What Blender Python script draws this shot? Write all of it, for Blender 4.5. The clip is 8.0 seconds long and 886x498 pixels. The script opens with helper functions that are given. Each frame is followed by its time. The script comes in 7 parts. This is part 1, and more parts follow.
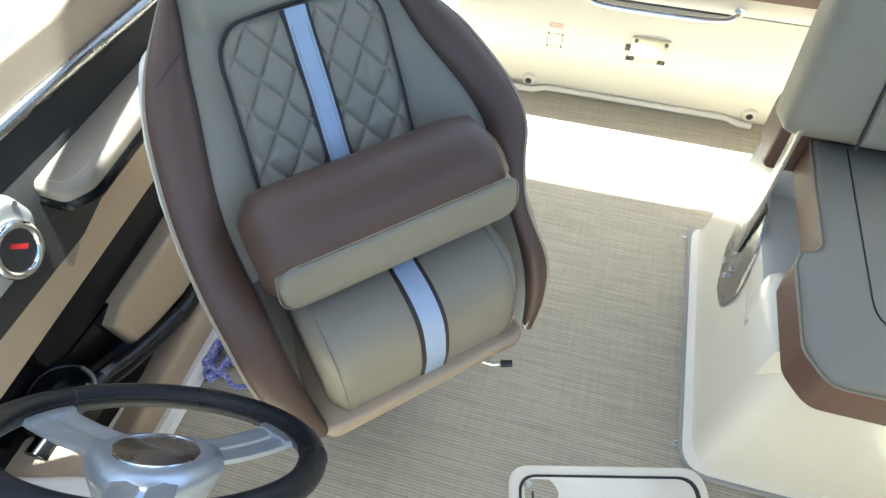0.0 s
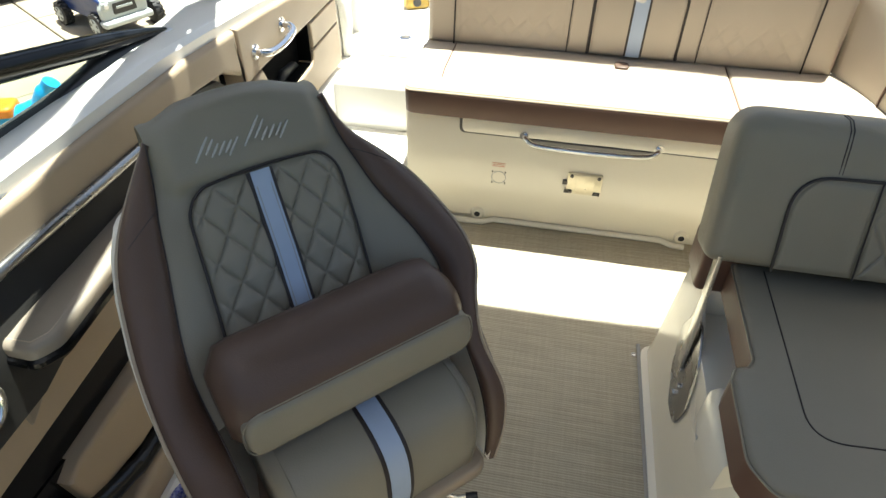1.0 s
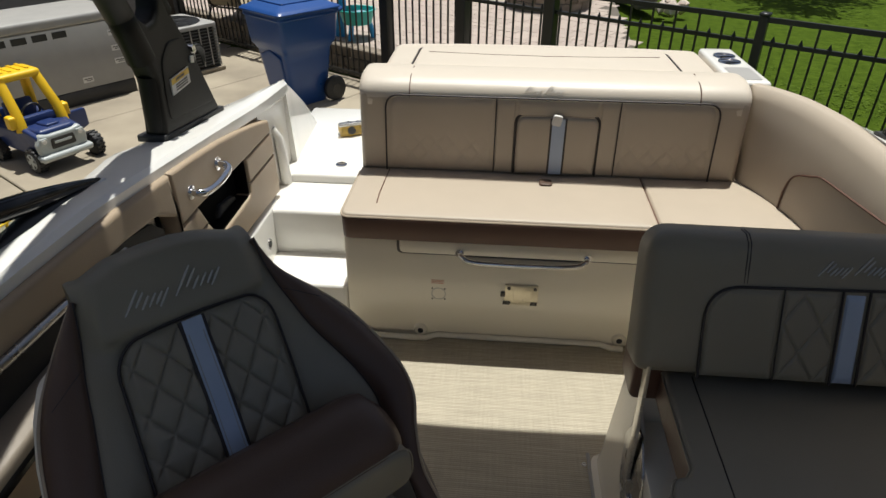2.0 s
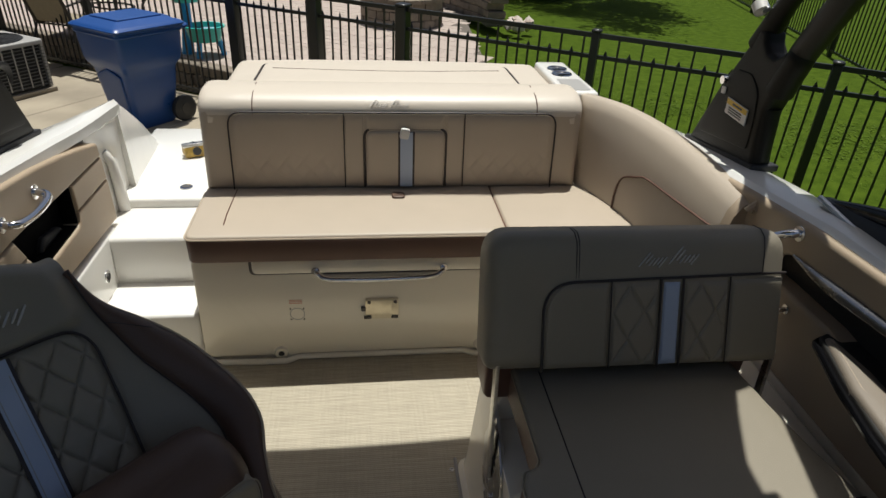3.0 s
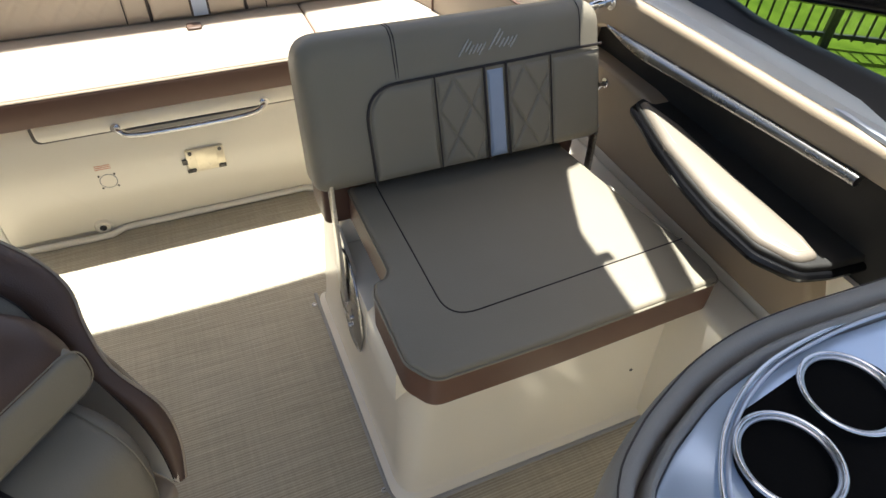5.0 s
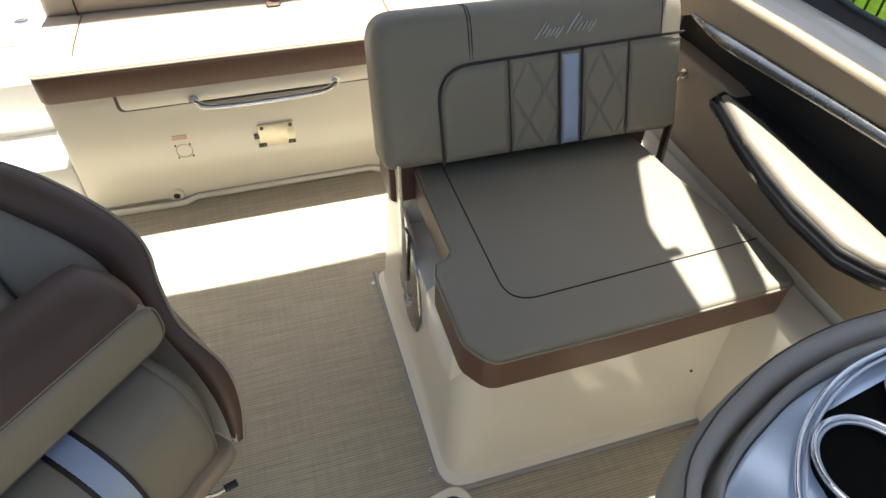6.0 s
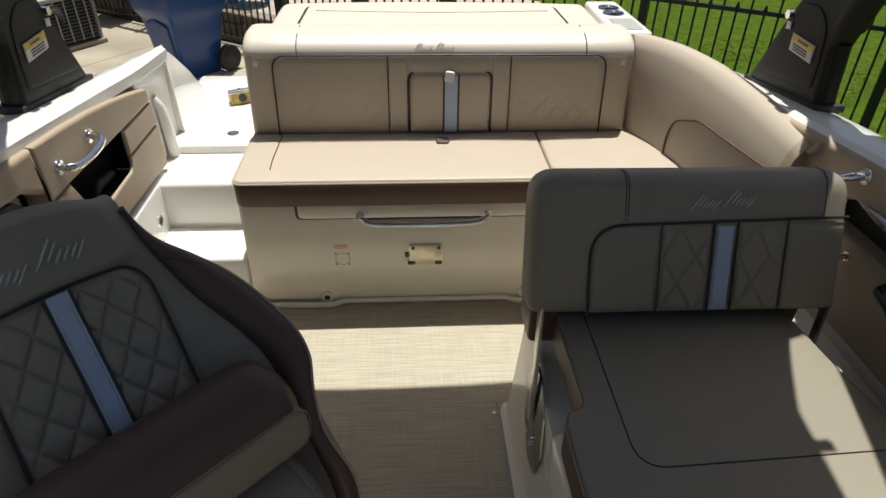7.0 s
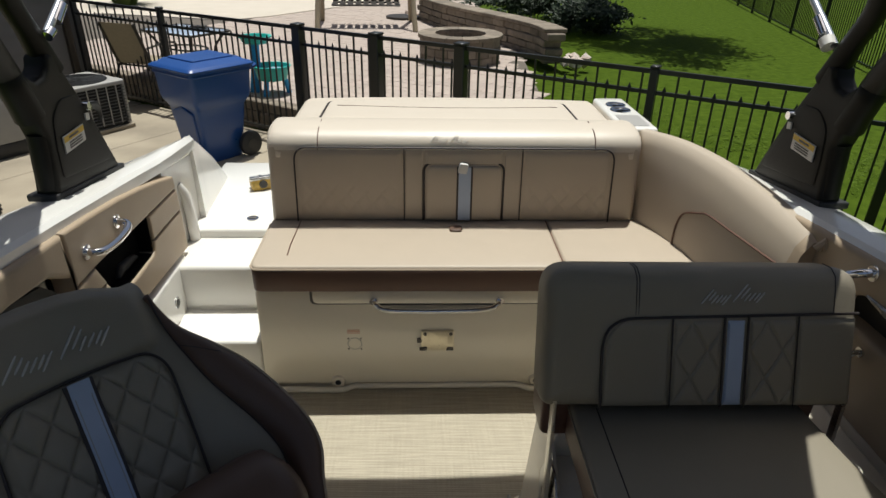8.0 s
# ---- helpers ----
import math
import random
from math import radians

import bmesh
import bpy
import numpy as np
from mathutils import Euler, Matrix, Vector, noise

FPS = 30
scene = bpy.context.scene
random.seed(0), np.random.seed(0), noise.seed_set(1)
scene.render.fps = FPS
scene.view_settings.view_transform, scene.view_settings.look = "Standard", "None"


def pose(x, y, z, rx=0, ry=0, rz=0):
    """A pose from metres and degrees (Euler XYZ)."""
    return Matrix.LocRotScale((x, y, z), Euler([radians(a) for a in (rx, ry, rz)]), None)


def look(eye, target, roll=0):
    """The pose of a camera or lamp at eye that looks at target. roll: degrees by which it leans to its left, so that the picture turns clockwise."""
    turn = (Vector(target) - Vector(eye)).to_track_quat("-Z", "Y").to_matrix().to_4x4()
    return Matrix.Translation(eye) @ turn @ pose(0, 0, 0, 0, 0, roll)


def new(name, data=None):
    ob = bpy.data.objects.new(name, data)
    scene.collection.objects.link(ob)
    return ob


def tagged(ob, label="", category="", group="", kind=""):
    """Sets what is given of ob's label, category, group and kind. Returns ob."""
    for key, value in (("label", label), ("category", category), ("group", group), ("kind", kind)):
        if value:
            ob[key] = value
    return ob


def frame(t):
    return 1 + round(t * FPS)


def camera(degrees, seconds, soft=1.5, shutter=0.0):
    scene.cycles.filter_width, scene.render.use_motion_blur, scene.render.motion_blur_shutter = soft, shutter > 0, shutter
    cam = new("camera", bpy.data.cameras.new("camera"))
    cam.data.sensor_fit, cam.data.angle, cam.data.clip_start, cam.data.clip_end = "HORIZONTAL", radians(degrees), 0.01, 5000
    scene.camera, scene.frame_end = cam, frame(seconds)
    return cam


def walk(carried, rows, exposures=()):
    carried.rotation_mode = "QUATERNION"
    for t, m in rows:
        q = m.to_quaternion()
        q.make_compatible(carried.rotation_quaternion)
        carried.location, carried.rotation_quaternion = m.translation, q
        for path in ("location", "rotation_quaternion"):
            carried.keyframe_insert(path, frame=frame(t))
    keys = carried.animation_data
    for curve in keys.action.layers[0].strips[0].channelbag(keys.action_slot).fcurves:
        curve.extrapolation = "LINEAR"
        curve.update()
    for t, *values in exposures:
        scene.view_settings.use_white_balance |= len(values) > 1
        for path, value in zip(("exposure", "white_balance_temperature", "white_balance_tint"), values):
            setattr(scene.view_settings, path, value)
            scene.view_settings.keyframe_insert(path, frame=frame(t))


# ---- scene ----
# ---- camera and walk ----
cam = camera(70.3, 8.0)
PATH = [
    (0, (-0.119, -1.778, 1.364), (-0.447, -0.596, -0.215), -0.1),
    (0.5, (-0.103, -1.798, 1.391), (-0.406, -0.478, -0.08), -0.3),
    (1, (-0.109, -1.805, 1.435), (-0.376, -0.322, 0.119), 0.9),
    (1.5, (-0.083, -1.805, 1.47), (-0.287, -0.185, 0.315), 0.6),
    (1.7, (-0.082, -1.799, 1.485), (-0.27, -0.145, 0.377), 0.3),
    (2.8, (-0.020, -1.795, 1.508), (0.118, -0.064, 0.520), 2.1),
    (3, (-0.007, -1.799, 1.495), (0.238, -0.085, 0.492), 2.9),
    (3.5, (0.011, -1.803, 1.48), (0.451, -0.165, 0.42), 2.9),
    (4, (0.029, -1.8, 1.451), (0.588, -0.272, 0.287), 2.6),
    (4.5, (0.052, -1.797, 1.415), (0.698, -0.405, 0.134), 4.3),
    (4.7, (0.061, -1.788, 1.412), (0.7, -0.442, 0.078), 3.1),
    (5.8, (0.052, -1.795, 1.373), (0.575, -0.486, -0.046), 1.9),
    (6, (0.043, -1.791, 1.388), (0.481, -0.438, -0.019), 1.5),
    (6.5, (0.0, -1.797, 1.429), (0.207, -0.263, 0.162), 1.7),
    (7, (-0.012, -1.803, 1.467), (0.096, -0.156, 0.336), 1.0),
    (7.5, (-0.038, -1.816, 1.505), (0.067, -0.047, 0.577), 1.4),
    (8, (-0.021, -1.817, 1.502), (0.057, -0.04, 0.589), 1.2),
]
EXPOSURE = [(0, 2.86, 5650, -3), (0.5, 2.36, 5850, -4), (1, 1.72, 6400, -1), (1.5, 0.22, 6500, 5), (1.7, 0.05, 6400, 7), (2.8, -0.15, 6400, 7), (3.5, -0.05, 6400, 8), (4, 0.48, 6400, 9), (4.5, 1.22, 6250, 8), (5.8, 1.7, 6400, 5), (6, 1.7, 6400, 5), (6.5, 1.18, 6400, 6), (7, 0.2, 6400, 7), (7.5, -0.15, 6400, 6), (8, -0.15, 6400, 6)]
walk(cam, [(t, look(eye, target, roll)) for t, eye, target, roll in PATH], EXPOSURE)

# ---- world, sun, exposure ----
SUN_DIR = Vector((0.06, 0.176, 0.978)).normalized()
world = bpy.data.worlds.new("world")
scene.world = world
world.use_nodes = True
wn = world.node_tree.nodes
sky = wn.new("ShaderNodeTexSky")
sky.sky_type = "NISHITA"
sky.sun_disc = False
sky.sun_elevation = math.asin(SUN_DIR.z)
sky.sun_rotation = math.atan2(SUN_DIR.x, SUN_DIR.y)
sky.air_density = 0.8
sky.dust_density = 4.0
sky.ozone_density = 0.8
wn["Background"].inputs["Strength"].default_value = 0.065
world.node_tree.links.new(sky.outputs["Color"], wn["Background"].inputs["Color"])
sun_data = bpy.data.lights.new("sun", "SUN")
sun_data.energy = 5.0
sun_data.angle = radians(0.55)
sun_data.color = (1.0, 0.975, 0.925)
sun = new("sun", sun_data)
sun.matrix_world = look(SUN_DIR * 30, (0, 0, 0))

# ---- materials ----
def mat(name, base, rough=0.5, metal=0.0, second=None, scale=12.0, amount=0.5, bump=0.0, bump_scale=300.0, spec=0.5, coat=0.0, per_piece=0.0, stretch=(1, 1, 1)):
    """A surface with a soft large-scale variation towards `second`, fine grain and a fine relief."""
    m = bpy.data.materials.new(name)
    m.use_nodes = True
    nt = m.node_tree
    n, link = nt.nodes, nt.links.new
    b = n["Principled BSDF"]
    b.inputs["Roughness"].default_value = rough
    b.inputs["Metallic"].default_value = metal
    b.inputs["Specular IOR Level"].default_value = spec
    b.inputs["Coat Weight"].default_value = coat
    tc = n.new("ShaderNodeTexCoord")
    mp = n.new("ShaderNodeMapping")
    mp.inputs["Scale"].default_value = stretch
    link(tc.outputs["Object"], mp.inputs["Vector"])
    big = n.new("ShaderNodeTexNoise")
    big.inputs["Scale"].default_value = scale
    big.inputs["Detail"].default_value = 6
    link(mp.outputs["Vector"], big.inputs["Vector"])
    mix = n.new("ShaderNodeMix")
    mix.data_type = "RGBA"
    if second is None:
        second = tuple(c * 0.8 for c in base)
    mix.inputs["A"].default_value = (*base, 1)
    mix.inputs["B"].default_value = (*second, 1)
    ramp = n.new("ShaderNodeMapRange")
    ramp.inputs["From Min"].default_value = 0.35
    ramp.inputs["From Max"].default_value = 0.75
    ramp.inputs["To Max"].default_value = amount
    link(big.outputs["Fac"], ramp.inputs["Value"])
    link(ramp.outputs["Result"], mix.inputs["Factor"])
    colour = mix.outputs["Result"]
    if per_piece:
        info = n.new("ShaderNodeObjectInfo")
        hsv = n.new("ShaderNodeHueSaturation")
        pr = n.new("ShaderNodeMapRange")
        pr.inputs["To Min"].default_value = 1 - per_piece
        pr.inputs["To Max"].default_value = 1 + per_piece
        link(info.outputs["Random"], pr.inputs["Value"])
        link(pr.outputs["Result"], hsv.inputs["Value"])
        link(colour, hsv.inputs["Color"])
        colour = hsv.outputs["Color"]
    link(colour, b.inputs["Base Color"])
    rr = n.new("ShaderNodeMapRange")
    rr.inputs["To Min"].default_value = max(0.02, rough - 0.08)
    rr.inputs["To Max"].default_value = min(1.0, rough + 0.1)
    link(big.outputs["Fac"], rr.inputs["Value"])
    link(rr.outputs["Result"], b.inputs["Roughness"])
    if bump:
        fine = n.new("ShaderNodeTexNoise")
        fine.inputs["Scale"].default_value = bump_scale
        fine.inputs["Detail"].default_value = 3
        link(mp.outputs["Vector"], fine.inputs["Vector"])
        bp = n.new("ShaderNodeBump")
        bp.inputs["Strength"].default_value = bump
        bp.inputs["Distance"].default_value = 0.002
        link(fine.outputs["Fac"], bp.inputs["Height"])
        link(bp.outputs["Normal"], b.inputs["Normal"])
    return m


M = {}
M["taupe"] = mat("taupe_vinyl", (0.265, 0.232, 0.175), 0.45, second=(0.235, 0.205, 0.153), scale=7, bump=0.25, bump_scale=420)
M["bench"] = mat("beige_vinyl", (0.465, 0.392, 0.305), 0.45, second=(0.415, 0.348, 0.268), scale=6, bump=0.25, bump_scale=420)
# the bench vinyl in a paler tone, for the headroll and sun pad
M["pale_vinyl"] = mat("pale_beige_vinyl", (0.62, 0.55, 0.455), 0.4, second=(0.57, 0.50, 0.41), scale=6, bump=0.25, bump_scale=420)
M["brown"] = mat("brown_vinyl", (0.108, 0.064, 0.044), 0.45, second=(0.088, 0.052, 0.036), scale=8, bump=0.25, bump_scale=420)
M["rust"] = mat("russet_vinyl", (0.130, 0.066, 0.045), 0.45, second=(0.10, 0.052, 0.037), scale=8, bump=0.25, bump_scale=420)
M["stripe"] = mat("pale_blue_vinyl", (0.40, 0.47, 0.60), 0.38, second=(0.34, 0.41, 0.54), scale=20, bump=0.15, bump_scale=500)
M["piping"] = mat("dark_piping", (0.030, 0.022, 0.020), 0.5, scale=40, bump=0.1)
M["thread"] = mat("tan_thread", (0.42, 0.34, 0.25), 0.7, scale=80, bump=0.2)
M["logo"] = mat("silver_thread", (0.55, 0.53, 0.50), 0.5, scale=200, bump=0.3)
M["gel"] = mat("cream_gelcoat", (0.83, 0.77, 0.65), 0.22, second=(0.79, 0.73, 0.61), scale=3, bump=0.02, bump_scale=60, coat=0.3)
M["white"] = mat("white_gelcoat", (0.82, 0.80, 0.75), 0.16, second=(0.78, 0.76, 0.70), scale=3, bump=0.02, bump_scale=60, coat=0.5)
M["tan"] = mat("tan_wall_vinyl", (0.40, 0.31, 0.215), 0.5, second=(0.35, 0.27, 0.185), scale=5, bump=0.2, bump_scale=400)
M["black"] = mat("black_plastic", (0.018, 0.018, 0.019), 0.4, second=(0.028, 0.028, 0.029), scale=9, bump=0.15, bump_scale=500)
M["void"] = mat("deep_black", (0.006, 0.006, 0.006), 0.95, scale=20, bump=0.2, spec=0.05)
M["charcoal"] = mat("charcoal_vinyl", (0.040, 0.038, 0.035), 0.6, second=(0.021, 0.019, 0.017), scale=9, bump=0.2, bump_scale=450, spec=0.2)
M["gloss_black"] = mat("gloss_black_plastic", (0.005, 0.005, 0.006), 0.16, second=(0.008, 0.008, 0.008), scale=9, bump=0.02, spec=0.28)
M["rubber"] = mat("black_rubber", (0.022, 0.022, 0.023), 0.6, scale=30, bump=0.3)
M["tower"] = mat("dark_tower_paint", (0.010, 0.0095, 0.008), 0.5, second=(0.014, 0.0135, 0.011), scale=5, bump=0.15, bump_scale=500, spec=0.25)
M["chrome"] = mat("chrome", (0.82, 0.82, 0.83), 0.08, metal=1.0, second=(0.7, 0.7, 0.72), scale=30)
M["steel"] = mat("brushed_steel", (0.55, 0.54, 0.52), 0.28, metal=1.0, second=(0.45, 0.44, 0.42), scale=40, bump=0.05, stretch=(1, 1, 12))
M["satin"] = mat("satin_trim_metal", (0.36, 0.355, 0.35), 0.26, metal=1.0, second=(0.30, 0.295, 0.29), scale=20)
M["alu"] = mat("satin_silver", (0.62, 0.65, 0.70), 0.3, metal=0.85, second=(0.55, 0.58, 0.63), scale=20)
# the blue in this silver is the reflected sky, put into the base colour
M["sky_tinted_silver"] = mat("sky_tinted_silver", (0.62, 0.75, 0.93), 0.16, metal=0.45, coat=0.6, second=(0.57, 0.70, 0.89), scale=4)
M["brass"] = mat("pale_brass", (0.74, 0.67, 0.52), 0.3, metal=0.6, second=(0.62, 0.55, 0.40), scale=60, bump=0.1)
M["leather"] = mat("black_leather", (0.007, 0.008, 0.011), 0.36, second=(0.011, 0.012, 0.015), scale=30, bump=0.35, bump_scale=600, spec=0.3)
M["wheel_silver"] = mat("brushed_silver_paint", (0.56, 0.60, 0.67), 0.30, metal=0.75, second=(0.48, 0.52, 0.60), scale=6, bump=0.03, bump_scale=200)
M["grey_pad"] = mat("grey_taupe_vinyl", (0.25, 0.21, 0.165), 0.42, second=(0.22, 0.185, 0.145), scale=9, bump=0.25, bump_scale=450)
M["console_pad"] = mat("dark_taupe_vinyl", (0.27, 0.257, 0.235), 0.5, second=(0.235, 0.222, 0.20), scale=9, bump=0.25, bump_scale=450)
M["yellow_label"] = mat("yellow_label", (0.75, 0.50, 0.05), 0.4, scale=60)
M["white_label"] = mat("white_label", (0.72, 0.70, 0.66), 0.4, scale=60)
M["ink"] = mat("ink", (0.10, 0.09, 0.08), 0.5, scale=60)
M["red_ink"] = mat("faded_red_ink", (0.62, 0.30, 0.20), 0.5, scale=60)
M["red"] = mat("red_plastic", (0.55, 0.03, 0.03), 0.35, scale=60)
M["rope"] = mat("blue_rope", (0.05, 0.06, 0.35), 0.7, second=(0.5, 0.5, 0.65), scale=160, amount=1.0, bump=0.5, bump_scale=300)
M["canvas"] = mat("dark_canvas", (0.035, 0.033, 0.032), 0.85, scale=20, bump=0.3)
M["concrete"] = mat("driveway_concrete", (0.38, 0.325, 0.24), 0.85, second=(0.19, 0.16, 0.12), scale=1.3, amount=0.9, bump=0.4, bump_scale=60)
M["grass"] = mat("lawn", (0.062, 0.098, 0.008), 0.9, second=(0.030, 0.055, 0.004), scale=9.0, amount=1.0, bump=0.8, bump_scale=90, spec=0.05)
M["blade"] = mat("grass_blade", (0.088, 0.138, 0.012), 0.6, second=(0.054, 0.092, 0.007), scale=1.2, amount=1.0, bump=0.0, spec=0.08)
M["patio"] = mat("patio_paver", (0.42, 0.35, 0.30), 0.85, second=(0.37, 0.30, 0.26), scale=3, bump=0.3, bump_scale=80)
M["patio_piece"] = mat("patio_paver_piece", (0.42, 0.35, 0.30), 0.85, second=(0.37, 0.30, 0.26), scale=3, bump=0.3, bump_scale=80, per_piece=0.10)
M["pool_deck"] = mat("pool_deck_concrete", (0.56, 0.50, 0.42), 0.8, second=(0.49, 0.44, 0.36), scale=2, bump=0.3, bump_scale=60)
M["fence"] = mat("black_fence_paint", (0.012, 0.013, 0.013), 0.35, second=(0.02, 0.02, 0.02), scale=20, bump=0.05)
M["bin_blue"] = mat("blue_bin_plastic", (0.016, 0.068, 0.25), 0.30, second=(0.022, 0.08, 0.28), scale=5, bump=0.2, bump_scale=200)
M["stone"] = mat("wall_stone", (0.23, 0.19, 0.145), 0.9, second=(0.15, 0.127, 0.10), scale=9, amount=0.8, bump=0.7, bump_scale=70, per_piece=0.22)
M["mortar"] = mat("stone_core", (0.13, 0.11, 0.09), 0.95, scale=15, bump=0.5, bump_scale=60)
M["siding"] = mat("grey_siding", (0.17, 0.165, 0.16), 0.7, second=(0.15, 0.145, 0.14), scale=4, bump=0.1, per_piece=0.05)
M["unit_dark"] = mat("dark_unit_paint", (0.13, 0.13, 0.125), 0.5, second=(0.10, 0.10, 0.095), scale=6, bump=0.1)
M["ac_metal"] = mat("grey_unit_paint", (0.34, 0.33, 0.31), 0.55, second=(0.28, 0.27, 0.26), scale=6, bump=0.1)
M["teal"] = mat("turquoise_plastic", (0.03, 0.42, 0.36), 0.4, second=(0.04, 0.48, 0.42), scale=10)
M["toy_blue"] = mat("deep_blue_plastic", (0.012, 0.03, 0.12), 0.4, scale=10)
M["toy_sky"] = mat("bright_blue_plastic", (0.02, 0.30, 0.62), 0.4, scale=10)
M["toy_orange"] = mat("orange_plastic", (0.75, 0.22, 0.02), 0.4, scale=10)
M["toy_yellow"] = mat("yellow_plastic", (0.80, 0.50, 0.012), 0.4, second=(0.72, 0.44, 0.01), scale=10)
M["toy_grey"] = mat("grey_plastic", (0.42, 0.45, 0.44), 0.4, scale=10)
M["sling"] = mat("tan_sling_fabric", (0.30, 0.25, 0.17), 0.85, scale=30, bump=0.3)
M["bronze"] = mat("dark_bronze_frame", (0.030, 0.024, 0.018), 0.45, scale=20)
M["ash"] = mat("pale_ash_rock", (0.62, 0.55, 0.48), 0.9, second=(0.42, 0.30, 0.24), scale=14, amount=0.9, bump=0.6, bump_scale=60)
M["bark"] = mat("bark", (0.07, 0.05, 0.035), 0.9, scale=12, bump=0.8, bump_scale=50)
M["leaf"] = mat("dark_leaf", (0.022, 0.045, 0.012), 0.6, second=(0.012, 0.026, 0.008), scale=1.5, amount=1.0)
M["ornamental"] = mat("pale_grass_leaf", (0.16, 0.22, 0.04), 0.6, second=(0.10, 0.15, 0.03), scale=3, amount=1.0)
M["tool_yellow"] = mat("tool_yellow", (0.55, 0.36, 0.06), 0.5, second=(0.08, 0.06, 0.03), scale=40, amount=0.9)


def glass_mat(name, tint, rough=0.02):
    m = bpy.data.materials.new(name)
    m.use_nodes = True
    n, link = m.node_tree.nodes, m.node_tree.links.new
    b = n["Principled BSDF"]
    b.inputs["Base Color"].default_value = (*tint, 1)
    b.inputs["Roughness"].default_value = rough
    b.inputs["Transmission Weight"].default_value = 1.0
    b.inputs["IOR"].default_value = 1.15
    return m


M["glass"] = glass_mat("smoked_glass", (0.72, 0.80, 0.74))
M["table_glass"] = mat("pale_table_glass", (0.40, 0.48, 0.60), 0.12, second=(0.36, 0.44, 0.56), scale=4)


def water_mat():
    m = mat("pool_water", (0.05, 0.42, 0.50), 0.08, second=(0.09, 0.50, 0.56), scale=3, bump=0.3, bump_scale=6)
    return m


M["water"] = water_mat()


def weave_mat():
    """Woven vinyl flooring: fine ribs across the boat, crossed by a loose streaky warp."""
    m = bpy.data.materials.new("woven_vinyl_floor")
    m.use_nodes = True
    n, link = m.node_tree.nodes, m.node_tree.links.new
    b = n["Principled BSDF"]
    tc = n.new("ShaderNodeTexCoord")

    def stretched(sx, sy, scale, detail):
        mp = n.new("ShaderNodeMapping")
        mp.inputs["Scale"].default_value = (sx, sy, 1)
        link(tc.outputs["Object"], mp.inputs["Vector"])
        t = n.new("ShaderNodeTexNoise")
        t.inputs["Scale"].default_value = scale
        t.inputs["Detail"].default_value = detail
        link(mp.outputs["Vector"], t.inputs["Vector"])
        return t.outputs["Fac"]

    wave = n.new("ShaderNodeTexWave")
    wave.wave_type, wave.bands_direction = "BANDS", "Y"
    wave.inputs["Scale"].default_value = 46
    wave.inputs["Distortion"].default_value = 1.2
    wave.inputs["Detail"].default_value = 2
    wave.inputs["Detail Scale"].default_value = 3.0
    link(tc.outputs["Object"], wave.inputs["Vector"])
    weft = stretched(0.10, 2.2, 60, 3)
    warp = stretched(2.2, 0.10, 60, 3)
    blot = stretched(1, 1, 3, 4)

    def math_node(op, a, b2):
        k = n.new("ShaderNodeMath")
        k.operation = op
        for i, v in enumerate((a, b2)):
            if isinstance(v, (int, float)):
                k.inputs[i].default_value = v
            else:
                link(v, k.inputs[i])
        return k.outputs[0]

    total = math_node("ADD", math_node("MULTIPLY", wave.outputs["Fac"], 0.22), math_node("MULTIPLY", weft, 0.55))
    total = math_node("ADD", total, math_node("MULTIPLY", warp, 0.22))
    total = math_node("ADD", total, math_node("MULTIPLY", blot, 0.12))
    ramp = n.new("ShaderNodeValToRGB")
    ramp.color_ramp.elements[0].position = 0.38
    ramp.color_ramp.elements[0].color = (0.31, 0.272, 0.20, 1)
    ramp.color_ramp.elements[1].position = 0.85
    ramp.color_ramp.elements[1].color = (0.56, 0.495, 0.375, 1)
    link(total, ramp.inputs["Fac"])
    link(ramp.outputs["Color"], b.inputs["Base Color"])
    b.inputs["Roughness"].default_value = 0.72
    bp = n.new("ShaderNodeBump")
    bp.inputs["Strength"].default_value = 0.5
    bp.inputs["Distance"].default_value = 0.002
    link(total, bp.inputs["Height"])
    link(bp.outputs["Normal"], b.inputs["Normal"])
    return m


M["weave"] = weave_mat()

# ---- mesh tools ----
def link_mesh(name, bm, material, parent=None, label="", smooth=38, m=None):
    """Links a bmesh as one mesh object."""
    if m is not None:
        bm.transform(m)
    bmesh.ops.recalc_face_normals(bm, faces=bm.faces)
    me = bpy.data.meshes.new(name)
    bm.to_mesh(me)
    bm.free()
    me.materials.append(material)
    if smooth:
        me.shade_smooth()
        me.set_sharp_from_angle(angle=radians(smooth))
    ob = new(name, me)
    if parent is not None:
        ob.parent = parent
    if label:
        ob["label"] = label
    return ob


def part(name, bm, material, parent, label="", smooth=38, m=None):
    return link_mesh(name, bm, material, parent, label, smooth, m)


def thing(name, label, category, group="", kind="", at=(0, 0, 0)):
    ob = new(name)
    ob.location = at
    ob.empty_display_size = 0.1
    return tagged(ob, label, category, group, kind)


def setting(name, bm, material, label, category, smooth=38):
    return tagged(link_mesh(name, bm, material, None, "", smooth), label, category, kind="structure")


def rbox(x0, x1, y0, y1, z0, z1, r=0.0, seg=2, bm=None):
    bm = bm or bmesh.new()
    made = bmesh.ops.create_cube(bm, size=1.0, matrix=Matrix.LocRotScale(((x0 + x1) / 2, (y0 + y1) / 2, (z0 + z1) / 2), None, (x1 - x0, y1 - y0, z1 - z0)))
    if r > 0:
        edges = {e for v in made["verts"] for e in v.link_edges}
        bmesh.ops.bevel(bm, geom=list(edges), offset=r, segments=seg, affect="EDGES", profile=0.5)
    return bm


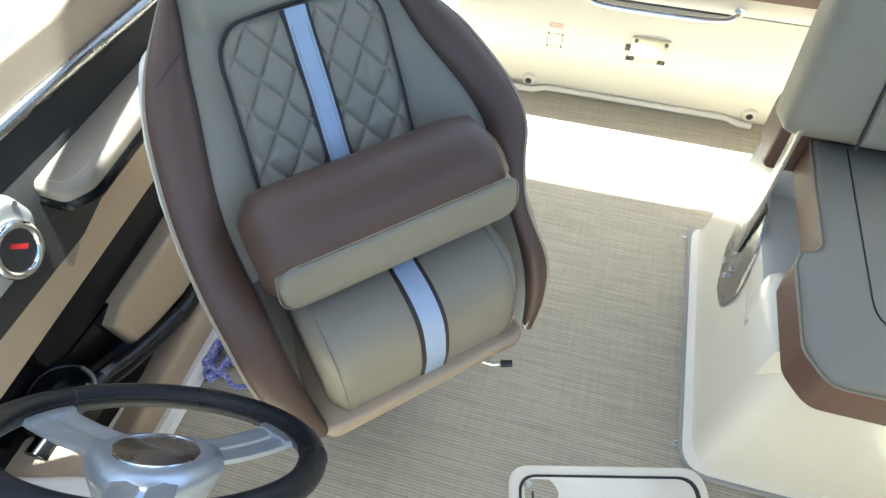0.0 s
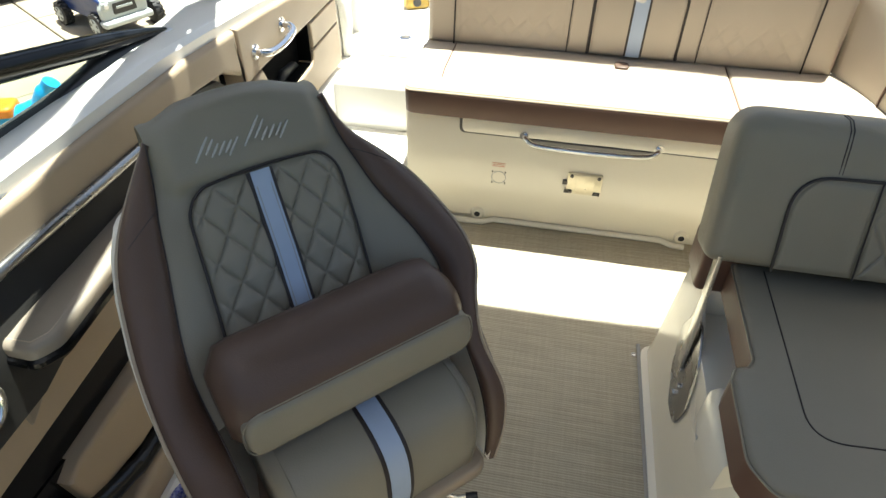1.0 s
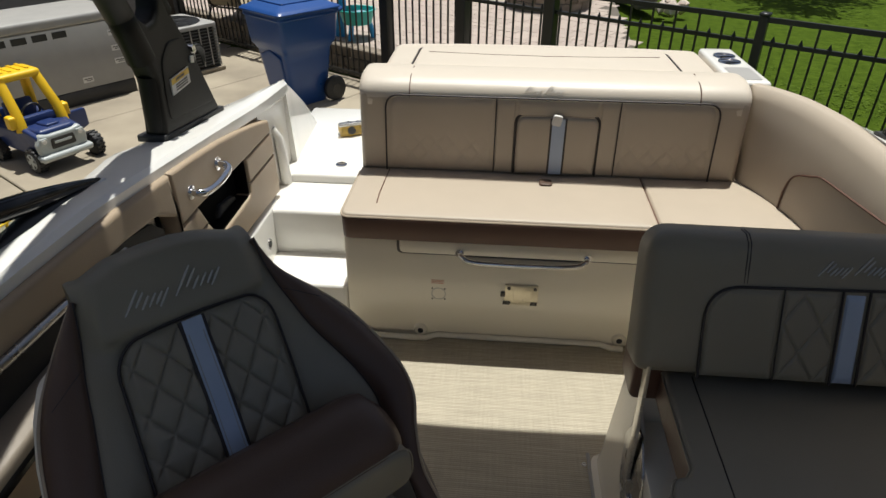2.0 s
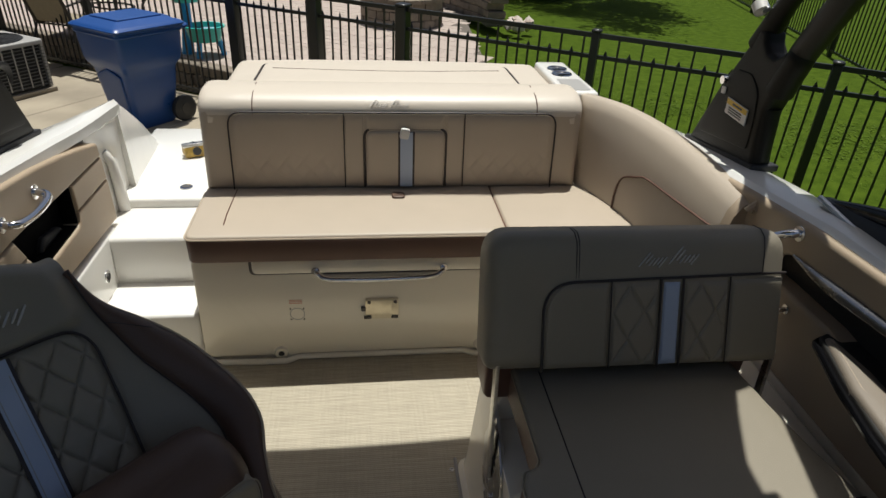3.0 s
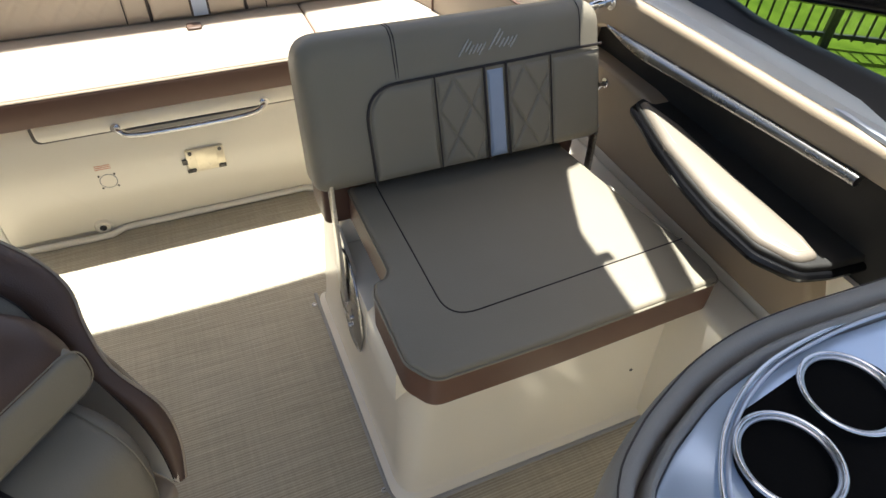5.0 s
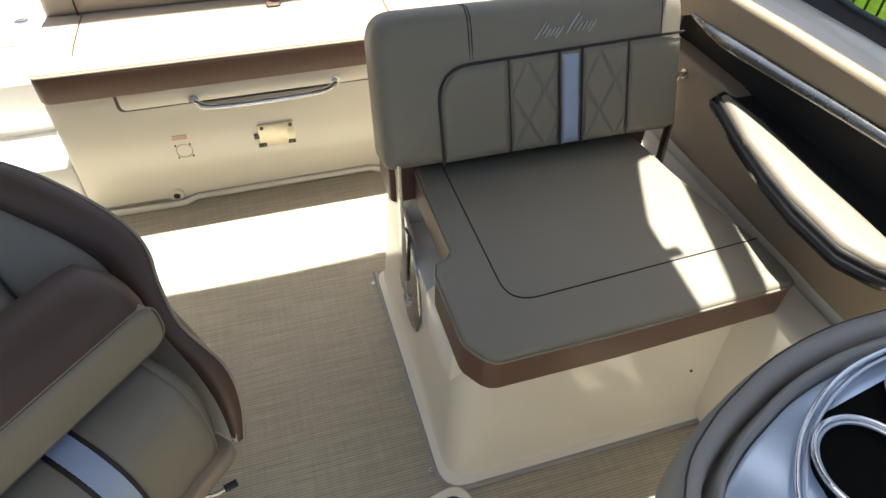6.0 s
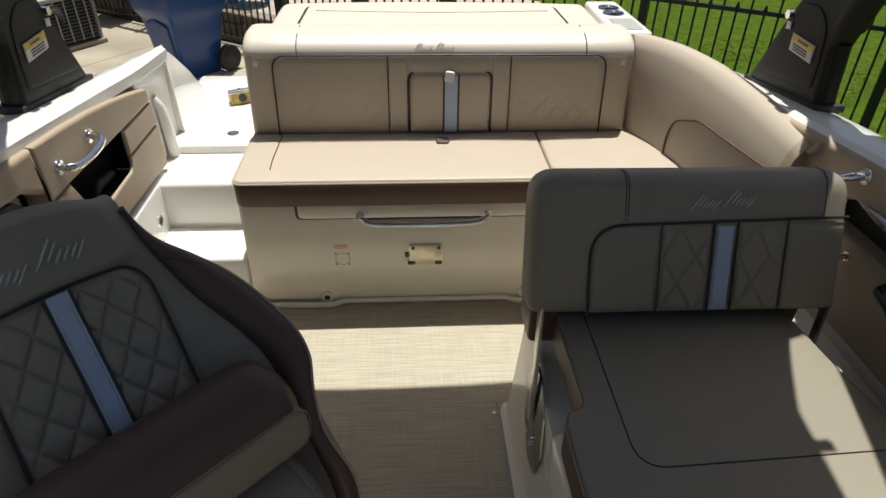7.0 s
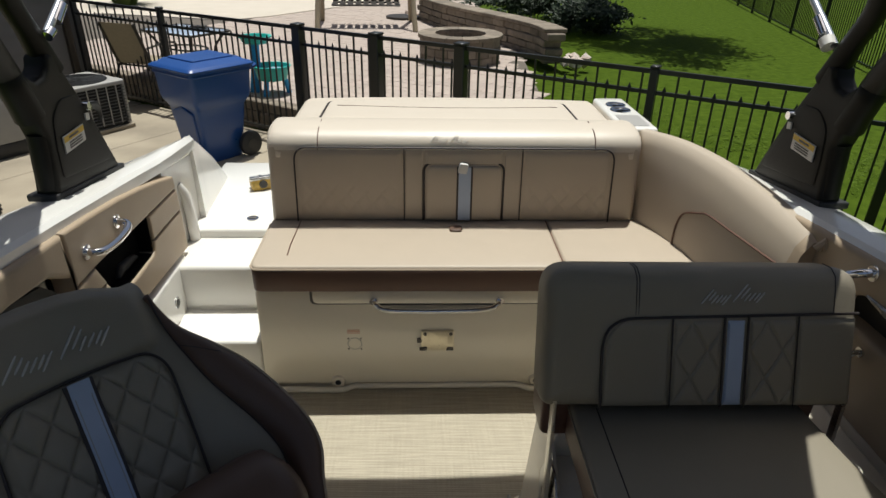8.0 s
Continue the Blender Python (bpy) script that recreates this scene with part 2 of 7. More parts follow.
def disc(cx, cy, cz, r, h, n=24, axis="z", r2=None, bm=None, bevel=0.0):
    """A short cylinder or cone, its base at (cx, cy, cz), rising along the axis."""
    bm = bm or bmesh.new()
    turn = {"z": Euler((0, 0, 0)), "y": Euler((radians(-90), 0, 0)), "x": Euler((0, radians(90), 0))}[axis].to_matrix().to_4x4()
    mm = Matrix.Translation((cx, cy, cz)) @ turn @ Matrix.Translation((0, 0, h / 2))
    made = bmesh.ops.create_cone(bm, cap_ends=True, segments=n, radius1=r, radius2=r if r2 is None else r2, depth=h, matrix=mm)
    if bevel:
        edges = [e for e in {e for v in made["verts"] for e in v.link_edges} if len(e.link_faces) == 2 and any(len(f.verts) > 4 for f in e.link_faces)]
        bmesh.ops.bevel(bm, geom=edges, offset=bevel, segments=2, affect="EDGES", profile=0.5)
    return bm


def catmull(pts, n=8, closed=False):
    pts = [Vector(p) for p in pts]
    out, count = [], len(pts)
    for i in range(count if closed else count - 1):
        if closed:
            a, b, c, d = (pts[(i + k) % count] for k in (-1, 0, 1, 2))
        else:
            a, b, c, d = pts[max(i - 1, 0)], pts[i], pts[i + 1], pts[min(i + 2, count - 1)]
        for k in range(n):
            t = k / n
            out.append(0.5 * (2 * b + (c - a) * t + (2 * a - 5 * b + 4 * c - d) * t * t + (3 * b - a - 3 * c + d) * t ** 3))
    if not closed:
        out.append(pts[-1])
    return out


def tube(pts, r, n=8, closed=False, flat=1.0, bm=None, up=None):
    """A tube along points; r may be a number or one per point; flat squeezes it along its second axis."""
    bm = bm or bmesh.new()
    pts = [Vector(p) for p in pts]
    count = len(pts)
    rings = []
    side = None
    for i, p in enumerate(pts):
        if closed:
            d = pts[(i + 1) % count] - pts[i - 1]
        else:
            d = pts[min(i + 1, count - 1)] - pts[max(i - 1, 0)]
        d.normalize()
        if up is not None:
            side = d.cross(Vector(up)).normalized()
        elif side is None:
            side = d.orthogonal().normalized()
        else:
            side = (side - d * side.dot(d)).normalized()
        other = d.cross(side)
        rad = r[i] if isinstance(r, (list, tuple)) else r
        rings.append([bm.verts.new(p + side * rad * math.cos(a) + other * rad * flat * math.sin(a)) for a in (2 * math.pi * k / n for k in range(n))])
    span = range(count) if closed else range(count - 1)
    for i in span:
        a, b = rings[i], rings[(i + 1) % count]
        for k in range(n):
            bm.faces.new((a[k], a[(k + 1) % n], b[(k + 1) % n], b[k]))
    if not closed:
        bm.faces.new(rings[0])
        bm.faces.new(rings[-1])
    return bm


def loft(rings, closed=True, caps=True, bm=None):
    """Skins rings of equally many points."""
    bm = bm or bmesh.new()
    vs = [[bm.verts.new(p) for p in ring] for ring in rings]
    n = len(vs[0])
    for a, b in zip(vs, vs[1:]):
        for k in range(n if closed else n - 1):
            bm.faces.new((a[k], a[(k + 1) % n], b[(k + 1) % n], b[k]))
    if caps and closed:
        bm.faces.new(vs[0])
        bm.faces.new(vs[-1])
    return bm


def rounded(pts, r, seg=5):
    """A polygon (2D) with rounded corners; r a number or one per corner."""
    out, n = [], len(pts)
    for i in range(n):
        p, a, b = Vector(pts[i]), Vector(pts[i - 1]), Vector(pts[(i + 1) % n])
        rad = r[i] if isinstance(r, (list, tuple)) else r
        da, db = (a - p), (b - p)
        la, lb = da.length, db.length
        if rad <= 0:
            out.append(p)
            continue
        ang = da.angle(db)
        cut = min(rad / max(math.tan(ang / 2), 0.05), la * 0.49, lb * 0.49)
        s, e = p + da / la * cut, p + db / lb * cut
        for k in range(seg + 1):
            t = k / seg
            out.append((1 - t) ** 2 * s + 2 * t * (1 - t) * p + t * t * e)
    return out


def offset(poly, d):
    """Moves a counter-clockwise outline inwards by d."""
    out, n = [], len(poly)
    for i in range(n):
        a, p, b = poly[i - 1], poly[i], poly[(i + 1) % n]
        e1, e2 = (p - a), (b - p)
        if e1.length < 1e-9 or e2.length < 1e-9:
            out.append(p.copy())
            continue
        e1.normalize(), e2.normalize()
        n1, n2 = Vector((-e1.y, e1.x)), Vector((-e2.y, e2.x))
        nn = n1 + n2
        nn = nn.normalized() if nn.length > 1e-6 else n1
        out.append(p + nn * d / max(nn.dot(n1), 0.35))
    for _ in range(12):
        turned = False
        for i in range(n):
            j = (i + 1) % n
            if (out[j] - out[i]).dot(poly[j] - poly[i]) < -1e-12:
                mid = (out[i] + out[j]) / 2
                out[i], out[j] = mid, mid.copy()
                turned = True
        if not turned:
            break
    return out


def ccw(poly):
    area = sum(a.x * b.y - b.x * a.y for a, b in zip(poly, poly[1:] + poly[:1]))
    return poly if area > 0 else poly[::-1]


def puff(outline, h0, h1, r, place, crown=0.0, seg=4, both=False, flat=False):
    """An upholstered slab: a flat outline raised from h0 to h1, its upper edge rounded by r, its top slightly crowned.
    place maps (a, b, h) to a point; flat leaves the top plain, for outlines with hollows."""
    poly = ccw([Vector((p[0], p[1])) for p in outline])
    rings = []
    if both:
        for k in range(seg, 0, -1):
            t = math.pi / 2 * k / seg
            rings.append((offset(poly, r * (1 - math.cos(t))), h0 + r * (1 - math.sin(t))))
    else:
        rings.append((poly, h0))
    for k in range(seg + 1):
        t = math.pi / 2 * k / seg
        rings.append((offset(poly, r * (1 - math.cos(t))), h1 - r + r * math.sin(t)))
    inner = rings[-1][0]
    c = sum(inner, Vector((0, 0))) / len(inner)
    if flat:
        rings.append((offset(poly, r + 0.003), h1))
        bm = loft([[place(p.x, p.y, h) for p in ring] for ring, h in rings])
        bmesh.ops.remove_doubles(bm, verts=bm.verts, dist=1e-6)
        return bm
    for s, u in ((0.86, 0.45), (0.6, 0.85), (0.3, 1.0)):
        rings.append(([c + (p - c) * s for p in inner], h1 + crown * u))
    bm = loft([[place(p.x, p.y, h) for p in ring] for ring, h in rings], caps=False)
    bm.verts.ensure_lookup_table()
    n = len(poly)
    last = bm.verts[-n:]
    mid = bm.verts.new(place(c.x, c.y, h1 + crown))
    for k in range(n):
        bm.faces.new((last[k], last[(k + 1) % n], mid))
    first = bm.verts[-1 - n * len(rings):][:n]
    bm.faces.new(first)
    bmesh.ops.remove_doubles(bm, verts=bm.verts, dist=1e-6)
    return bm


def flat_xy(x, y, h):
    return Vector((x, y, h))


def panel_x(side, face):
    """Maps (y, z, h) to a panel that faces +x (side 1) or -x (side -1) at x = face."""
    return lambda y, z, h: Vector((face + side * h, y, z))


def slab(outline, place, h0, h1, bevel=0.0, bm=None):
    poly = ccw([Vector((p[0], p[1])) for p in outline])
    rings = [(poly, h0), (poly, h1 - bevel)]
    if bevel:
        rings.append((offset(poly, bevel * 0.3), h1 - bevel * 0.3))
        rings.append((offset(poly, bevel), h1))
    return loft([[place(p.x, p.y, h) for p in ring] for ring, h in rings], bm=bm)


def patch(rows, place, nx=40, nz=40, height=None):
    """A skin between left and right bounds: rows(v) gives (a0, a1, b); height(a, b, u, v) the rise."""
    bm = bmesh.new()
    grid = []
    for j in range(nz + 1):
        v = j / nz
        a0, a1, b = rows(v)
        line = []
        for i in range(nx + 1):
            u = i / nx
            a = a0 + (a1 - a0) * u
            line.append(bm.verts.new(place(a, b, height(a, b, u, v) if height else 0.0)))
        grid.append(line)
    for j in range(nz):
        for i in range(nx):
            bm.faces.new((grid[j][i], grid[j][i + 1], grid[j + 1][i + 1], grid[j + 1][i]))
    return bm


def diamonds(a, b, pa, pb, width=0.10, depth=0.004):
    """The dip of diamond quilting of pitch pa by pb, at (a, b)."""
    p, q = a / pa + b / pb, a / pa - b / pb
    near = min(abs(p - round(p)), abs(q - round(q)))
    t = min(near / width, 1.0)
    return -depth * (1 - t) ** 2


def script_mark(place, width, height, r=0.0022):
    """An embroidered mark as plain slanting bars: two groups, each a tall bar before low ones."""
    runs = []
    for x0, x1, tall in ((-0.50, -0.08, 0.42), (0.04, 0.50, 0.56)):
        for u, top, low in ((0.06, tall, -0.24), (0.26, tall * 0.7, -0.10), (0.48, 0.12, -0.24), (0.66, 0.12, -0.24), (0.84, 0.10, -0.24), (1.0, 0.12, -0.36)):
            bm = bmesh.new()
            line = [place((x0 + (x1 - x0) * u + 0.30 * (low + (top - low) * k / 6)) * width, (low + (top - low) * k / 6) * height, 0.0005) for k in range(7)]
            tube(line, [r * (0.5 + 0.75 * math.sin(math.pi * (0.12 + 0.76 * k / 6))) for k in range(7)], 6, bm=bm)
            runs.append(bm)
    return runs


# ---- the boat: floor, walls, gunwales, stern ----
def interp(table, y):
    for (a, va), (b, vb) in zip(table, table[1:]):
        if y <= b:
            t = max(0.0, min(1.0, (y - a) / (b - a)))
            return va + (vb - va) * t
    return table[-1][1]


GUNWALE = [(-2.6, 0.95), (-1.3, 0.895), (-0.7, 0.88), (-0.4, 0.85), (0.05, 0.80), (0.3, 0.77), (0.7, 0.745), (1.1, 0.72)]
WALL_L, WALL_R = -0.90, 1.00

setting("floor", rbox(-1.0, 1.1, -2.7, 0.02, -0.03, 0.0), M["weave"], "tan woven vinyl cockpit floor of the boat", "floor", 0)

# floor screws and hatch
def floor_screw(x, y):
    ob = thing("floor_screw", "small round steel screw head in the woven floor", "screw", "floor screws")
    part("head", disc(x, y, 0.0, 0.007, 0.004, 12, bevel=0.0015), M["steel"], ob)
    part("slot", rbox(x - 0.004, x + 0.004, y - 0.001, y + 0.001, 0.0035, 0.0045), M["ink"], ob)


floor_screw(0.233, -0.537)
floor_screw(0.238, -1.145)


def floor_hatch():
    ob = thing("floor_hatch", "cream framed floor hatch with rounded corners and woven insert", "hatch")
    m = Matrix.Translation((-0.112, -1.293, 0)) @ Matrix.Rotation(radians(14.5), 4, "Z")
    outer = rounded([(0, 0), (0, -0.45), (0.42, -0.45), (0.42, 0)], 0.05, 6)
    ring = puff(outer, 0.0, 0.012, 0.008, flat_xy)
    part("frame", ring, M["gel"], ob, m=m)
    inner = rounded([(0.022, -0.022), (0.022, -0.43), (0.40, -0.43), (0.40, -0.022)], 0.04, 6)
    part("gasket", slab(inner, flat_xy, 0.008, 0.0135), M["rubber"], ob, m=m)
    lid = rounded([(0.028, -0.028), (0.028, -0.42), (0.39, -0.42), (0.39, -0.028)], 0.036, 6)
    part("lid", slab(lid, flat_xy, 0.009, 0.016, 0.002), M["gel"], ob, m=m)
    ins = rounded([(0.034, -0.034), (0.034, -0.15), (0.085, -0.15), (0.105, -0.06), (0.09, -0.034)], 0.015, 4)
    part("insert", slab(ins, flat_xy, 0.012, 0.0185), M["weave"], ob, m=m)
    part("screw", disc(0.042, -0.044, 0.0165, 0.008, 0.004, 14, bevel=0.0015), M["steel"], ob, m=m)
    part("pin", rbox(0.048, 0.052, -0.085, -0.06, 0.018, 0.022), M["black"], ob, m=m)


floor_hatch()


# hull sides and gunwale caps
def gunwale(side, inner, rim, y_end, name, label):
    """A cap from the inner edge out to the rim table, with the hull side falling from it."""
    rings = []
    ys = [-2.7, -2.2, -1.7, -1.3, -1.0, -0.7, -0.62, -0.52, -0.44, -0.38, -0.32, -0.26, -0.1, 0.1, 0.25, 0.36, 0.45, 0.53, 0.59]
    ys = [y for y in ys if y < y_end] + [y_end]
    for y in ys:
        z = interp(GUNWALE, y)
        i, o = inner, interp(rim, y)
        lip = min(0.012, abs(o - i) * 0.3)
        ring = [(i, z - 0.045), (i, z - 0.012), (i + side * lip, z), (i + (o - i) * 0.35, z + 0.006), (o - (o - i) * 0.2, z - 0.002), (o - side * lip * 0.6, z - 0.012), (o, z - 0.04),
                (o + side * 0.004, z - 0.12), (o - side * 0.02, z - 0.6), (o - side * 0.22, z - 1.15), (o - side * 0.235, z - 1.15), (o - side * 0.034, z - 0.6), (i + (o - i) * 0.75, z - 0.1)]
        rings.append([Vector((x, y, zz)) for x, zz in ring])
    return setting(name, loft(rings), M["white"], label, "gunwale", 30)


gunwale(-1, -0.905, [(-2.7, -1.03), (-0.62, -1.035), (-0.44, -1.065), (-0.34, -1.090), (-0.24, -1.065), (0.25, -1.022), (0.43, -0.985), (0.58, -0.945), (0.61, -0.938)], 0.61, "gunwale_left", "glossy white moulded gunwale and hull side of the boat")
gunwale(1, 1.005, [(-2.7, 1.12), (-0.62, 1.125), (-0.46, 1.150), (-0.30, 1.155), (0.0, 1.145), (0.17, 1.128), (0.32, 1.102), (0.47, 1.068), (0.56, 1.040)], 0.56, "gunwale_right", "glossy white moulded gunwale and hull side of the boat")


def patch_panel(line, place):
    """A thin sheet whose upper and lower edges follow an outline, cut into columns so that it can bend."""
    ys = sorted({round(y, 3) for y, z in line})
    bm = bmesh.new()
    rows = []
    for a, b in zip(ys, ys[1:]):
        for k in range(3):
            rows.append(a + (b - a) * k / 3)
    rows.append(ys[-1])
    n = len(line)
    cols = []
    for y in rows:
        y = min(max(y, ys[0] + 1e-4), ys[-1] - 1e-4)
        hit = []
        for i in range(n):
            (ya, za), (yb, zb) = line[i], line[(i + 1) % n]
            if min(ya, yb) <= y < max(ya, yb):
                hit.append(za + (zb - za) * (y - ya) / (yb - ya))
        lo, hi = min(hit), max(hit)
        front = [place(y, lo + (hi - lo) * k / 6, 0.0) for k in range(7)]
        cols.append(front + [place(y, lo + (hi - lo) * k / 6, -0.012) for k in range(6, -1, -1)])
    return loft(cols, bm=bm)


def hull():
    """The V-shaped bottom under the floor, resting on its keel, and the low bulkhead that closes the bow."""
    rings = []
    for y, half, low in ((-2.72, 0.92, -0.60), (-1.5, 1.0, GROUND_Z), (0.0, 1.0, GROUND_Z), (0.95, 0.98, GROUND_Z)):
        rings.append([Vector((0.05 - half, y, -0.03)), Vector((0.05 - half * 0.97, y, -0.28)), Vector((0.05, y, low)), Vector((0.05 + half * 0.97, y, -0.28)), Vector((0.05 + half, y, -0.03))])
    setting("hull", loft(rings), M["white"], "white V-shaped hull bottom of the boat", "hull", 30)
    setting("wall_bow", rbox(-0.95, 1.06, -2.72, -2.66, -0.03, 0.50, 0.01), M["gel"], "low cream bulkhead at the bow", "wall")


GROUND_Z = -0.645
hull()


# left side wall
def wall_left():
    px = panel_x(1, WALL_L)
    back = rbox(WALL_L - 0.09, WALL_L - 0.05, -2.65, 0.33, 0.0, 0.71)
    setting("wall_left", back, M["gel"], "cream moulded inner side of the cockpit", "wall")
    # long upholstered coaming ahead of the seam
    top = [(y, interp(GUNWALE, y) - 0.035) for y in (-2.6, -2.0, -1.5, -1.2, -0.9, -0.65, -0.41)]
    ob = thing("coaming_panel", "tan upholstered coaming panel with rounded top along the cockpit side", "wall panel", kind="structure")
    low = [(-0.41, 0.53), (-0.42, 0.70), (-0.50, 0.745), (-0.65, 0.762), (-2.6, 0.80)]
    part("pad", puff(top + low, -0.05, 0.012, 0.012, px, flat=True), M["tan"], ob)
    # dark recess below it
    rec = [(-2.6, 0.80), (-0.65, 0.76), (-0.52, 0.735), (-0.47, 0.69), (-0.50, 0.64), (-0.60, 0.60), (-1.15, 0.60), (-1.30, 0.552), (-2.6, 0.535)]

    def slope(y, z, h):
        return Vector((WALL_L - 0.002 + 0.30 * min(0.10, max(0.0, 0.785 - z)) * min(1.0, max(0.0, (-0.7 - y) / 0.3)) + h, y, z))

    part("recess", patch_panel(rec, slope), M["charcoal"], ob, "matt black recessed panel")
    strip = [Vector((WALL_L + 0.013, y, z)) for y, z in ((-0.66, 0.752), (-0.8, 0.758), (-1.0, 0.767), (-1.25, 0.779), (-1.7, 0.79))]
    part("trim_strip", tube(strip, [0.004, 0.010, 0.012, 0.012, 0.010], 10), M["satin"], ob, "satin silver trim strip")
    # tan band under the armrest, tapering
    band = [(-2.6, 0.53), (-1.55, 0.543), (-1.29, 0.556), (-1.20, 0.60), (-1.0, 0.655), (-0.6, 0.64), (-0.44, 0.60), (-0.44, 0.42), (-0.95, 0.485), (-1.55, 0.45), (-2.6, 0.44)]
    part("band", puff(band, -0.05, 0.012, 0.01, px, flat=True), M["tan"], ob)
    # open shelf: black hollow
    hol = [(-0.9, 0.485), (-1.56, 0.45), (-2.2, 0.44), (-2.2, 0.30), (-1.48, 0.33), (-1.10, 0.345), (-0.9, 0.36)]
    part("shelf_back", slab(hol, px, -0.045, -0.03), M["gloss_black"], ob, "gloss black storage recess")
    under = [(-0.9, 0.30), (-1.46, 0.34), (-2.2, 0.34), (-2.2, 0.12), (-1.45, 0.09), (-1.15, 0.12), (-0.9, 0.13)]
    part("shelf_floor", slab(under, px, -0.045, -0.027), M["gloss_black"], ob, "gloss black shelf moulding")
    low_t = [(-0.5, 0.33), (-1.13, 0.335), (-1.30, 0.332), (-1.345, 0.31), (-1.33, 0.215), (-1.17, 0.175), (-0.5, 0.17)]
    part("lower_pad", puff(low_t, -0.05, 0.004, 0.01, px, flat=True), M["tan"], ob)
    lip = [Vector((WALL_L + 0.012, y, z)) for y, z in ((-0.5, 0.155), (-1.13, 0.158), (-1.24, 0.175), (-1.37, 0.23), (-1.47, 0.285), (-1.6, 0.30))]
    part("black_lip", tube(catmull(lip, 5), 0.022, 10), M["gloss_black"], ob, "gloss black rounded shelf edge")
    foot = [(-0.42, 0.0), (-0.42, 0.14), (-1.13, 0.125), (-1.40, 0.095), (-2.6, 0.10), (-2.6, 0.0)]
    part("foot", puff(foot, -0.05, 0.03, 0.02, px, flat=True), M["tan"], ob)
    liner = [Vector((WALL_L + 0.045, y, 0.02)) for y in (-0.05, -0.8, -1.5, -2.6)]
    part("liner", tube(liner, 0.022, 8), M["white"], ob, "white moulded floor edge")
    # upholstered panel aft of the seam, in pieces round the cubby
    aft = thing("side_panel", "tan upholstered side panel with seams and an open black cubby", "wall panel", kind="structure")
    crest = [(-0.406, 0.818), (-0.25, 0.802), (-0.10, 0.783), (0.05, 0.757), (0.18, 0.730), (0.310, 0.698)]
    part("panel_top", puff(rounded(crest + [(0.318, 0.650), (0.06, 0.655), (-0.305, 0.667), (-0.406, 0.664)], 0.006, 2), -0.05, 0.012, 0.009, px, flat=True), M["tan"], aft)
    part("panel_mid", puff([(0.318, 0.646), (0.326, 0.564), (0.068, 0.566), (0.066, 0.651)], -0.05, 0.012, 0.008, px, flat=True), M["tan"], aft)
    part("panel_low", puff([(0.327, 0.560), (0.332, 0.405), (-0.2, 0.43), (-0.44, 0.44), (-0.44, 0.598), (-0.262, 0.592), (-0.21, 0.522), (-0.19, 0.516), (0.045, 0.520), (0.062, 0.530), (0.068, 0.562)], -0.05, 0.012, 0.008, px, flat=True), M["tan"], aft)
    part("panel_fore", puff([(-0.406, 0.660), (-0.300, 0.663), (-0.262, 0.596), (-0.435, 0.602)], -0.05, 0.012, 0.008, px, flat=True), M["tan"], aft)
    # near-black sheets at the back, floor and side of the opening
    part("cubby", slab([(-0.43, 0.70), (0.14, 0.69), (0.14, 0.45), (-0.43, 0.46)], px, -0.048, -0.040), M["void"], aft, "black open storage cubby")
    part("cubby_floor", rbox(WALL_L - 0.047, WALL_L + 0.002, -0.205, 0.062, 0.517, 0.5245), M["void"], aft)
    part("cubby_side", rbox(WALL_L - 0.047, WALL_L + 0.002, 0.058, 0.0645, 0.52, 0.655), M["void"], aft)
    part("cubby_net", puff(rounded([(-0.14, 0.525), (0.03, 0.525), (0.0, 0.55), (-0.10, 0.565)], 0.02, 3), -0.052, -0.035, 0.01, lambda y, z, h: px(y, z, h + 0.012), flat=True), M["rubber"], aft, "dark bundle inside the cubby")


wall_left()


def grab_handle(name_at, pts, r, label, feet):
    ob = thing("grab_handle", label, "handle", "grab handles")
    part("bar", tube(catmull(pts, 6), r, 12), M["chrome"], ob)
    for x, y, z, ax, s in feet:
        part("foot", disc(x, y, z, r * 1.9, 0.006 * s, 16, ax, bevel=0.0015), M["chrome"], ob)
    return ob


grab_handle("left", [(-0.888, -0.330, 0.728), (-0.862, -0.328, 0.727), (-0.848, -0.310, 0.724), (-0.842, -0.26, 0.721), (-0.843, -0.19, 0.722), (-0.850, -0.158, 0.727), (-0.866, -0.146, 0.730), (-0.888, -0.145, 0.731)], 0.011,
            "polished chrome grab handle on the tan side panel", [(-0.89, -0.330, 0.728, "x", 1), (-0.89, -0.145, 0.731, "x", 1)])


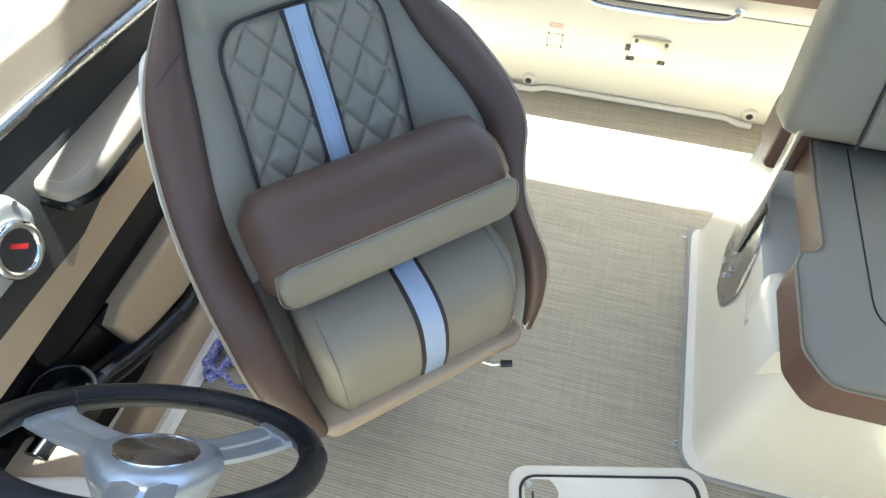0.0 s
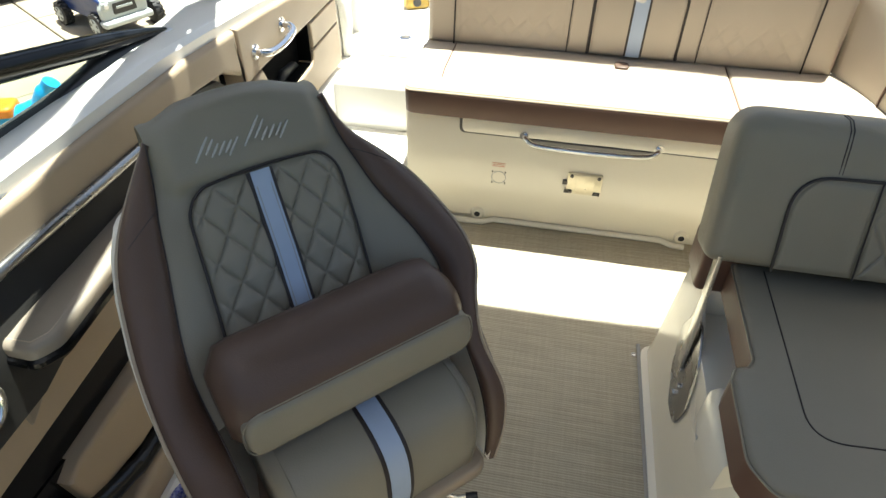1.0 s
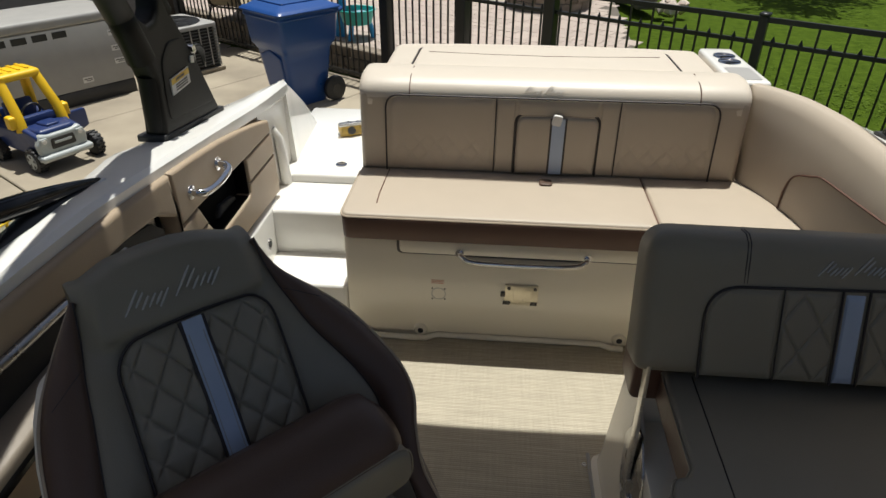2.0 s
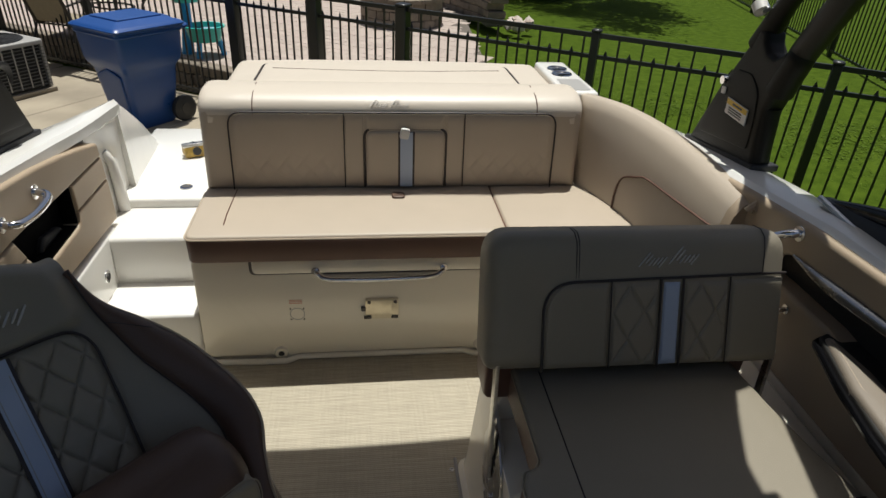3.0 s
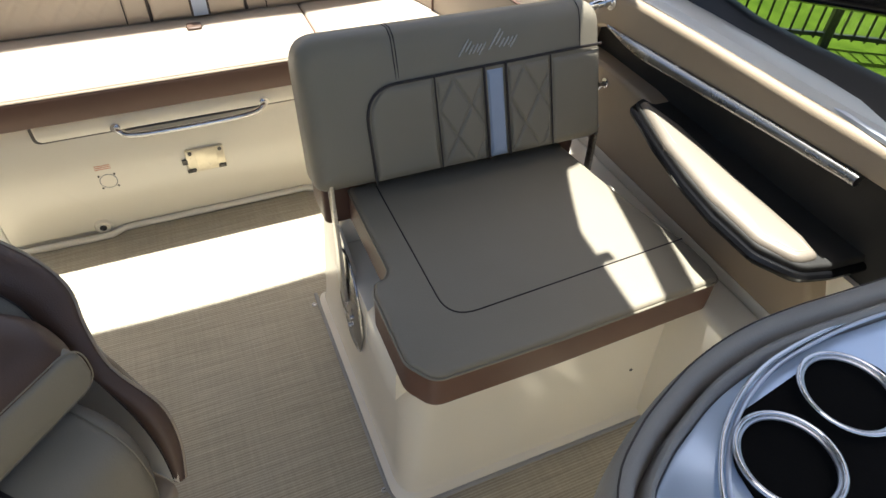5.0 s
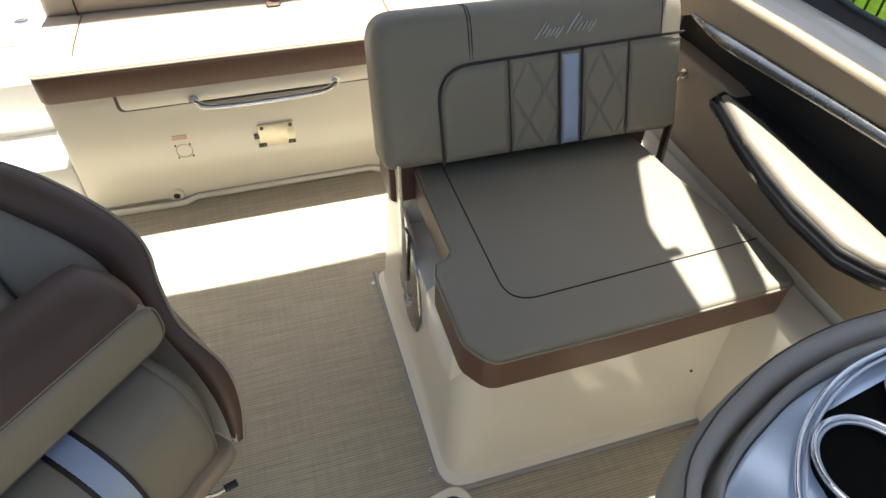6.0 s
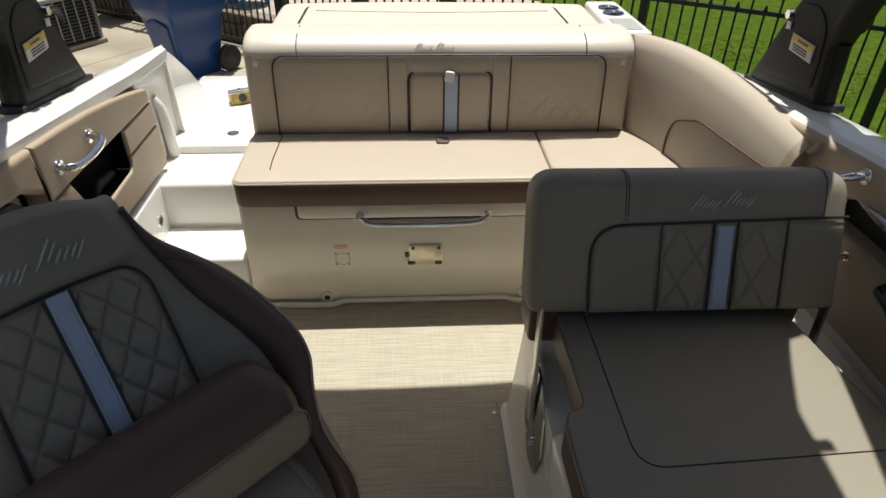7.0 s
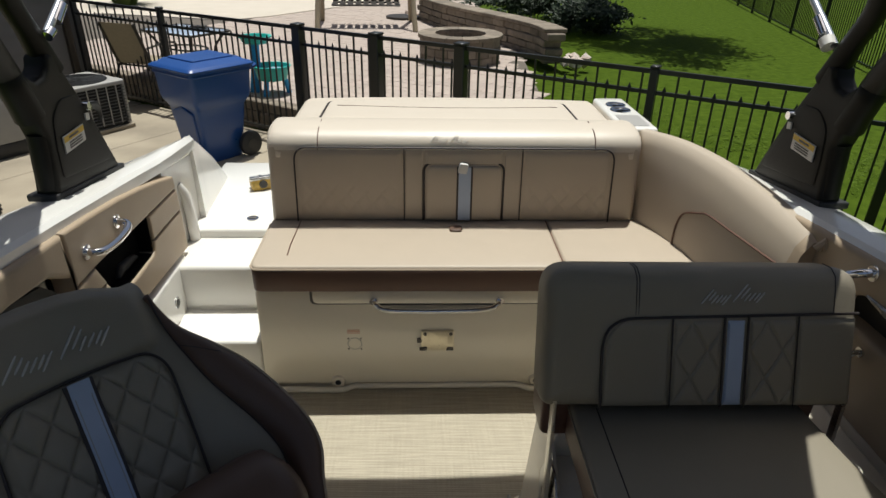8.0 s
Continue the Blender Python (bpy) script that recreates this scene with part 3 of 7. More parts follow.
# right side wall
def wall_right():
    px = panel_x(-1, WALL_R)
    setting("wall_right", rbox(WALL_R + 0.04, WALL_R + 0.08, -2.65, 0.55, 0.0, 0.62), M["gel"], "cream moulded inner side of the cockpit", "wall")
    ob = thing("coaming_panel", "tan upholstered coaming panel with a dark recess along the cockpit side", "wall panel", kind="structure")
    top = [(y, interp(GUNWALE, y) - 0.012) for y in (-2.6, -2.0, -1.5, -1.2, -0.9, -0.65, -0.40, -0.3)]
    low = [(-0.3, 0.60), (-0.52, 0.62), (-0.55, 0.73), (-0.62, 0.768), (-0.8, 0.786), (-1.3, 0.824), (-2.6, 0.87)]
    part("pad", puff(top + low, -0.05, 0.012, 0.014, px, flat=True), M["tan"], ob)
    rec = [(-2.6, 0.89), (-1.3, 0.842), (-0.8, 0.803), (-0.63, 0.785), (-0.55, 0.75), (-0.53, 0.66), (-0.62, 0.645), (-0.85, 0.60), (-2.6, 0.60)]
    
    def deep(y, z, h):
        return Vector((1.030 + 0.10 * max(0.0, 0.84 - z) - h, y, z))

    part("recess", patch_panel(rec, deep), M["charcoal"], ob, "matt black recessed panel")
    strip = [Vector((WALL_R - 0.012, y, z)) for y, z in ((-0.64, 0.780), (-0.75, 0.778), (-0.9, 0.788), (-1.1, 0.804), (-1.325, 0.819))]
    part("trim_strip", tube(catmull(strip, 5), [0.003 + 0.013 * min(1.0, k / 6) - 0.005 * max(0.0, (k - 8) / 12) for k in range(21)], 12, flat=0.8), M["satin"], ob, "satin silver trim strip")
    lowp = [(-0.3, 0.66), (-0.60, 0.682), (-0.80, 0.684), (-0.95, 0.66), (-1.33, 0.62), (-1.36, 0.56), (-1.42, 0.47), (-0.3, 0.47)]
    part("lower_pad", puff(lowp, -0.05, 0.004, 0.012, px, flat=True), M["tan"], ob)
    part("foot", puff([(-1.6, 0.0), (-0.3, 0.0), (-0.3, 0.474), (-1.6, 0.474)], -0.05, 0.0, 0.01, px, flat=True), M["gel"], ob, "cream moulded lower wall")


wall_right()
grab_handle("right", [(0.988, -0.635, 0.834), (0.962, -0.63, 0.832), (0.943, -0.61, 0.815), (0.938, -0.575, 0.79), (0.955, -0.545, 0.77), (0.99, -0.535, 0.765)], 0.010,
            "polished chrome grab handle on the coaming behind the companion seat", [(0.99, -0.635, 0.834, "x", -1)])


def latch_knob():
    ob = thing("latch_knob", "small chrome hook on the tan cockpit side", "knob")
    part("plate", disc(0.996, -0.672, 0.648, 0.012, -0.005, 16, "x"), M["chrome"], ob)
    part("stem", tube([(0.995, -0.672, 0.648), (0.97, -0.675, 0.65), (0.955, -0.69, 0.66)], 0.006, 8), M["chrome"], ob)
    part("tip", tube([(0.985, -0.672, 0.648), (0.975, -0.665, 0.63)], 0.006, 8), M["chrome"], ob)


latch_knob()


# armrest pads
def armrest(side, face, pts, shelf, z_front, z_back, label):
    """A padded armrest seen from above as an outline (x off the wall, y), on a wider black shell."""
    ob = thing("armrest", label, "armrest", "side armrests")
    ys = [p[1] for p in shelf]
    y0, y1 = min(ys), max(ys)

    def place(x, y, h):
        z = z_front + (z_back - z_front) * (y - y0) / (y1 - y0)
        return Vector((face + side * x, y, z + h))

    part("pad", puff(pts, -0.026, 0.0, 0.013, place, 0.004), M["grey_pad"], ob)
    seam = [place(p.x, p.y, 0.0) for p in offset(ccw([Vector(p) for p in pts]), 0.016)]
    part("stitching", tube(seam, 0.0012, 5, closed=True), M["thread"], ob, "tan stitching")
    base = offset(ccw([Vector(p) for p in shelf]), 0.003)
    part("shell", puff([(p.x, p.y) for p in base], -0.050, -0.012, 0.006, place), M["charcoal"], ob, "black moulded shelf")
    part("shell_lip", tube([place(p.x, p.y, -0.034) for p in offset(ccw([Vector(p) for p in shelf]), 0.002)], 0.010, 8, closed=True), M["gloss_black"], ob, "gloss black rounded lip")
    return ob


LEFT_REST = rounded([(0.02, -1.318), (0.105, -1.322), (0.128, -1.285), (0.122, -1.15), (0.095, -0.80), (0.045, -0.63), (0.02, -0.6)], [0.005, 0.022, 0.04, 0.1, 0.1, 0.02, 0.01])
armrest(1, WALL_L - 0.03, LEFT_REST, LEFT_REST, 0.692, 0.70, "taupe padded armrest with tan stitching on a gloss black shell")
RIGHT_REST = rounded([(0.080, -0.835), (0.094, -0.824), (0.146, -0.98), (0.176, -1.15), (0.180, -1.28), (0.152, -1.346), (0.108, -1.350), (0.096, -1.30), (0.086, -1.11), (0.072, -0.94)], [0.006, 0.006, 0.10, 0.10, 0.05, 0.03, 0.012, 0.03, 0.1, 0.05])
RIGHT_SHELF = rounded([(0, -1.380), (0.095, -1.372), (0.150, -1.358), (0.186, -1.29), (0.186, -1.18), (0.172, -1.08), (0.143, -0.955), (0.098, -0.81), (0.075, -0.80), (0.0, -0.80)], [0.005, 0.04, 0.04, 0.05, 0.06, 0.06, 0.08, 0.02, 0.01, 0])
armrest(-1, WALL_R + 0.07, RIGHT_REST, RIGHT_SHELF, 0.69, 0.69, "taupe padded armrest with tan stitching on a gloss black shell")


# stern steps and transom walkway
def stern_steps():
    ob = thing("stern_step", "glossy white moulded steps up to the transom walkway", "steps", kind="structure")
    part("low_tread", rbox(-0.90, -0.57, 0.0, 0.26, 0.0, 0.205, 0.012, 3), M["white"], ob)
    part("high_tread", rbox(-0.95, -0.57, 0.21, 0.475, 0.0, 0.385, 0.015, 3), M["white"], ob)
    part("deck", rbox(-1.0, -0.50, 0.455, 1.25, 0.2, 0.42, 0.012, 3), M["white"], ob)
    part("side_cheek", rbox(-0.96, -0.885, -0.42, 0.30, 0.0, 0.40, 0.02, 3), M["white"], ob)
    jamb = [Vector(p) for p in ((-0.90, 0.445, 0.38), (-0.90, 0.437, 0.50), (-0.905, 0.43, 0.585), (-0.925, 0.425, 0.62))]
    part("jamb", tube(jamb, [0.022, 0.020, 0.018, 0.016], 10), M["white"], ob, "white rounded door jamb")
    part("stern_side", slab([(-0.925, 0.30), (-0.915, 0.64), (-0.925, 0.64), (-0.99, 0.42), (-1.0, 0.30)], flat_xy, 0.36, 0.725), M["white"], ob)
    rings = []
    fall = [(0.585, 0.752), (0.625, 0.746), (0.66, 0.728), (0.72, 0.694), (0.79, 0.648), (0.86, 0.602), (0.93, 0.552), (1.0, 0.495), (1.07, 0.438), (1.12, 0.385)]
    for k, (y, z) in enumerate(fall):
        x = -0.935 - 0.004 * k
        rings.append([Vector((x, y, z)), Vector((x + 0.018, y - 0.004, z - 0.004)), Vector((x + 0.030, y - 0.006, z - 0.03)), Vector((x + 0.045, y - 0.01, 0.39)), Vector((x, y, -0.2))])
    part("quarter", loft(rings), M["white"], ob, "curved glossy white stern quarter")
    part("drain_ring", disc(-0.886, 0.13, 0.285, 0.022, 0.006, 20, "x", bevel=0.002), M["chrome"], ob, "chrome drain fitting")
    part("drain_hole", disc(-0.882, 0.13, 0.285, 0.013, 0.004, 16, "x"), M["black"], ob)
    part("pull_ring", disc(-0.70, 0.56, 0.42, 0.024, 0.004, 20, bevel=0.0015), M["chrome"], ob, "chrome flush lift ring")
    part("pull_slot", rbox(-0.715, -0.685, 0.552, 0.568, 0.4235, 0.4255), M["ink"], ob)


stern_steps()


def strap_tool():
    ob = thing("ratchet_strap", "small yellow and black ratchet strap buckle lying on the stern deck", "strap")
    m = Matrix.Translation((-0.735, 0.90, 0.421)) @ Matrix.Rotation(radians(25), 4, "Z")
    part("body", rbox(-0.05, 0.05, -0.035, 0.035, 0.0, 0.05, 0.01), M["tool_yellow"], ob, m=m)
    part("lever", rbox(-0.055, 0.06, -0.03, 0.0, 0.045, 0.062, 0.006), M["steel"], ob, m=m)
    part("spool", disc(0.0, -0.04, 0.03, 0.018, 0.08, 14, "y"), M["black"], ob, m=m)
    part("webbing", tube([m @ Vector(p) for p in ((0.03, 0, 0.02), (0.07, -0.03, 0.012), (0.10, -0.1, 0.006), (0.09, -0.16, 0.005))], 0.014, 6, flat=0.15), M["tool_yellow"], ob)


strap_tool()


# bench base panel
def bench_base():
    ob = thing("bench_base", "cream moulded bench front with rail, latch and drain holes", "bench base", kind="structure")
    def place(x, z, h):
        return Vector((x, 0.0 - h, z))
    outline = [(-0.57, 0.02), (-0.335, 0.02), (-0.29, 0.005), (-0.247, 0.022), (0.335, 0.022), (0.372, 0.005), (0.41, 0.018), (1.0, 0.02), (1.0, 0.43), (-0.565, 0.43)]
    part("front", slab(rounded(outline, [0.01, .01, .01, .02, .02, .01, .01, .01, .01, .03], 4), place, -0.04, 0.0, 0.006), M["gel"], ob)
    part("side", rbox(-0.57, -0.54, 0.02, 0.52, 0.0, 0.43, 0.006), M["gel"], ob)
    part("top", rbox(-0.55, 1.0, 0.02, 0.52, 0.38, 0.428), M["gel"], ob)
    part("foot_shadow_gap", rbox(-0.56, 1.0, 0.01, 0.03, 0.0, 0.03), M["gel"], ob)
    # hinged locker lid with a rounded lower corner
    lid = rounded([(-0.385, 0.43), (-0.385, 0.358), (1.0, 0.358), (1.0, 0.43)], [0.002, 0.022, 0.0, 0.0], 6)
    part("lid_gap", slab(lid, place, 0.0, 0.0015), M["ink"], ob, "dark gap round the locker lid")
    lid2 = rounded([(-0.375, 0.43), (-0.375, 0.366), (1.0, 0.366), (1.0, 0.43)], [0.002, 0.02, 0.0, 0.0], 6)
    part("lid", slab(lid2, place, 0.0, 0.012, 0.005), M["gel"], ob)
    # grey slab whose colour stands for the shade under the rail
    part("pull_recess", slab(rounded([(-0.15, 0.362), (-0.15, 0.342), (0.235, 0.342), (0.235, 0.362)], 0.006, 3), place, 0.0, 0.0135), M["console_pad"], ob, "grey strip painted as the shade under the rail")
    bar = catmull([(-0.171, -0.008, 0.378), (-0.160, -0.035, 0.374), (-0.12, -0.048, 0.364), (0.04, -0.05, 0.361), (0.20, -0.048, 0.366), (0.243, -0.035, 0.376), (0.254, -0.008, 0.380)], 6)
    rail = part("rail", tube(bar, 0.0085, 12), M["chrome"], ob, "polished chrome grab rail")
    for x, z in ((-0.171, 0.378), (0.254, 0.380)):
        part("rail_foot", disc(x, -0.012, z, 0.014, -0.006, 16, "y"), M["chrome"], rail)
    # latch
    plate = part("latch", slab(rounded([(-0.012, 0.169), (0.104, 0.169), (0.104, 0.252), (-0.012, 0.252)], 0.008, 3), place, 0.0, 0.008, 0.003), M["brass"], ob, "pale brass latch plate")
    part("latch_face", slab(rounded([(0.018, 0.179), (0.08, 0.179), (0.08, 0.250), (0.018, 0.250)], 0.004, 2), place, 0.008, 0.011, 0.001), M["brass"], plate)
    part("latch_tongue", rbox(-0.026, -0.008, -0.008, 0.0, 0.202, 0.220, 0.002), M["ink"], plate)
    for x, z in ((0.002, 0.241), (0.092, 0.241), (0.004, 0.179), (0.09, 0.179)):
        part("latch_bolt", disc(x, -0.008, z, 0.006, -0.004, 12, "y"), M["ink"], plate)
    for x, w in ((-0.005, 0.03), (0.09, 0.03)):
        part("latch_shadow", slab([(x - 0.012, 0.171), (x + 0.012, 0.171), (x + 0.012, 0.185), (x - 0.012, 0.185)], place, 0.0085, 0.0095), M["bronze"], plate)
    # ring plate and faded warning label
    ring = part("ring_plate", tube([place(-0.243 + 0.024 * math.cos(a), 0.196 + 0.024 * math.sin(a), 0.0) for a in (2 * math.pi * k / 28 for k in range(28))], 0.0012, 5, closed=True), M["ac_metal"], ob, "pale round plate with four screws")
    for dx, dz in ((-0.022, 0.022), (0.022, 0.022), (-0.022, -0.022), (0.022, -0.022)):
        part("screw", disc(-0.243 + dx, 0.0, 0.196 + dz, 0.003, -0.002, 10, "y"), M["bronze"], ring)
    lab = part("warning_label", slab([(-0.27, 0.238), (-0.222, 0.238), (-0.222, 0.256), (-0.27, 0.256)], place, 0.0, 0.0008), M["gel"], ob, "faded orange warning label")
    for k in range(3):
        part("text_bar", slab([(-0.268, 0.240 + 0.006 * k), (-0.224, 0.240 + 0.006 * k), (-0.224, 0.243 + 0.006 * k), (-0.268, 0.243 + 0.006 * k)], place, 0.001, 0.0015), M["red_ink"], lab)
    for x, z in ((-0.309, 0.033), (0.406, 0.036)):
        d = part("drain_boss", disc(x, 0.0, z, 0.026, -0.010, 24, "y", r2=0.021), M["gel"], ob)
        part("drain_hole", disc(x, -0.0095, z, 0.0105, -0.002, 18, "y"), M["black"], d)
    part("toe_edge", tube([Vector(p) for p in ((-0.57, -0.012, 0.008), (-0.36, -0.02, 0.008), (-0.29, -0.02, 0.008), (-0.25, 0.0, 0.010), (0.34, 0.0, 0.010), (0.38, -0.018, 0.008), (0.42, -0.02, 0.008))], 0.011, 8), M["gel"], ob)


bench_base()

# ---- stern bench ----
SEAT_Z = 0.527


def bench_cushion():
    ob = thing("bench_cushion", "long beige vinyl bench cushion with a dark brown front band", "cushion")
    zl = SEAT_Z
    out = rounded([(-0.560, -0.050), (0.98, -0.050), (0.98, 0.10), (0.80, 0.34), (-0.56, 0.34)], [0.035, 0.01, 0.01, 0.05, 0.02], 6)
    part("band", puff(out, 0.432, 0.519, 0.014, flat_xy, both=True), M["rust"], ob, "brown vinyl front band")
    top = rounded([(-0.560, -0.046), (0.455, -0.046), (0.455, 0.34), (-0.56, 0.34)], [0.035, 0.004, 0.004, 0.02], 6)
    part("top_pad", puff(top, 0.508, zl, 0.010, flat_xy, 0.004), M["bench"], ob)
    top2 = rounded([(0.459, -0.046), (0.98, -0.046), (0.98, 0.10), (0.80, 0.34), (0.459, 0.34)], [0.004, 0.01, 0.01, 0.05, 0.004], 6)
    part("corner_pad", puff(top2, 0.508, zl, 0.010, flat_xy, 0.004), M["bench"], ob)
    weltpts = [Vector((p.x, p.y, 0.517)) for p in rounded([(-0.562, 0.30), (-0.562, -0.048), (0.98, -0.048)], [0, 0.036, 0], 6)]
    part("piping", tube(weltpts, 0.0035, 6), M["thread"], ob, "pale piping")
    seam = [Vector(p) for p in ((-0.452, 0.30, zl + 0.002), (-0.455, 0.10, zl + 0.003), (-0.452, 0.03, zl + 0.002))]
    part("seam", tube(seam, 0.0022, 5), M["rust"], ob, "brown stitched seam")
    # dark brown patch in place of the shadow cast by the armrest's pull loop
    part("pull_tab", puff(rounded([(0.09, 0.205), (0.135, 0.205), (0.135, 0.25), (0.09, 0.25)], 0.012, 3), zl, zl + 0.012, 0.004, flat_xy), M["brown"], ob, "small dark patch painted as the pull loop's shadow")


bench_cushion()


def bench_back():
    ob = thing("stern_bench_seat", "beige vinyl stern backrest with quilted panels and a centre armrest", "backrest")
    def face(x, z, h):
        """On the front: z from the seat up, h out towards the seat."""
        up = z - 0.525
        return Vector((x * (1 - 0.07 * up), 0.318 - up * 0.055 - h, z + up * 0.045))

    # body with the rolled top
    body = [(-0.558, 0.52), (0.785, 0.52), (0.785, 0.818), (-0.558, 0.818)]
    part("body", puff(rounded(body, [0.01, 0.01, 0.035, 0.035], 5), -0.17, 0.012, 0.028, face, 0.003, both=True), M["bench"], ob)
    roll = []
    ends = [(0.0, 0.80), (0.006, 0.90), (0.016, 0.96), (0.032, 1.0)]
    for x, e in [(-0.548 + d, e) for d, e in ends] + [(-0.42 + 0.13 * k, 1.0) for k in range(9)] + [(0.771 - d, e) for d, e in reversed(ends)]:
        cy, cz = 0.408, 0.806
        prof = [(-0.090, -0.050), (-0.1155, -0.030), (-0.1165, -0.012), (-0.1165, 0.002), (-0.1155, 0.014), (-0.111, 0.026), (-0.102, 0.038), (-0.088, 0.048), (-0.068, 0.057), (-0.038, 0.064), (0.0, 0.067), (0.06, 0.064), (0.10, 0.04), (0.10, -0.04)]
        roll.append([Vector((x, cy + dy * (e if dy < 0 else 1.0), cz + (dz * e if dz > 0 else dz))) for dy, dz in prof])
    part("headroll", loft(roll), M["pale_vinyl"], ob, smooth=75)
    zt, zb = 0.802, 0.535
    hi = 0.014

    def rim(x, z):
        return face(x, z, hi + 0.002)

    frame_pts = rounded([(-0.462, zb - 0.01), (-0.462, zt), (0.685, zt), (0.685, zb - 0.01)], [0, 0.05, 0.05, 0], 6)
    part("piping", tube([rim(p.x, p.y) for p in frame_pts], 0.0030, 6), M["piping"], ob, "dark brown piping")

    def quilted(name, x0, x1, z1, rl, rr, quilt):
        def rows(v):
            z = zb + (z1 - zb) * v
            tl = max(0.0, (z - (z1 - rl)) / rl) if rl else 0
            tr = max(0.0, (z - (z1 - rr)) / rr) if rr else 0
            return x0 + (rl * (1 - math.sqrt(max(0, 1 - tl * tl))) if rl else 0), x1 - (rr * (1 - math.sqrt(max(0, 1 - tr * tr))) if rr else 0), z

        def height(a, b, u, v):
            edge = min(1.0, min(u, 1 - u) * 14, min(v, 1 - v) * 9)
            h = hi - 0.004 + 0.008 * math.sin(edge * math.pi / 2)
            if quilt and b < 0.69:
                h += diamonds(a, b, 0.062, 0.075, 0.16, 0.0050) * edge * min(1.0, (0.69 - b) / 0.05)
            return h

        part(name, patch(rows, face, 64, 40, height), M["bench"], ob, smooth=60)

    quilted("left_panel", -0.456, -0.075, 0.798, 0.05, 0, True)
    quilted("right_panel", 0.354, 0.680, 0.798, 0, 0.05, True)
    quilted("inner_panel", -0.071, -0.006, 0.798, 0, 0, False)
    quilted("inner_panel", 0.288, 0.350, 0.798, 0, 0, False)
    quilted("armrest_top", -0.002, 0.284, 0.798, 0, 0, False)
    for x in (-0.073, 0.352):
        part("seam", tube([rim(x, zb), rim(x, 0.66), rim(x, zt - 0.004)], 0.0021, 5), M["piping"], ob)
    # fold-down centre armrest
    arm = part("armrest", puff(rounded([(0.003, 0.538), (0.282, 0.538), (0.282, 0.742), (0.003, 0.742)], [0.012, 0.012, 0.03, 0.03], 5), 0.004, 0.026, 0.012, face, 0.003), M["bench"], ob, "folded centre armrest")
    part("gap", tube([face(p.x, p.y, 0.013) for p in rounded([(-0.003, 0.535), (-0.003, 0.748), (0.288, 0.748), (0.288, 0.535)], [0, 0.034, 0.034, 0], 5)], 0.0055, 6), M["piping"], arm)

    def band(x0, x1, h):
        return slab([(x0, 0.54), (x1, 0.54), (x1, 0.739), (x0, 0.739)], face, 0.02, h)

    part("stripe_edge", band(0.116, 0.174, 0.0292), M["piping"], arm)
    part("stripe", band(0.123, 0.167, 0.0305), M["stripe"], arm, "pale blue vinyl stripe")
    part("pull_loop", puff(rounded([(0.118, 0.722), (0.150, 0.716), (0.158, 0.752), (0.126, 0.757)], 0.008, 3), 0.03, 0.042, 0.004, face), M["white_label"], arm, "pale webbing pull loop")
    for mark in script_mark(lambda a, b, h: Vector((0.085 + a, 0.2990 + b * 0.95 - h, 0.841 + b)), 0.125, 0.030, 0.0012):
        part("emblem", mark, M["logo"], ob, "silver embroidered emblem")
    for x in (-0.37, 0.60):
        part("roll_seam", tube([Vector((x, 0.2915, 0.806)), Vector((x, 0.2922, 0.820)), Vector((x, 0.2965, 0.832)), Vector((x, 0.3045, 0.8445)), Vector((x, 0.3185, 0.8545)), Vector((x, 0.340, 0.864)), Vector((x, 0.43, 0.8735))], 0.002, 5), M["rust"], ob)


bench_back()


def sun_pad():
    ob = thing("sun_pad", "flat beige vinyl sun pad behind the stern backrest", "sun pad")
    out = rounded([(-0.50, 0.44), (0.72, 0.44), (0.72, 0.85), (0.45, 0.878), (0.10, 0.888), (-0.25, 0.878), (-0.50, 0.85)], [0.03, 0.03, 0.05, 0.3, 0.3, 0.3, 0.06], 6)
    part("pad", puff(out, 0.70, 0.852, 0.03, flat_xy, 0.004), M["pale_vinyl"], ob)
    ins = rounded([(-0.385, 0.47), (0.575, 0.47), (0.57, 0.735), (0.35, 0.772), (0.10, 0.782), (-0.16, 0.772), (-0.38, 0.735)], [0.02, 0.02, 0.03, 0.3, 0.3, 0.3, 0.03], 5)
    part("insert", puff(ins, 0.85, 0.866, 0.012, flat_xy, 0.003), M["pale_vinyl"], ob)
    rimp = [Vector((p.x, p.y, 0.8585)) for p in offset(ccw([Vector(p) for p in ins]), -0.004)]
    part("piping", tube(rimp, 0.004, 6, closed=True), M["piping"], ob, "dark piping")
    part("fold", tube([Vector((-0.34, 0.655, 0.8675)), Vector((-0.1, 0.630, 0.8690)), Vector((0.1, 0.622, 0.8692)), Vector((0.3, 0.630, 0.8690)), Vector((0.53, 0.655, 0.8675))], 0.0016, 5), M["rust"], ob)
    base = thing("sun_pad_base", "white moulded base under the sun pad", "base", kind="structure")
    part("block", rbox(-0.52, 1.0, 0.50, 0.90, 0.0, 0.71, 0.02), M["white"], base)


sun_pad()


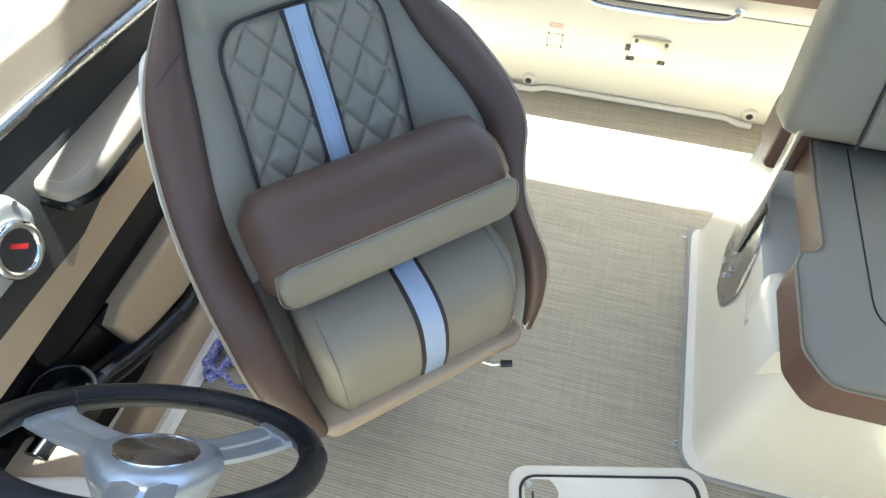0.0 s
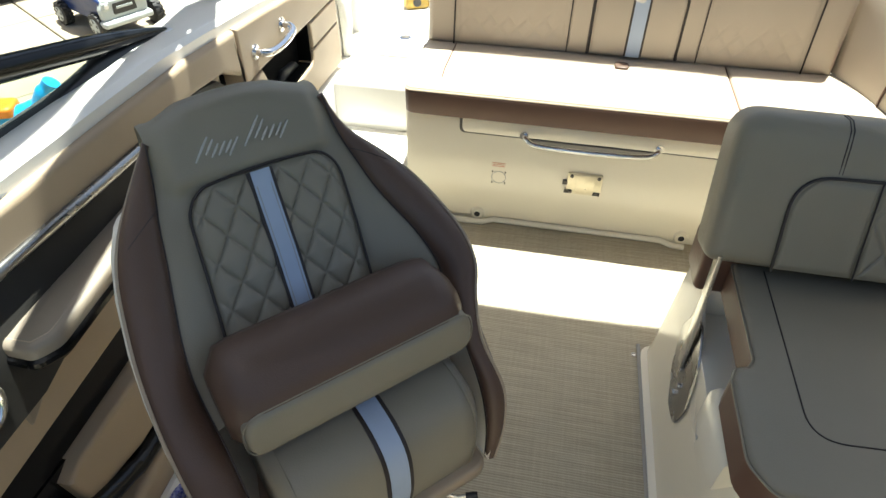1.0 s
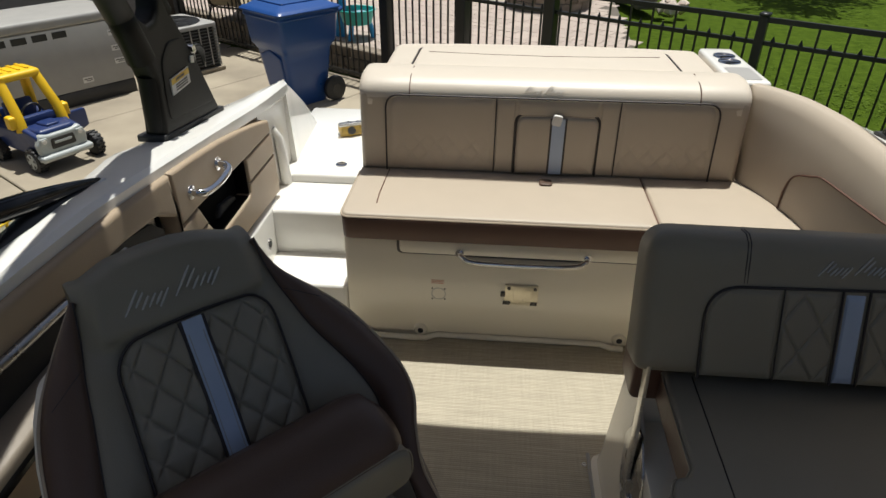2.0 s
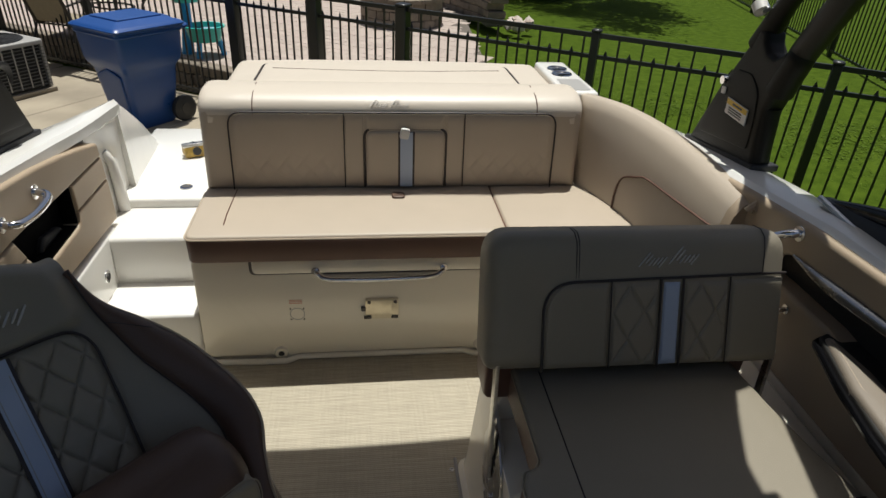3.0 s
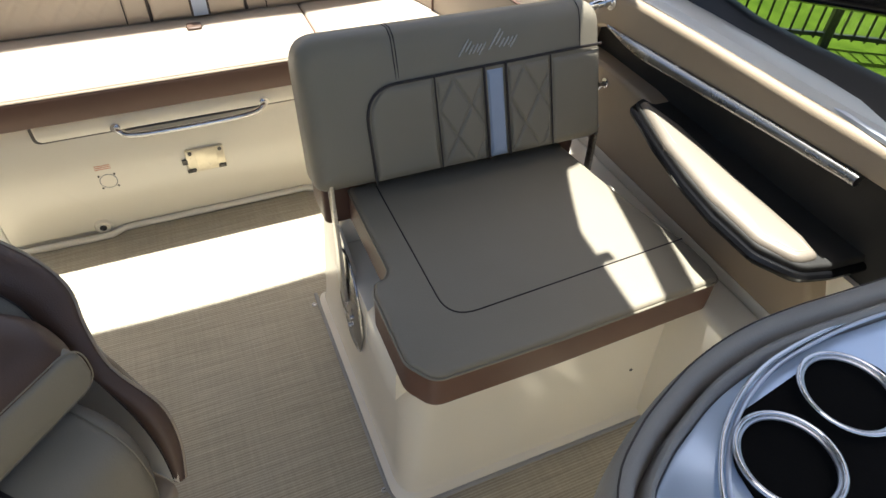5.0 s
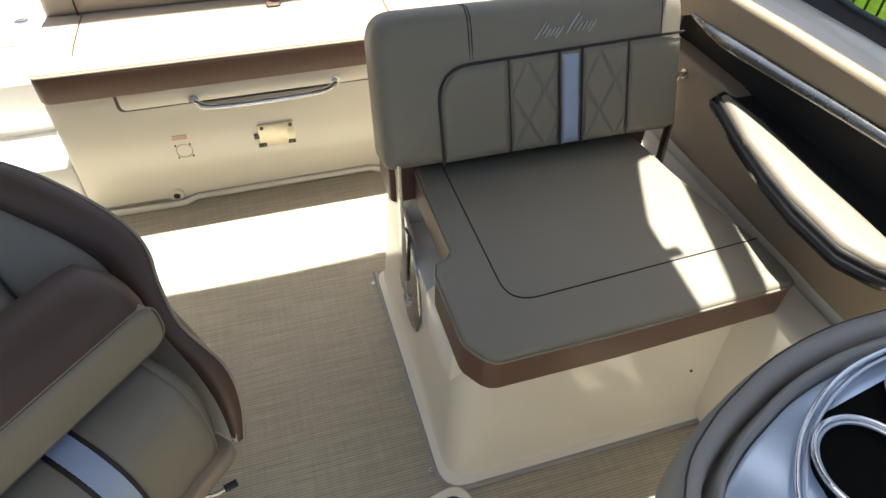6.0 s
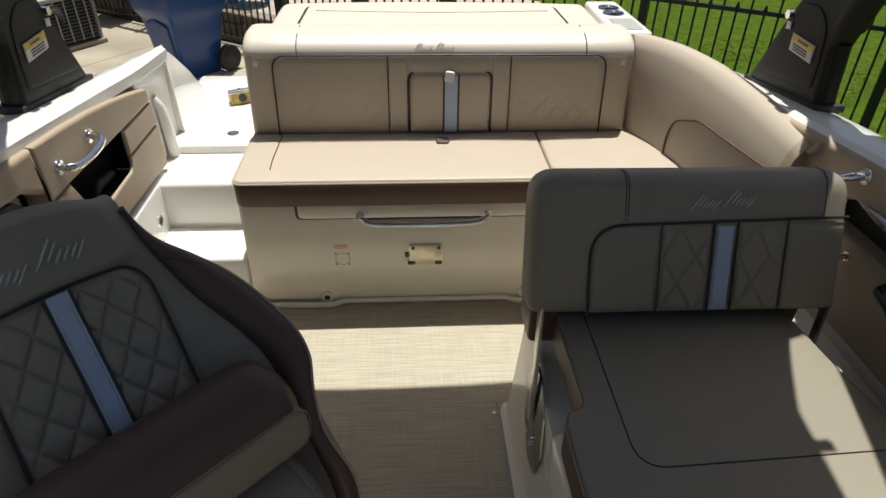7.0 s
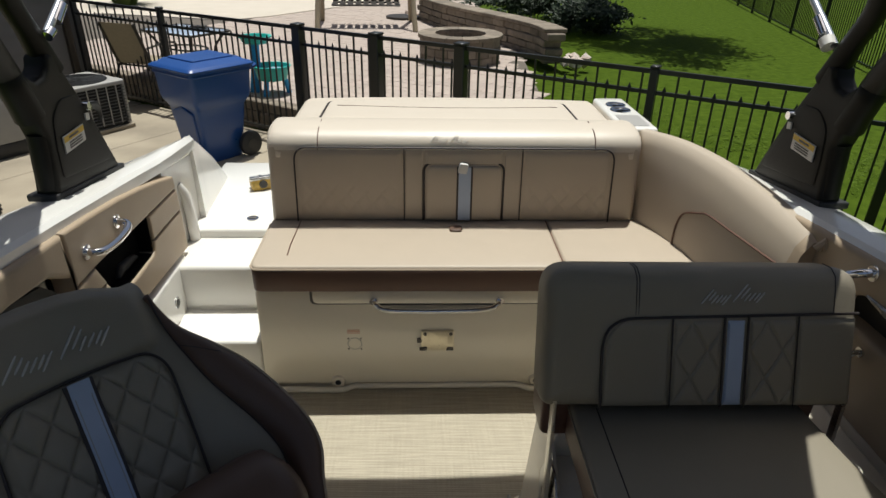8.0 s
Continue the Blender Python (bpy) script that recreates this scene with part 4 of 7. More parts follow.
def cup_tray():
    ob = thing("cup_tray", "white moulded tray with two steel cup holders beside the sun pad", "cup holder")
    out = rounded([(0.725, 0.40), (0.86, 0.40), (0.855, 0.86), (0.725, 0.86)], 0.02, 4)
    part("tray", puff(out, 0.70, 0.858, 0.012, flat_xy), M["white"], ob)
    for y, x in ((0.735, 0.79), (0.655, 0.787)):
        c = part("cup_ring", tube([Vector((x + 0.037 * math.cos(a), y + 0.037 * math.sin(a), 0.860)) for a in (2 * math.pi * k / 24 for k in range(24))], 0.004, 6, closed=True), M["chrome"], ob)
        part("cup_well", disc(x, y, 0.8585, 0.035, 0.0015, 24), M["gloss_black"], c, "dark cup well")
        part("cup_bar", rbox(x - 0.034, x + 0.034, y - 0.006, y + 0.006, 0.859, 0.864, 0.002), M["chrome"], c)
    part("pocket", slab(rounded([(0.745, 0.43), (0.835, 0.43), (0.835, 0.58), (0.745, 0.58)], 0.01, 3), flat_xy, 0.857, 0.8595), M["ac_metal"], ob, "grey tray pocket")


cup_tray()


def side_bolster():
    ob = thing("side_bolster", "beige vinyl wraparound corner bolster along the cockpit side", "bolster")
    path = [(0.790, 0.400, 0.850, 0.795, 0.315), (0.845, 0.330, 0.852, 0.825, 0.245), (0.905, 0.220, 0.850, 0.855, 0.155), (0.950, 0.060, 0.842, 0.885, 0.03),
            (0.972, -0.12, 0.832, 0.905, -0.12), (0.982, -0.28, 0.822, 0.918, -0.28), (0.986, -0.40, 0.815, 0.93, -0.40)]
    rings = []
    for tx, ty, tz, bx, by in path:
        top, bot = Vector((tx, ty, tz)), Vector((bx, by, 0.525))
        out = Vector((top.x - bot.x, top.y - bot.y, 0))
        out = Vector((1, 0.35, 0)).normalized() if out.length < 0.01 else out.normalized()
        ring = [bot - out * 0.005, bot + (top - bot) * 0.3 - out * 0.02, bot + (top - bot) * 0.65 - out * 0.03, bot + (top - bot) * 0.88 - out * 0.028,
                top - out * 0.012, top + out * 0.03 + Vector((0, 0, 0.004)), top + out * 0.065 - Vector((0, 0, 0.015)), top + out * 0.075 - Vector((0, 0, 0.08)), bot + out * 0.13]
        rings.append(ring)
    dense = []
    for j in range(len(rings[0])):
        dense.append(catmull([r[j] for r in rings], 6))
    rings = [[dense[j][i] for j in range(len(dense))] for i in range(len(dense[0]))]
    part("pad", loft(rings), M["bench"], ob, smooth=60)
    cap = rings[-1]
    part("end_cap", loft([[p for p in cap], [p + Vector((0.004, -0.03, -0.008)) for p in cap]]), M["tan"], ob, smooth=60)

    def on(i_frac, k_frac):
        i = i_frac * (len(rings) - 1)
        a = rings[int(i)]
        k = k_frac * 3
        k0 = min(int(k), 2)
        p = a[k0].lerp(a[k0 + 1], k - k0)
        return p + Vector((-0.003, -0.001, 0.001))

    arc = [on(0.40, 0.02), on(0.41, 0.25), on(0.44, 0.42), on(0.50, 0.52), on(0.58, 0.57), on(0.70, 0.60), on(0.84, 0.64), on(0.98, 0.68)]
    part("piping", tube(catmull(arc, 5), 0.0035, 6), M["rust"], ob, "brown piping")
    part("roll_end", tube([Vector((0.975, -0.45, 0.80)), Vector((0.985, -0.455, 0.822)), Vector((0.999, -0.46, 0.80))], 0.012, 8), M["tan"], ob)


side_bolster()

# ---- companion seat ----
def companion_base():
    ob = thing("seat_base", "cream moulded seat pedestal with a rounded foot flange", "seat base", kind="structure")
    # full foot below, and above it a body notched by the hinge pocket behind a thin outer skin
    lower = [(0.0, 0.250, -1.205), (0.012, 0.250, -1.205), (0.022, 0.266, -1.190), (0.06, 0.272, -1.184), (0.27, 0.284, -1.173)]
    rings = []
    for z, xl, yf in lower:
        yb = -0.50 - 0.06 * min(z, 0.4)
        ring = rounded([(xl, yf), (1.0, yf), (1.0, yb), (xl, yb)], [0.06, 0.0, 0.0, 0.05], 6)
        rings.append([Vector((p.x, p.y, z)) for p in ring])
    part("body", loft(rings), M["gel"], ob)
    upper = [(0.27, 0.284, -1.173, -0.985), (0.40, 0.292, -1.165, -0.995), (0.432, 0.298, -1.157, -1.004), (0.442, 0.310, -1.147, -1.014)]
    rings = []
    for z, xl, yf, yn in upper:
        yb = -0.50 - 0.06 * min(z, 0.4)
        ring = rounded([(xl, yf), (1.0, yf), (1.0, yb), (xl, yb), (xl, -0.705), (0.372, -0.705), (0.372, yn), (xl, yn)], [0.06, 0.0, 0.0, 0.05, 0.012, 0.02, 0.02, 0.014], 5)
        rings.append([Vector((p.x, p.y, z)) for p in ring])
    part("upper_body", loft(rings), M["gel"], ob)

    part("pocket_floor", rbox(0.287, 0.371, -0.984, -0.706, 0.26, 0.372, 0.004), M["gel"], ob)

    def skin(y, z, h):
        return Vector((0.284 + (z - 0.27) * 0.062 + h, y, z))

    part("pocket_skin", slab(rounded([(-1.0, 0.26), (-0.69, 0.26), (-0.69, 0.425), (-0.735, 0.405), (-0.80, 0.385), (-0.88, 0.335), (-0.935, 0.29), (-1.0, 0.28)], [0, 0, 0.01, 0.02, 0.03, 0.03, 0.03, 0], 4), skin, 0.0005, 0.009, 0.003), M["gel"], ob, "thin moulded wall beside the hinge pocket")
    rr = []
    for y, w, zt in ((-1.15, 0.014, 0.452), (-1.12, 0.02, 0.462), (-1.03, 0.022, 0.463), (-0.99, 0.02, 0.455), (-0.975, 0.012, 0.42)):
        rr.append([Vector((0.285 - w, y, 0.36)), Vector((0.282 - w * 0.6, y, zt - 0.012)), Vector((0.284, y, zt)), Vector((0.298, y, zt)), Vector((0.318, y, zt - 0.012)), Vector((0.325, y, 0.40))])
    part("ridge", loft(rr), M["gel"], ob, smooth=60)
    part("wall_ledge", rbox(0.90, 1.0, -1.62, -0.5, 0.0, 0.455, 0.02, 3), M["gel"], ob)
    part("edge_seal", tube([Vector(p) for p in ((0.247, -0.50, 0.004), (0.247, -1.15, 0.004), (0.262, -1.19, 0.004), (0.30, -1.208, 0.004), (1.0, -1.208, 0.004))], 0.006, 6), M["ac_metal"], ob, "grey sealant edge")
    part("screw", disc(0.84, -1.176, 0.20, 0.004, -0.003, 10, "y"), M["ink"], ob)
    return ob


companion_base()


def companion_seat():
    ob = thing("companion_seat", "taupe vinyl companion seat with flip backrest and pale blue stripe", "seat")
    TOP = 0.547
    out = [(0.272, -1.20), (0.305, -1.250), (0.55, -1.250), (0.905, -1.240), (0.912, -1.20), (0.910, -1.134), (0.880, -0.994), (0.862, -0.88), (0.845, -0.72), (0.318, -0.72), (0.318, -0.985), (0.305, -1.005), (0.282, -1.012), (0.272, -1.04)]
    rad = [0.05, 0.04, 0.2, 0.02, 0.01, 0.03, 0.03, 0.03, 0.01, 0.01, 0.02, 0.012, 0.012, 0.02]
    shape = rounded(out, rad, 5)
    cushion = part("cushion_band", puff(shape, 0.462, 0.539, 0.006, flat_xy), M["rust"], ob, "russet brown vinyl side band")
    top = [(p.x + (0.002 if p.x < 0.5 else -0.002), p.y) for p in shape]
    part("cushion_top", puff(top, 0.532, TOP, 0.009, flat_xy, 0.0), M["taupe"], ob)
    welt = [Vector((p.x, p.y, 0.538)) for p in offset(ccw([Vector(p) for p in top]), -0.002)]
    part("piping", tube(welt, 0.0022, 6, closed=True), M["taupe"], cushion)
    inset = rounded([(0.378, -0.74), (0.378, -1.145), (0.905, -1.122)], [0, 0.055, 0], 8)
    part("inset_seam", tube([Vector((p.x, p.y, TOP + 0.0004)) for p in inset], 0.0015, 6), M["piping"], ob, "dark stitched channel")
    part("rear_cushion", puff(rounded([(0.262, -0.715), (0.90, -0.715), (0.90, -0.585), (0.262, -0.585)], [0.02, 0.01, 0.03, 0.03], 5), 0.44, 0.560, 0.02, flat_xy, both=True), M["rust"], ob, "russet brown rear cushion")

    # backrest
    def face(x, z, h):
        return Vector((x, -0.790 + (z - 0.58) * 0.36 - h * 0.94, z + h * 0.33))

    body = rounded([(0.240, 0.588), (0.925, 0.580), (0.925, 0.872), (0.248, 0.876)], [0.03, 0.03, 0.06, 0.06], 7)
    back = part("backrest", puff(body, -0.125, 0.0, 0.035, face, 0.002, seg=6, both=True), M["taupe"], ob)
    zt = 0.778

    def rim(x, z, h=0.0045):
        return face(x, z, h)

    arch = rounded([(0.366, 0.590), (0.366, zt - 0.004), (0.915, zt + 0.006)], [0, 0.07, 0], 9)
    part("arch_piping", tube([rim(p.x, p.y) for p in arch], 0.0030, 6), M["piping"], back, "dark brown piping")

    def panel(name, x0, x1, mat_name, quilt, rl=0.0):
        z0, z1 = 0.594, zt - 0.004

        def rows(v):
            z = z0 + (z1 - z0) * v
            tl = max(0.0, (z - (z1 - rl)) / rl) if rl else 0
            return x0 + (rl * (1 - math.sqrt(max(0, 1 - tl * tl))) if rl else 0), x1, z

        def height(a, b, u, v):
            edge = min(1.0, min(u, 1 - u) * (16 if x1 - x0 > 0.08 else 6), min(v, 1 - v) * 12)
            h = -0.001 + 0.007 * math.sin(edge * math.pi / 2)
            if quilt:
                h += diamonds(a - quilt, b - 0.594, 0.074, 0.115, 0.09, 0.0060) * min(1, edge * 2)
            return h

        part(name, patch(rows, face, 44, 56, height), M[mat_name], back, smooth=60)

    panel("left_panel", 0.370, 0.512, "taupe", 0, 0.066)
    panel("quilted_panel", 0.519, 0.622, "taupe", 0.519)
    panel("quilted_panel", 0.683, 0.783, "taupe", 0.683)
    panel("right_panel", 0.790, 0.912, "taupe", 0)
    panel("stripe", 0.632, 0.673, "stripe", 0)
    for x, r in ((0.5155, 0.0024), (0.627, 0.0042), (0.678, 0.0042), (0.7865, 0.0024)):
        part("seam", tube([rim(x, 0.592), rim(x, 0.68), rim(x, zt)], r, 6, flat=0.6), M["piping"], back)
    for x in (0.436, 0.442, 0.862):
        part("stitch_line", tube([rim(x, zt + 0.004, 0.001), rim(x, 0.83, 0.001), rim(x, 0.858, -0.003), rim(x, 0.873, -0.02), rim(x, 0.877, -0.05)], 0.0012, 5), M["piping"], back)
    for mark in script_mark(lambda a, b, h: face(0.642 + a, 0.818 + b + a * 0.06, 0.003), 0.125, 0.042, 0.0016):
        part("emblem", mark, M["logo"], back, "silver embroidered emblem")
    # hinge arm and plate
    arm = part("hinge_arm", slab([(-0.750, 0.60), (-0.777, 0.60), (-0.800, 0.40), (-0.806, 0.28), (-0.774, 0.28), (-0.769, 0.40)], panel_x(-1, 0.272), -0.004, 0.004, 0.001), M["steel"], ob, "brushed steel hinge arm")
    plate = part("hinge_plate", slab(rounded([(-0.695, 0.315), (-0.735, 0.395), (-0.795, 0.410), (-0.865, 0.36), (-0.905, 0.255), (-0.885, 0.175), (-0.815, 0.160), (-0.735, 0.215)], 0.028, 4), lambda y, z, h: Vector((0.283 - (0.33 - z) * 0.055 - h, y, z)), -0.002, 0.003, 0.001), M["satin"], ob, "satin steel hinge plate")
    for y, z in ((-0.82, 0.212), (-0.80, 0.275), (-0.765, 0.30), (-0.785, 0.33), (-0.83, 0.25)):
        part("bolt", disc(0.279 - (0.33 - z) * 0.055, y, z, 0.007, -0.006, 12, "x"), M["chrome"], plate)
    part("hinge_arm", slab([(-0.745, 0.60), (-0.765, 0.60), (-0.775, 0.45), (-0.755, 0.45)], panel_x(1, 0.922), -0.004, 0.004), M["steel"], ob)


companion_seat()

# ---- helm seat ----
def helm_seat():
    at = Matrix.Translation((-0.435, -1.135, 0.0)) @ Matrix.Rotation(radians(45), 4, "Z")
    ob = thing("helm_seat", "taupe and brown swivelling bucket helm seat with pale blue stripe", "seat")
    ob.matrix_world = at
    lean = [(0.30, 0.02), (0.50, 0.035), (0.60, 0.065), (0.70, 0.130), (0.79, 0.200), (0.86, 0.245), (0.92, 0.275)]

    def yb(z):
        return interp(lean, z)

    def face(x, z, h):
        return Vector((x, yb(z) - h * 0.78, z + h * 0.6))

    # each wing runs from its seam with the liner out to its rim, down from the shoulder to the tray
    levels = [0.893, 0.835, 0.790, 0.745, 0.680, 0.630, 0.590, 0.540, 0.460, 0.390, 0.318]
    rim_y = [0.285, 0.246, 0.198, 0.142, 0.050, -0.008, -0.057, -0.112, -0.176, -0.208, -0.222]
    seam_y = [0.277, 0.244, 0.199, 0.150, 0.078, 0.030, -0.004, -0.070, -0.150, -0.190, -0.210]
    seam_x = {-1: [0.145, 0.157, 0.173, 0.186, 0.207, 0.217, 0.218, 0.214, 0.212, 0.205, 0.196], 1: [0.166, 0.173, 0.186, 0.202, 0.238, 0.254, 0.250, 0.240, 0.232, 0.222, 0.208]}
    rim_x = {-1: [0.147, 0.196, 0.236, 0.262, 0.281, 0.287, 0.288, 0.285, 0.276, 0.252, 0.218], 1: [0.168, 0.192, 0.240, 0.282, 0.314, 0.314, 0.282, 0.258, 0.266, 0.250, 0.222]}
    seams = {s: catmull([(s * x, y, z) for x, y, z in zip(seam_x[s], seam_y, levels)], 5) for s in (-1, 1)}
    rims = {s: catmull([(s * x, y, z) for x, y, z in zip(rim_x[s], rim_y, levels)], 5) for s in (-1, 1)}

    def along(line, z):
        for a, b in zip(line, line[1:]):
            if b.z <= z <= a.z:
                return a.lerp(b, (a.z - z) / max(a.z - b.z, 1e-6))
        return line[0] if z > line[0].z else line[-1]

    for s in (-1, 1):
        rings = []
        count = len(rims[s])
        for i in range(count):
            p, q = seams[s][i], rims[s][i]
            d = q - p
            run = (rims[s][min(i + 1, count - 1)] - rims[s][max(i - 1, 0)]).normalized()
            out = run.cross(d)
            out = out.normalized() if out.length > 1e-6 else Vector((0, -0.8, 0.6))
            if out.y > 0:
                out = -out
            fat = min(1.0, d.length / 0.045)
            ring = [p + d * (k / 8) + out * 0.017 * fat * math.sin(math.pi * k / 8) ** 0.65 for k in range(9)]
            ring += [p + d * (k / 8) - out * (0.004 + 0.030 * fat * math.sin(math.pi * k / 8) ** 0.5) for k in range(8, -1, -1)]
            rings.append(ring)
        part("side_wing", loft(rings), M["brown"], ob, "padded brown vinyl side wing", smooth=60)
        part("wing_seam", tube([r[0] - (r[1] - r[0]) * 0.05 for r in rings], 0.0016, 5), M["piping"], ob)
        part("edge_piping", tube([r[8] + (r[8] - r[7]) * 0.12 for r in rings], [0.0006 + 0.0024 * min(1.0, k / 12) for k in range(len(rings))], 6), M["thread"], ob, "tan piping")
        # short stitched dart across the shoulder of the wing
        dart = []
        for k in range(0, 7):
            i = 8 + k * 0.6
            p = rings[int(i)][k].lerp(rings[int(i) + 1][k], i - int(i))
            dart.append(p - (rings[8][13] - rings[8][4]).normalized() * 0.0003)
        part("shoulder_seam", tube(dart, 0.0007, 5), M["piping"], ob)

    # taupe liner between the wings, rising into the headrest in one sweep
    def swell(t):
        t = max(0.0, min(1.0, t))
        return t * t * (3 - 2 * t)

    Z0, ZC = 0.555, 0.893
    crown = [(0.0, 0.0), (0.10, 0.018), (0.22, 0.032), (0.40, 0.038), (0.57, 0.038), (0.72, 0.031), (0.88, 0.015), (1.0, 0.0)]
    NU, NV = 40, 44
    grid = []
    for j in range(NV + 1):
        v = j / NV
        zn = Z0 + (ZC - Z0) * v
        lo, hi = along(seams[-1], zn), along(seams[1], zn)
        line = []
        for i in range(NU + 1):
            u = i / NU
            x = lo.x + (hi.x - lo.x) * u
            z = zn + interp(crown, u) * swell((v - 0.70) / 0.30)
            edge = lo if x < 0 else hi
            inner = 0.125
            t = max(0.0, (abs(x) - inner) / max(abs(edge.x) - inner, 0.012))
            y = yb(z) + 0.006 + (edge.y + 0.006 - yb(zn) - 0.006) * swell(min(t, 1.0)) ** 0.85
            y -= 0.016 * swell((z - 0.812) / 0.03) * swell(min(u, 1 - u) * 9)
            y += 0.010 * swell((v - 0.93) / 0.07) ** 2
            line.append(Vector((x, y, z)))
        grid.append(line)
    for dy, dz in ((0.008, 0.004), (0.022, 0.007), (0.045, 0.004), (0.062, -0.010), (0.070, -0.06), (0.070, -0.30)):
        grid.append([p + Vector((0, dy, dz)) for p in grid[NV]])
    part("back_liner", loft(grid, closed=False), M["taupe"], ob, "taupe vinyl back and headrest", smooth=70)
    for s in (-1, 1):
        dart = [Vector((s * x, yb(z) + 0.006 - dy, z)) for x, z, dy in ((0.150, 0.700, 0.004), (0.178, 0.672, 0.012), (0.205, 0.648, 0.027))]
        part("bolster_seam", tube(catmull(dart, 4), 0.0009, 5), M["piping"], ob)

    # cream shell behind
    outer = []
    for z in (0.322, 0.40, 0.46, 0.52, 0.58, 0.63, 0.68, 0.73, 0.77, 0.80):
        lo, hi, b = along(rims[-1], z), along(rims[1], z), yb(z)
        oc = [(lo.x - 0.006, lo.y + 0.016), (lo.x * 0.93, lo.y * 0.5 + (b + 0.10) * 0.5), (-0.13, b + 0.115), (0, b + 0.125), (0.13, b + 0.115), (hi.x * 0.93, hi.y * 0.5 + (b + 0.10) * 0.5), (hi.x - 0.004, hi.y + 0.014)]
        outer.append(catmull([(x, y, z) for x, y in oc], 5))
    rings = [o[:] + [p + Vector((0, -0.014, 0)) - Vector((0.012 * (1 if p.x > 0 else -1), 0, 0)) for p in reversed(o)] for o in outer]
    part("shell", loft(rings), M["gel"], ob, "cream moulded outer shell", smooth=60)
    for mark in script_mark(lambda a, b, h: Vector((a, yb(0.875 + b) - 0.012, 0.875 + b + a * 0.05)), 0.155, 0.046, 0.0017):
        part("emblem", mark, M["logo"], ob, "silver embroidered emblem")

    # quilted centre panel with the stripe
    z0, z1 = 0.585, 0.822

    def mid(z):
        return -0.007 + 0.019 * (z - 0.60) / 0.20

    def bounds(z):
        v = (z - z0) / (z1 - z0)
        half = 0.139 - 0.004 * v
        r = 0.048
        t = max(0.0, (z - (z1 - r)) / r)
        return half - r * (1 - math.sqrt(max(0.0, 1 - t * t)))

    def rows(v):
        z = z0 + (z1 - z0) * v
        return mid(z) - bounds(z), mid(z) + bounds(z), z

    def height(a, b, u, v):
        edge = min(1.0, min(u, 1 - u) * 12, (1 - v) * 8)
        return 0.002 + 0.012 * math.sin(edge * math.pi / 2) + (diamonds(a - mid(b), b - z0, 0.058, 0.066, 0.08, 0.0045) + diamonds(a - mid(b), b - z0, 0.058, 0.066, 0.5, 0.0050)) * min(1, edge * 1.5)

    part("quilted_panel", patch(rows, face, 110, 110, height), M["taupe"], ob, "diamond quilted taupe panel", smooth=70)
    rises = [z0 + (z1 - z0) * (1 - (1 - k / 30) ** 2) for k in range(31)]
    outline = [(-bounds(z), z) for z in rises] + [(bounds(z1) * (2 * k / 8 - 1), z1 + 0.004 * math.sin(math.pi * k / 8)) for k in range(1, 8)] + [(bounds(z), z) for z in reversed(rises)]
    part("panel_piping", tube([face(mid(z) + x * 1.012, z, 0.007) for x, z in outline], 0.0026, 6), M["piping"], ob, "dark brown piping")

    def strip_back(x0, x1, h):
        bm = bmesh.new()
        for xa, xb, hh in ((x0, x1, h),):
            rr = []
            for k in range(15):
                z = z0 + (z1 - 0.002 - z0) * k / 14
                c = -0.006 + 0.012 * (z - 0.60) / 0.20
                rr.append([face(c + xa, z, 0.004), face(c + xa, z, hh), face(c + xb, z, hh), face(c + xb, z, 0.004)])
            loft(rr, bm=bm)
        return bm

    part("stripe_edge", strip_back(-0.0225, 0.0225, 0.0155), M["piping"], ob)
    part("stripe", strip_back(-0.0170, 0.0170, 0.0170), M["stripe"], ob, "pale blue vinyl stripe")
    for x in (-0.0125, 0.0125):
        part("stitching", tube([face(x - 0.006 + 0.012 * (z0 + (z1 - z0) * k / 10 - 0.60) / 0.20, z0 + (z1 - z0) * k / 10, 0.0168) for k in range(10)], 0.0009, 4), M["ac_metal"], ob)

    # flip-up bolster
    prof = [(-0.118, 0.560), (-0.122, 0.605), (-0.115, 0.645), (-0.088, 0.676), (-0.045, 0.692), (0.005, 0.688), (0.04, 0.660), (0.05, 0.61), (0.03, 0.565), (-0.03, 0.550), (-0.09, 0.550)]
    cy, cz = -0.04, 0.60
    rings = []
    for k in range(17):
        u = -1 + 2 * k / 16
        x = 0.014 + 0.216 * u
        e = 1.0 - 0.42 * max(0.0, (abs(u) - 0.80) / 0.20) ** 2.2
        rings.append([Vector((x, cy + (y - cy) * e, cz + (z - cz) * e)) for y, z in prof])
    bolster = part("bolster", loft(rings), M["brown"], ob, "brown flip-up seat bolster", smooth=60)

    def front(x, z, h):
        return Vector((x, -0.1235 - h + 0.10 * max(0, z - 0.60), z))

    shape = rounded([(-0.188, 0.553), (0.226, 0.553), (0.226, 0.640), (-0.188, 0.640)], [0.034, 0.034, 0.036, 0.036], 7)
    part("bolster_face", puff(shape, -0.03, 0.003, 0.012, front, 0.003, seg=6), M["taupe"], bolster, "taupe vinyl front face")
    part("bolster_welt", tube([front(p.x, p.y, -0.004) for p in offset(ccw([Vector(p) for p in shape]), -0.002)], 0.0014, 6, closed=True), M["taupe"], bolster)

    # seat cushion, with the stripe running over its front edge
    seat_prof = [(-0.207, 0.325), (-0.218, 0.39), (-0.216, 0.455), (-0.205, 0.492), (-0.180, 0.515), (-0.14, 0.527), (-0.06, 0.530), (0.10, 0.520), (0.10, 0.325)]
    rings = []
